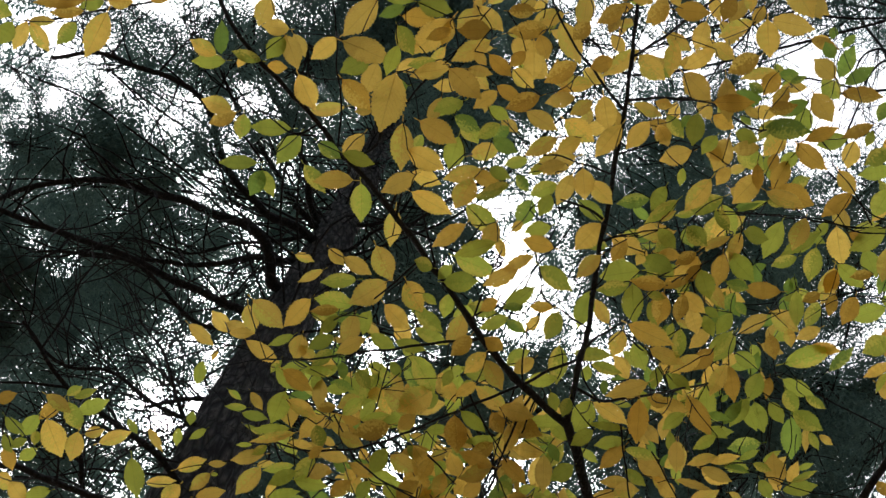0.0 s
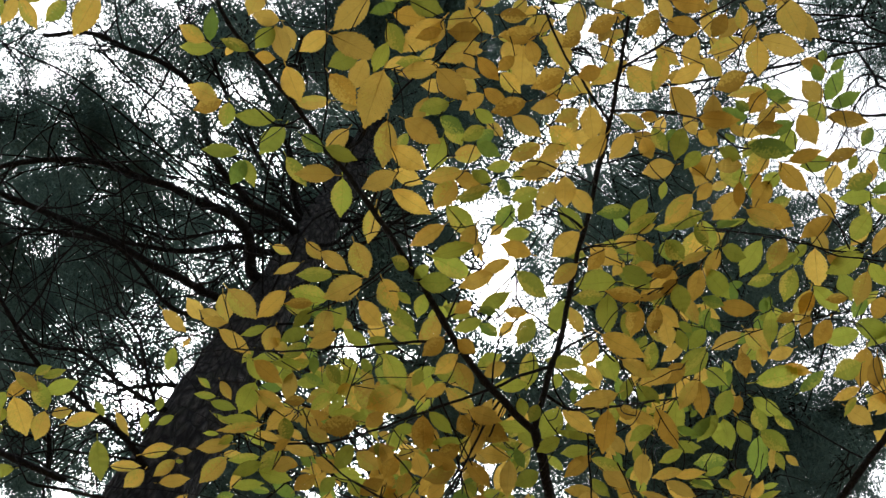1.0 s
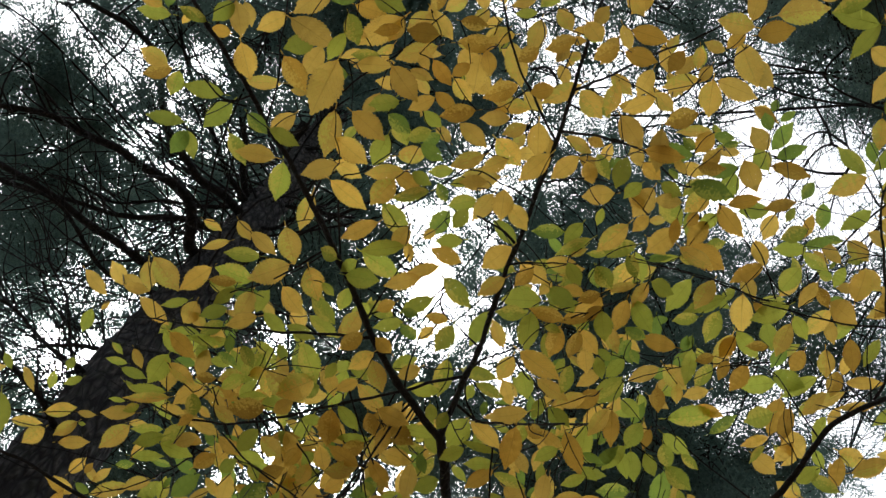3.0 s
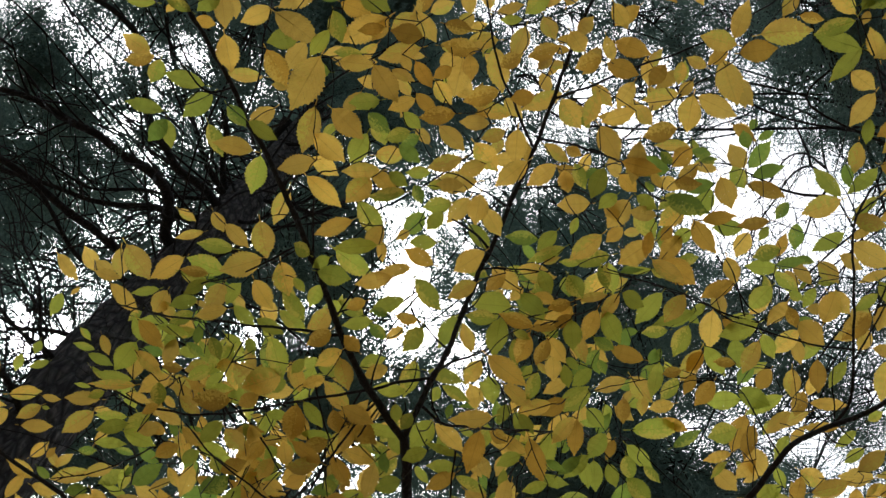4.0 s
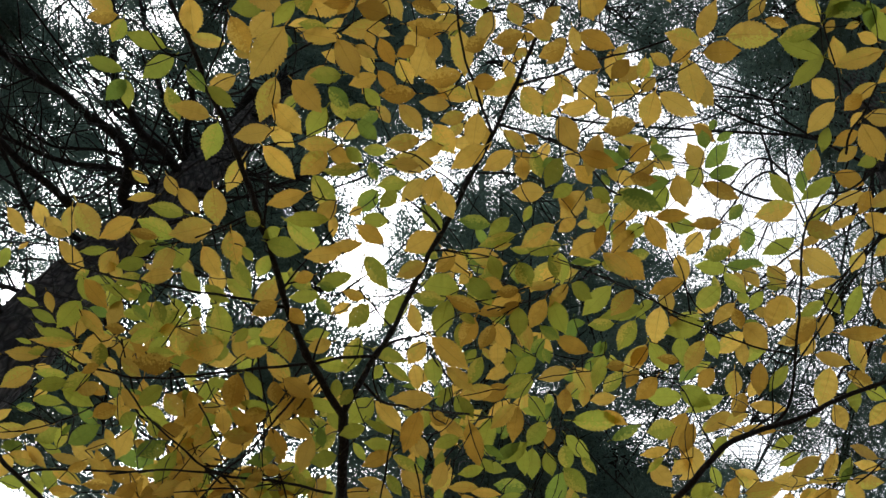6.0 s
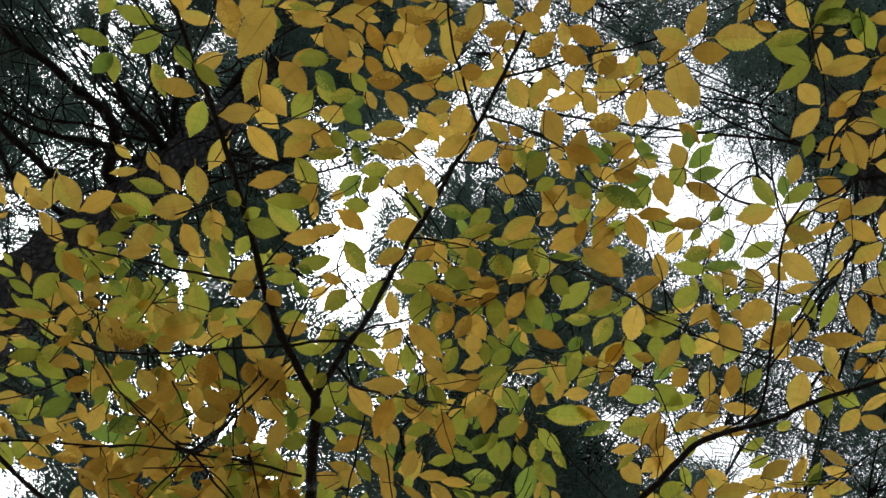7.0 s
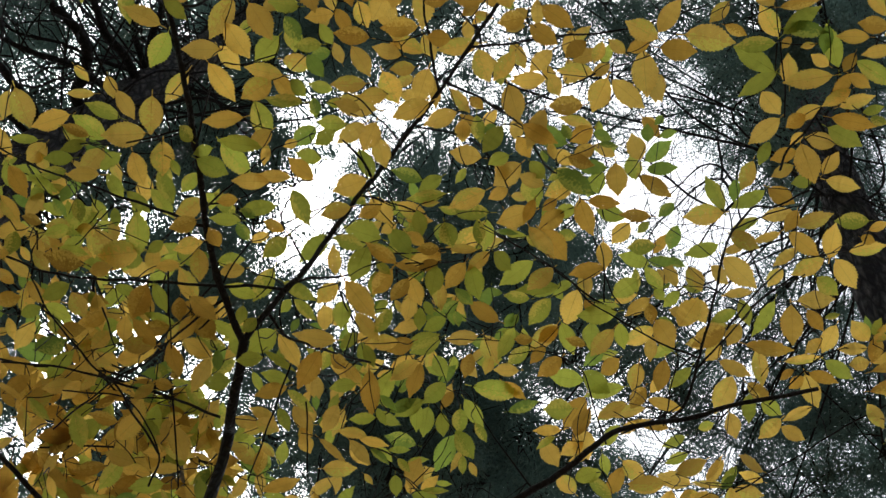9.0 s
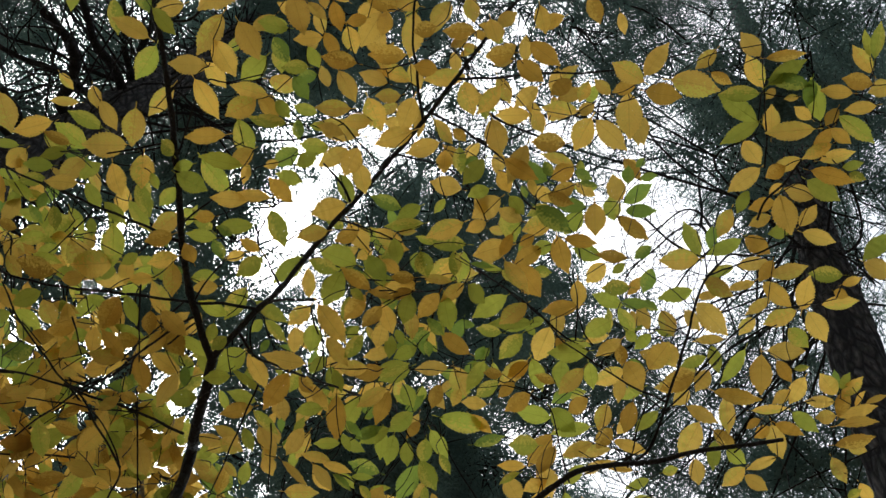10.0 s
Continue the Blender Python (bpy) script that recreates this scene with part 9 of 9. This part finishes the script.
spray(sapling_low, [(203, 1574, 4325, -126, 32, 93, 13, 2, 107), (170, 1395, 4252, 86, -32, 48, 11, 1, 99), (164, 1245, 3737, -159, 36, 53, -34, 0, 96), (157, 1495, 4285, -36, 26, 61, -2, 0, 104), (153, 1516, 4221, -23, 7, 64, -10, 0, 111), (251, 1462, 4401, -177, 25, 94, -7, 1, 91), (210, 1502, 4282, 95, -3, 71, -18, 2, 105), (202, 1394, 4230, 96, -44, 60, 11, 3, 108), (173, 1496, 4293, 5, 17, 74, 4, 1, 100), (221, 1461, 4272, 107, 2, 81, 8, 1, 108)])
spray(sapling_low, [(89, 1541, 4352, 114, -4, 117, -11, 1, 104), (60, 1502, 4099, -55, 0, 60, 11, 1, 104), (106, 1621, 4326, -111, 21, 86, -3, 2, 98), (62, 1416, 3981, -30, 26, 48, 1, 3, 105), (81, 1533, 4206, 0, -3, 54, -21, 0, 108), (147, 1343, 3860, -174, 12, 71, -10, 0, 108), (122, 1246, 3710, -25, 10, 52, 10, 0, 104)])
spray(sapling_low, [(207, 1389, 4352, 72, 4, 80, 1, 0, 109), (197, 1408, 4380, -28, 14, 61, 10, 2, 110), (228, 1337, 4272, -82, 4, 54, -28, 2, 111), (270, 1350, 4358, 150, -20, 70, -2, 2, 99), (247, 1254, 4101, 146, 16, 47, -7, 0, 92), (288, 1361, 4261, -154, -6, 75, 8, 0, 103)])
spray(sapling_low, [(252, 1383, 4288, -19, -15, 73, -8, 3, 104), (324, 1392, 4342, -161, 25, 67, 30, 3, 105), (333, 1452, 4415, -159, 9, 52, -14, 2, 102), (297, 1365, 4231, -104, 7, 65, 16, 1, 91), (308, 1292, 4197, -165, 16, 44, 16, 0, 91), (328, 1330, 4247, -105, 32, 53, -6, 2, 110), (322, 1388, 4221, -50, -5, 86, 20, 1, 107)])
spray(sapling_low, [(216, 1371, 4041, -145, 57, 64, 15, 2, 95), (225, 1453, 4165, -93, 16, 51, 41, 0, 109), (201, 1375, 4216, -30, 10, 57, -19, 1, 109), (209, 1432, 4164, -19, 41, 51, -5, 0, 99), (212, 1395, 4203, 28, -44, 48, -4, 0, 91), (197, 1440, 4324, -11, 15, 84, -26, 0, 100), (247, 1448, 4100, -179, 36, 43, 4, 0, 95), (209, 1430, 4223, -44, 16, 77, -10, 1, 103)])
spray(sapling_low, [(230, 1452, 4309, 30, -40, 56, -14, 2, 108), (223, 1394, 4215, 11, 16, 50, -11, 2, 93), (279, 1458, 4269, -88, 16, 61, 14, 0, 90), (258, 1369, 4128, 54, -43, 36, -30, 0, 95), (284, 1459, 4379, -18, 20, 70, -1, 3, 103), (304, 1401, 4330, 62, -8, 61, 11, 0, 89), (331, 1431, 4298, -17, 0, 53, 16, 2, 109), (388, 1591, 4342, -119, 14, 60, 21, 2, 93)])
spray(sapling_low, [(427, 1384, 4319, 61, -7, 54, -3, 1, 98), (427, 1421, 4362, -59, 16, 75, 24, 0, 100), (467, 1377, 4460, 72, -16, 61, 38, 0, 96)])
spray(sapling_low, [(400, 1401, 4303, 126, -7, 49, 15, 0, 102), (444, 1445, 4373, 95, -9, 53, -13, 0, 101)])
spray(sapling_low, [(-83, 1435, 4157, 116, 10, 66, 9, 2, 102), (-89, 1448, 4094, -79, 7, 71, -12, 1, 107), (-87, 1430, 4178, -148, 2, 59, -14, 1, 99), (-66, 1526, 4258, 34, -5, 71, -1, 1, 111), (-91, 1435, 4206, -151, 2, 57, -14, 0, 109)])
spray(sapling_low, [(-112, 1434, 4181, 10, 9, 63, -18, 2, 115), (-192, 1402, 4218, 85, 1, 74, -11, 1, 98), (-160, 1467, 4252, -24, 0, 66, 14, 0, 99), (-168, 1407, 4132, -72, 19, 74, 12, 0, 108), (-234, 1471, 4241, 92, 1, 56, 0, 0, 100)])
spray(sapling_low, [(-51, 1529, 4253, -131, -1, 56, 20, 1, 100), (-66, 1555, 4189, 97, 15, 70, -3, 0, 106), (-38, 1485, 4099, 43, -2, 64, 9, 1, 98), (-61, 1475, 4249, -176, -3, 59, -4, 1, 112), (-46, 1527, 4140, -14, -18, 71, 1, 1, 113)])
spray(sapling_low, [(90, 1491, 4141, 143, 12, 61, 7, 1, 111), (121, 1539, 4278, -7, 0, 66, -20, 2, 107), (96, 1496, 4296, 135, 9, 74, -14, 1, 110), (9, 1527, 4234, -162, 13, 66, -8, 2, 99), (15, 1541, 4181, 50, 4, 58, -8, 1, 99)])
spray(sapling_low, [(123, 1475, 4304, -148, -1, 64, -4, 2, 111), (56, 1476, 4278, -1, 3, 72, -14, 0, 98), (77, 1423, 4123, 102, 7, 74, -20, 1, 107), (111, 1384, 4260, 176, -14, 58, 12, 0, 101), (133, 1421, 4189, -97, -12, 66, 1, 2, 112)])
spray(sapling_low, [(158, 1457, 4274, 56, -10, 61, -13, 0, 101), (199, 1451, 4146, -52, 1, 69, 6, 1, 107), (170, 1419, 4170, 159, -18, 60, 2, 1, 115), (236, 1435, 4202, 8, -10, 72, 5, 1, 110), (223, 1441, 4209, 149, 9, 73, -7, 0, 109)])
spray(sapling_low, [(-50, 1585, 4085, -77, -12, 66, 0, 2, 99), (-46, 1620, 4147, 35, 7, 58, -8, 0, 110), (-111, 1549, 4167, -56, 23, 68, -8, 1, 101), (-82, 1536, 4179, 3, -7, 68, 3, 1, 114), (-27, 1561, 4263, 146, 3, 62, 2, 0, 103)])
spray(sapling_low, [(197, 1401, 4240, 6, -21, 55, -12, 2, 115), (183, 1340, 4283, -103, -6, 70, 8, 2, 99), (147, 1418, 4277, -7, 0, 64, 15, 0, 111), (162, 1305, 4213, 50, 2, 65, 21, 1, 111), (155, 1401, 4293, -97, 1, 75, -3, 2, 102)])
spray(sapling_low, [(29, 1360, 4153, 130, 18, 69, -6, 0, 102), (-25, 1406, 4191, -95, 0, 62, -5, 2, 108), (-84, 1450, 4310, -125, 3, 58, 0, 1, 115), (-37, 1407, 4236, 118, -22, 66, 12, 2, 115), (-59, 1361, 4226, 166, 8, 74, 18, 1, 111)])

# leaves of the tall sapling: place in mm, heading, rise, length in mm, bank, hue, width in percent
spray(sapling_tall, [(682, 87, 4421, 103, 0, 57, 22, 0, 115), (681, 128, 4346, -5, -14, 48, -25, 1, 104), (743, 53, 4333, -161, 18, 61, -4, 0, 123)])
spray(sapling_tall, [(645, 188, 4470, -21, -9, 105, -30, 0, 109)])
spray(sapling_tall, [(757, 491, 4694, -64, 11, 79, 6, 3, 112), (742, 416, 4631, -42, 7, 41, -1, 3, 104)])
spray(sapling_tall, [(748, 515, 4627, -7, -10, 44, 20, 1, 130), (803, 566, 4556, 152, 12, 71, -2, 1, 81), (762, 501, 4669, -37, -17, 73, -11, 3, 97), (741, 503, 4577, 4, -14, 80, 7, 1, 99)])
spray(sapling_tall, [(741, 666, 4573, 56, -5, 65, 14, 0, 122), (789, 618, 4651, 102, -9, 63, 14, 0, 129), (818, 590, 4617, 106, -3, 37, -4, 2, 135), (889, 690, 4689, 170, -2, 78, 17, 2, 88), (855, 627, 4605, 144, 9, 64, 36, 2, 135)])
spray(sapling_tall, [(752, 767, 4649, 49, 10, 72, -2, 0, 97), (778, 810, 4597, 24, -4, 40, -31, 1, 135), (919, 945, 5121, -10, 17, 79, 27, 2, 104), (856, 796, 4584, 145, -1, 93, 3, 2, 100), (846, 879, 4715, 65, -18, 70, -1, 2, 125), (955, 909, 5075, -50, -6, 65, 11, 0, 103)])
spray(sapling_tall, [(778, 919, 4490, 116, -17, 69, -6, 1, 120), (762, 885, 4614, 39, -21, 80, 7, 2, 105), (815, 877, 4511, 167, 14, 49, -3, 1, 109), (875, 980, 4601, 158, 6, 83, 20, 2, 113)])
spray(sapling_tall, [(872, 1031, 4543, 152, -7, 68, 21, 2, 135), (857, 1064, 4473, 148, -1, 64, -18, 0, 117), (848, 1078, 4460, 123, -17, 53, -36, 2, 135)])
spray(sapling_tall, [(751, 1513, 4238, -110, 57, 46, 19, 2, 99)])
spray(sapling_tall, [(733, 50, 4251, -43, -23, 77, 8, 1, 68)])
spray(sapling_tall, [(768, 107, 4266, 145, 6, 80, -8, 2, 91), (788, 101, 4357, -149, 11, 73, -2, 0, 104), (802, 157, 4295, -178, 9, 94, 6, 2, 91), (784, 84, 4262, 96, -6, 28, -11, 0, 135), (752, 87, 4202, -67, -1, 85, 15, 2, 96), (748, 78, 4215, -27, -20, 86, 23, 3, 94), (828, 165, 4251, -120, 21, 64, -10, 0, 102), (816, 73, 4205, 135, 18, 28, -13, 0, 119)])
spray(sapling_tall, [(832, 158, 4399, 115, 3, 93, -2, 2, 82), (842, 215, 4467, 22, -8, 62, 19, 0, 135), (926, 249, 4541, 108, 5, 87, 8, 0, 106)])
spray(sapling_tall, [(907, 403, 4522, 66, -11, 51, 9, 3, 110), (915, 349, 4506, 85, -19, 69, -3, 0, 111), (921, 298, 4501, 84, -10, 55, -23, 2, 135)])
spray(sapling_tall, [(857, 535, 4667, 111, -7, 48, 3, 3, 127), (880, 570, 4635, 77, -3, 62, 6, 3, 107), (943, 484, 4591, -148, 19, 86, 33, 2, 111), (934, 483, 4553, 145, -1, 89, 12, 0, 108), (965, 553, 4565, 124, 21, 86, -9, 2, 87)])
spray(sapling_tall, [(870, 720, 4636, 114, 6, 76, -2, 2, 135), (930, 796, 4816, -123, -1, 67, 40, 2, 96), (960, 733, 5002, -85, 4, 62, 5, 1, 95), (948, 733, 4688, -157, 28, 77, 4, 2, 93), (858, 668, 4613, -17, 13, 70, 21, 3, 94), (993, 766, 5024, 25, -33, 51, 32, 0, 99), (919, 666, 4715, -8, -12, 48, 14, 3, 109)])
spray(sapling_tall, [(911, 725, 4637, 12, -23, 35, -5, 2, 135), (964, 705, 4671, -145, 12, 70, -25, 0, 90), (880, 673, 4460, -65, 0, 22, -20, 3, 92), (963, 700, 4633, 112, -23, 54, 16, 2, 112), (1109, 827, 4985, 157, 32, 51, 13, 0, 106), (1080, 730, 4879, 157, 21, 48, -7, 2, 104), (926, 623, 4548, 33, -6, 65, 17, 0, 135)])
spray(sapling_tall, [(860, 827, 4557, 103, -14, 81, -11, 0, 122), (867, 815, 4578, 48, -16, 62, -24, 2, 129), (904, 735, 4592, 111, 3, 72, -10, 0, 114), (958, 800, 4627, 125, -8, 81, 14, 0, 113), (895, 735, 4549, 55, -23, 49, 1, 1, 127), (1035, 892, 4898, 62, -13, 67, -16, 0, 108), (1049, 866, 4979, -9, -20, 44, 9, 3, 107), (1127, 912, 4989, 123, 1, 75, -8, 2, 107), (931, 767, 4567, 26, -2, 81, -27, 0, 135), (1102, 901, 4881, -164, 6, 63, -13, 2, 92)])
spray(sapling_tall, [(885, 905, 4633, 113, -5, 58, 3, 3, 128), (919, 988, 4818, -45, -12, 63, 1, 2, 90), (857, 960, 4597, 8, -22, 80, 5, 2, 122), (930, 908, 4646, 118, -29, 62, 10, 1, 135), (960, 946, 4595, 137, -1, 95, 7, 2, 81), (1027, 1074, 4809, 109, 4, 53, 8, 2, 109)])
spray(sapling_tall, [(941, 929, 4443, 137, -31, 82, 4, 0, 89), (959, 879, 4592, 77, -18, 66, -2, 0, 135), (1051, 991, 4669, 136, 2, 91, -10, 0, 85), (1010, 934, 4628, 96, -15, 62, 27, 1, 135), (1034, 1015, 4619, 105, 2, 52, -9, 0, 127), (1164, 1080, 5071, -85, 7, 61, -20, 0, 102)])
spray(sapling_tall, [(837, 1118, 4497, 28, -12, 68, 6, 0, 135), (918, 1040, 4685, 96, -18, 94, 4, 1, 117), (991, 1234, 4897, 27, -30, 50, -22, 2, 102), (908, 1016, 4561, 89, -7, 84, -14, 1, 106), (930, 1088, 4538, 116, 1, 64, -8, 0, 118), (1053, 1241, 4874, 139, -9, 51, 7, 0, 89)])
spray(sapling_tall, [(911, 1077, 4572, 40, -38, 77, 0, 0, 135), (998, 1125, 4517, 137, -6, 64, 3, 2, 108), (929, 1140, 4438, -37, 27, 60, -18, 2, 120), (979, 1009, 4523, 119, -40, 71, 1, 2, 98), (1100, 1241, 4940, 47, -14, 59, 4, 2, 105), (1040, 1160, 4479, -177, 37, 84, -11, 2, 91)])
spray(sapling_tall, [(973, 1203, 4517, -156, -11, 73, -2, 0, 110)])
spray(sapling_tall, [(769, 1212, 4205, 46, -16, 43, 22, 1, 135)])
spray(sapling_tall, [(875, -54, 4147, -120, -15, 73, 1, 2, 75)])
spray(sapling_tall, [(874, 14, 4128, 149, 26, 61, 5, 0, 96), (890, -55, 4228, -130, 22, 54, 24, 2, 87), (911, -33, 4220, -156, 29, 69, 7, 0, 99), (907, -17, 4169, 159, 1, 58, 3, 1, 127), (915, 10, 4104, 134, 20, 60, -8, 0, 97), (961, -37, 4245, 120, 32, 53, 11, 0, 135)])
spray(sapling_tall, [(812, 31, 4186, 65, 5, 56, 8, 3, 93), (861, 103, 4151, 142, 5, 92, 21, 0, 87), (855, 95, 4187, -177, 18, 40, 14, 0, 135), (869, 90, 4179, -131, 29, 90, 0, 2, 80), (858, 49, 4103, 84, 15, 42, -9, 0, 122), (888, 85, 4154, 94, 3, 58, -17, 1, 101), (897, 109, 4134, 115, 14, 62, 5, 0, 82), (855, 85, 4061, 4, -19, 45, -4, 0, 122), (912, 152, 4191, -52, -21, 69, -1, 0, 81), (894, 63, 4199, 4, -19, 84, 24, 2, 98)])
spray(sapling_tall, [(880, 195, 4239, 118, -3, 44, 29, 1, 135), (934, 237, 4371, 107, -1, 37, -18, 0, 135), (899, 167, 4237, 123, 19, 64, 18, 0, 87), (911, 249, 4274, 43, -29, 85, -13, 0, 134), (988, 224, 4321, 163, 11, 62, 8, 0, 123), (1003, 291, 4337, -91, -14, 58, 5, 0, 106), (932, 198, 4252, 0, 0, 79, 3, 2, 112)])
spray(sapling_tall, [(980, 398, 4534, 113, 20, 90, -21, 2, 92), (949, 277, 4388, 131, 0, 57, -14, 1, 120), (958, 305, 4387, 125, -9, 51, 17, 0, 105), (970, 386, 4502, 1, -13, 66, 4, 1, 116), (1063, 409, 4544, 142, 2, 76, 9, 0, 89), (1031, 317, 4455, 135, 9, 49, 2, 2, 119), (1031, 387, 4438, 89, -10, 54, -15, 1, 123)])
spray(sapling_tall, [(993, 449, 4512, 116, 16, 79, -16, 2, 80), (995, 516, 4494, 134, 5, 51, -13, 0, 89), (945, 507, 4488, -5, -24, 73, 19, 0, 119), (991, 577, 4591, 10, -38, 104, 1, 0, 98), (1044, 454, 4492, 118, 23, 70, -33, 0, 112), (1099, 525, 4526, 93, 9, 54, -4, 0, 135), (1095, 465, 4496, 112, -1, 67, -18, 0, 103)])
spray(sapling_tall, [(977, 752, 4539, -84, 10, 78, 2, 0, 135), (984, 695, 4605, 30, -13, 67, -4, 0, 135), (1020, 635, 4730, 13, -51, 68, 19, 0, 108), (1214, 843, 5008, -138, 59, 56, 16, 0, 92), (1159, 781, 4782, -156, 58, 70, 17, 0, 107), (1070, 659, 4547, 123, 4, 63, 14, 2, 84), (1092, 612, 4585, 135, 22, 74, 3, 0, 67), (1061, 632, 4544, 41, -12, 65, 4, 2, 96), (1076, 670, 4500, 85, 4, 59, 21, 0, 135)])
spray(sapling_tall, [(1016, 855, 4629, 77, -31, 79, 13, 1, 108), (1054, 822, 4554, 101, 3, 74, -15, 2, 105), (1082, 760, 4610, 135, 13, 64, -9, 0, 107), (1075, 706, 4562, 126, -16, 90, 36, 1, 119), (1100, 756, 4604, 105, -15, 53, -4, 0, 135), (1106, 788, 4576, -8, -22, 79, 21, 0, 101)])
spray(sapling_tall, [(1071, 957, 4500, 162, 5, 84, -7, 1, 62), (1001, 931, 4537, -18, -19, 84, -20, 0, 66), (1161, 1000, 4641, 140, -29, 69, 2, 2, 78), (1139, 989, 4503, 137, -21, 59, 15, 2, 99), (1156, 955, 4587, -52, -4, 39, 2, 2, 135)])
spray(sapling_tall, [(1211, 1345, 5003, -125, 8, 61, -12, 0, 107), (1032, 1092, 4520, 85, -5, 81, -8, 1, 103), (1024, 1080, 4520, 16, 0, 74, -18, 0, 108), (1133, 1074, 4507, 137, 6, 87, 14, 0, 101), (1028, 1087, 4417, -23, 13, 93, 8, 0, 100), (1205, 1072, 4559, 178, -21, 98, -2, 0, 100)])
spray(sapling_tall, [(942, 139, 4149, -50, -9, 41, -33, 2, 106), (941, 137, 4097, -16, -20, 33, -9, 2, 113)])
spray(sapling_tall, [(892, 171, 4138, -18, -6, 85, -14, 1, 78)])
spray(sapling_tall, [(1066, 432, 4508, -49, -11, 85, 19, 0, 100), (1013, 297, 4340, -20, -26, 70, 0, 0, 93), (1151, 451, 4458, -103, 31, 81, -3, 0, 116), (1150, 330, 4375, 150, 3, 71, -1, 2, 101), (1140, 364, 4347, -17, -34, 32, -5, 1, 135), (1185, 420, 4477, -36, 9, 87, -23, 0, 79)])
spray(sapling_tall, [(1040, 438, 4444, 9, -14, 82, 3, 0, 104), (1138, 451, 4444, 123, 0, 77, 15, 0, 101), (1168, 577, 4534, -44, -30, 89, -19, 0, 98), (1138, 491, 4428, 9, -27, 58, 2, 2, 135), (1175, 449, 4495, 26, -26, 77, 6, 0, 122), (1204, 562, 4434, -51, -18, 34, 8, 2, 112)])
spray(sapling_tall, [(1137, 601, 4558, 95, -17, 96, -15, 2, 75), (1099, 703, 4468, -29, -24, 107, 19, 1, 81), (1139, 574, 4469, 61, -29, 89, -11, 0, 121), (1149, 556, 4402, 23, -31, 56, 6, 1, 116), (1198, 697, 4478, -34, 2, 87, 0, 0, 63), (1229, 605, 4444, 114, -16, 48, 5, 0, 135)])
spray(sapling_tall, [(1176, 818, 4640, 87, -16, 98, -2, 0, 110), (1148, 705, 4527, 57, -34, 89, 2, 0, 89), (1178, 799, 4498, 64, -27, 67, 5, 2, 93), (1185, 801, 4568, 4, -32, 70, 13, 1, 108), (1223, 813, 4533, -5, -40, 56, -11, 2, 123), (1203, 686, 4418, 118, -14, 38, -14, 1, 135), (1265, 812, 4483, 108, -6, 67, 39, 0, 121), (1229, 689, 4416, 113, -13, 41, 4, 1, 134)])
spray(sapling_tall, [(1189, 880, 4569, 47, -44, 65, 25, 0, 135), (1210, 958, 4488, 97, -19, 71, -16, 0, 82), (1157, 983, 4365, -83, 17, 71, 42, 0, 100), (1238, 955, 4479, 91, -4, 64, -16, 2, 92), (1219, 1004, 4429, -68, 24, 48, -24, 3, 88), (1369, 997, 4653, 163, 54, 87, -19, 0, 90), (1382, 1016, 4649, 174, 0, 65, 9, 0, 92), (1324, 1064, 4641, -24, -17, 74, -34, 0, 106)])
spray(sapling_tall, [(1144, 1076, 4485, 71, 14, 85, 12, 0, 92), (1179, 981, 4498, 129, -15, 78, 12, 0, 96), (1095, 1001, 4379, -45, 20, 77, -47, 0, 100), (1168, 1088, 4479, -52, 29, 43, 9, 0, 100), (1214, 1066, 4521, 133, -17, 53, -5, 0, 130), (1301, 1060, 4622, 164, -12, 89, -34, 0, 96), (1186, 1073, 4458, -37, 28, 59, 9, 0, 120), (1217, 1036, 4468, 81, -25, 64, -38, 0, 91), (1252, 1043, 4497, 136, -10, 57, -13, 0, 133), (1286, 1034, 4563, 49, -7, 87, -11, 0, 96)])
spray(sapling_tall, [(1134, 200, 4262, 94, 14, 78, 0, 2, 108), (1155, 284, 4348, -12, -36, 68, 10, 0, 127)])
spray(sapling_tall, [(1131, 340, 4303, -55, -4, 42, -6, 0, 107)])
spray(sapling_tall, [(1300, 554, 4399, -160, 1, 60, -6, 0, 126), (1305, 546, 4421, -135, 17, 45, 6, 3, 86), (1274, 528, 4340, -89, 21, 42, -5, 2, 101), (1290, 546, 4353, -82, -10, 66, 13, 0, 99), (1325, 546, 4353, -85, 21, 41, 32, 0, 122)])
spray(sapling_tall, [(1247, 567, 4468, 93, -24, 70, 17, 0, 116), (1241, 683, 4437, -9, -5, 69, 16, 1, 97), (1269, 649, 4470, 3, -16, 72, -3, 2, 106), (1313, 570, 4415, 145, 7, 64, 5, 0, 83), (1344, 600, 4438, 149, -11, 48, 29, 0, 135), (1312, 582, 4353, -105, 12, 62, 5, 1, 123)])
spray(sapling_tall, [(1305, 752, 4469, 121, 3, 74, 8, 0, 77), (1265, 706, 4512, 41, -30, 80, -11, 0, 121), (1273, 829, 4481, -8, -33, 61, -21, 0, 116)])
spray(sapling_tall, [(1308, 514, 4283, -57, -5, 47, -6, 0, 66)])
spray(sapling_tall, [(1334, 597, 4415, -39, 14, 100, 16, 0, 72), (1309, 594, 4335, -44, -12, 86, 23, 0, 85), (1361, 650, 4397, -53, -16, 88, 4, 1, 79), (1371, 673, 4399, 27, -30, 63, 19, 0, 116), (1398, 642, 4429, -17, -4, 46, -5, 0, 128)])
spray(sapling_tall, [(1419, 713, 4324, -62, 6, 35, -5, 2, 135), (1430, 676, 4344, 24, -20, 51, -14, 0, 126)])
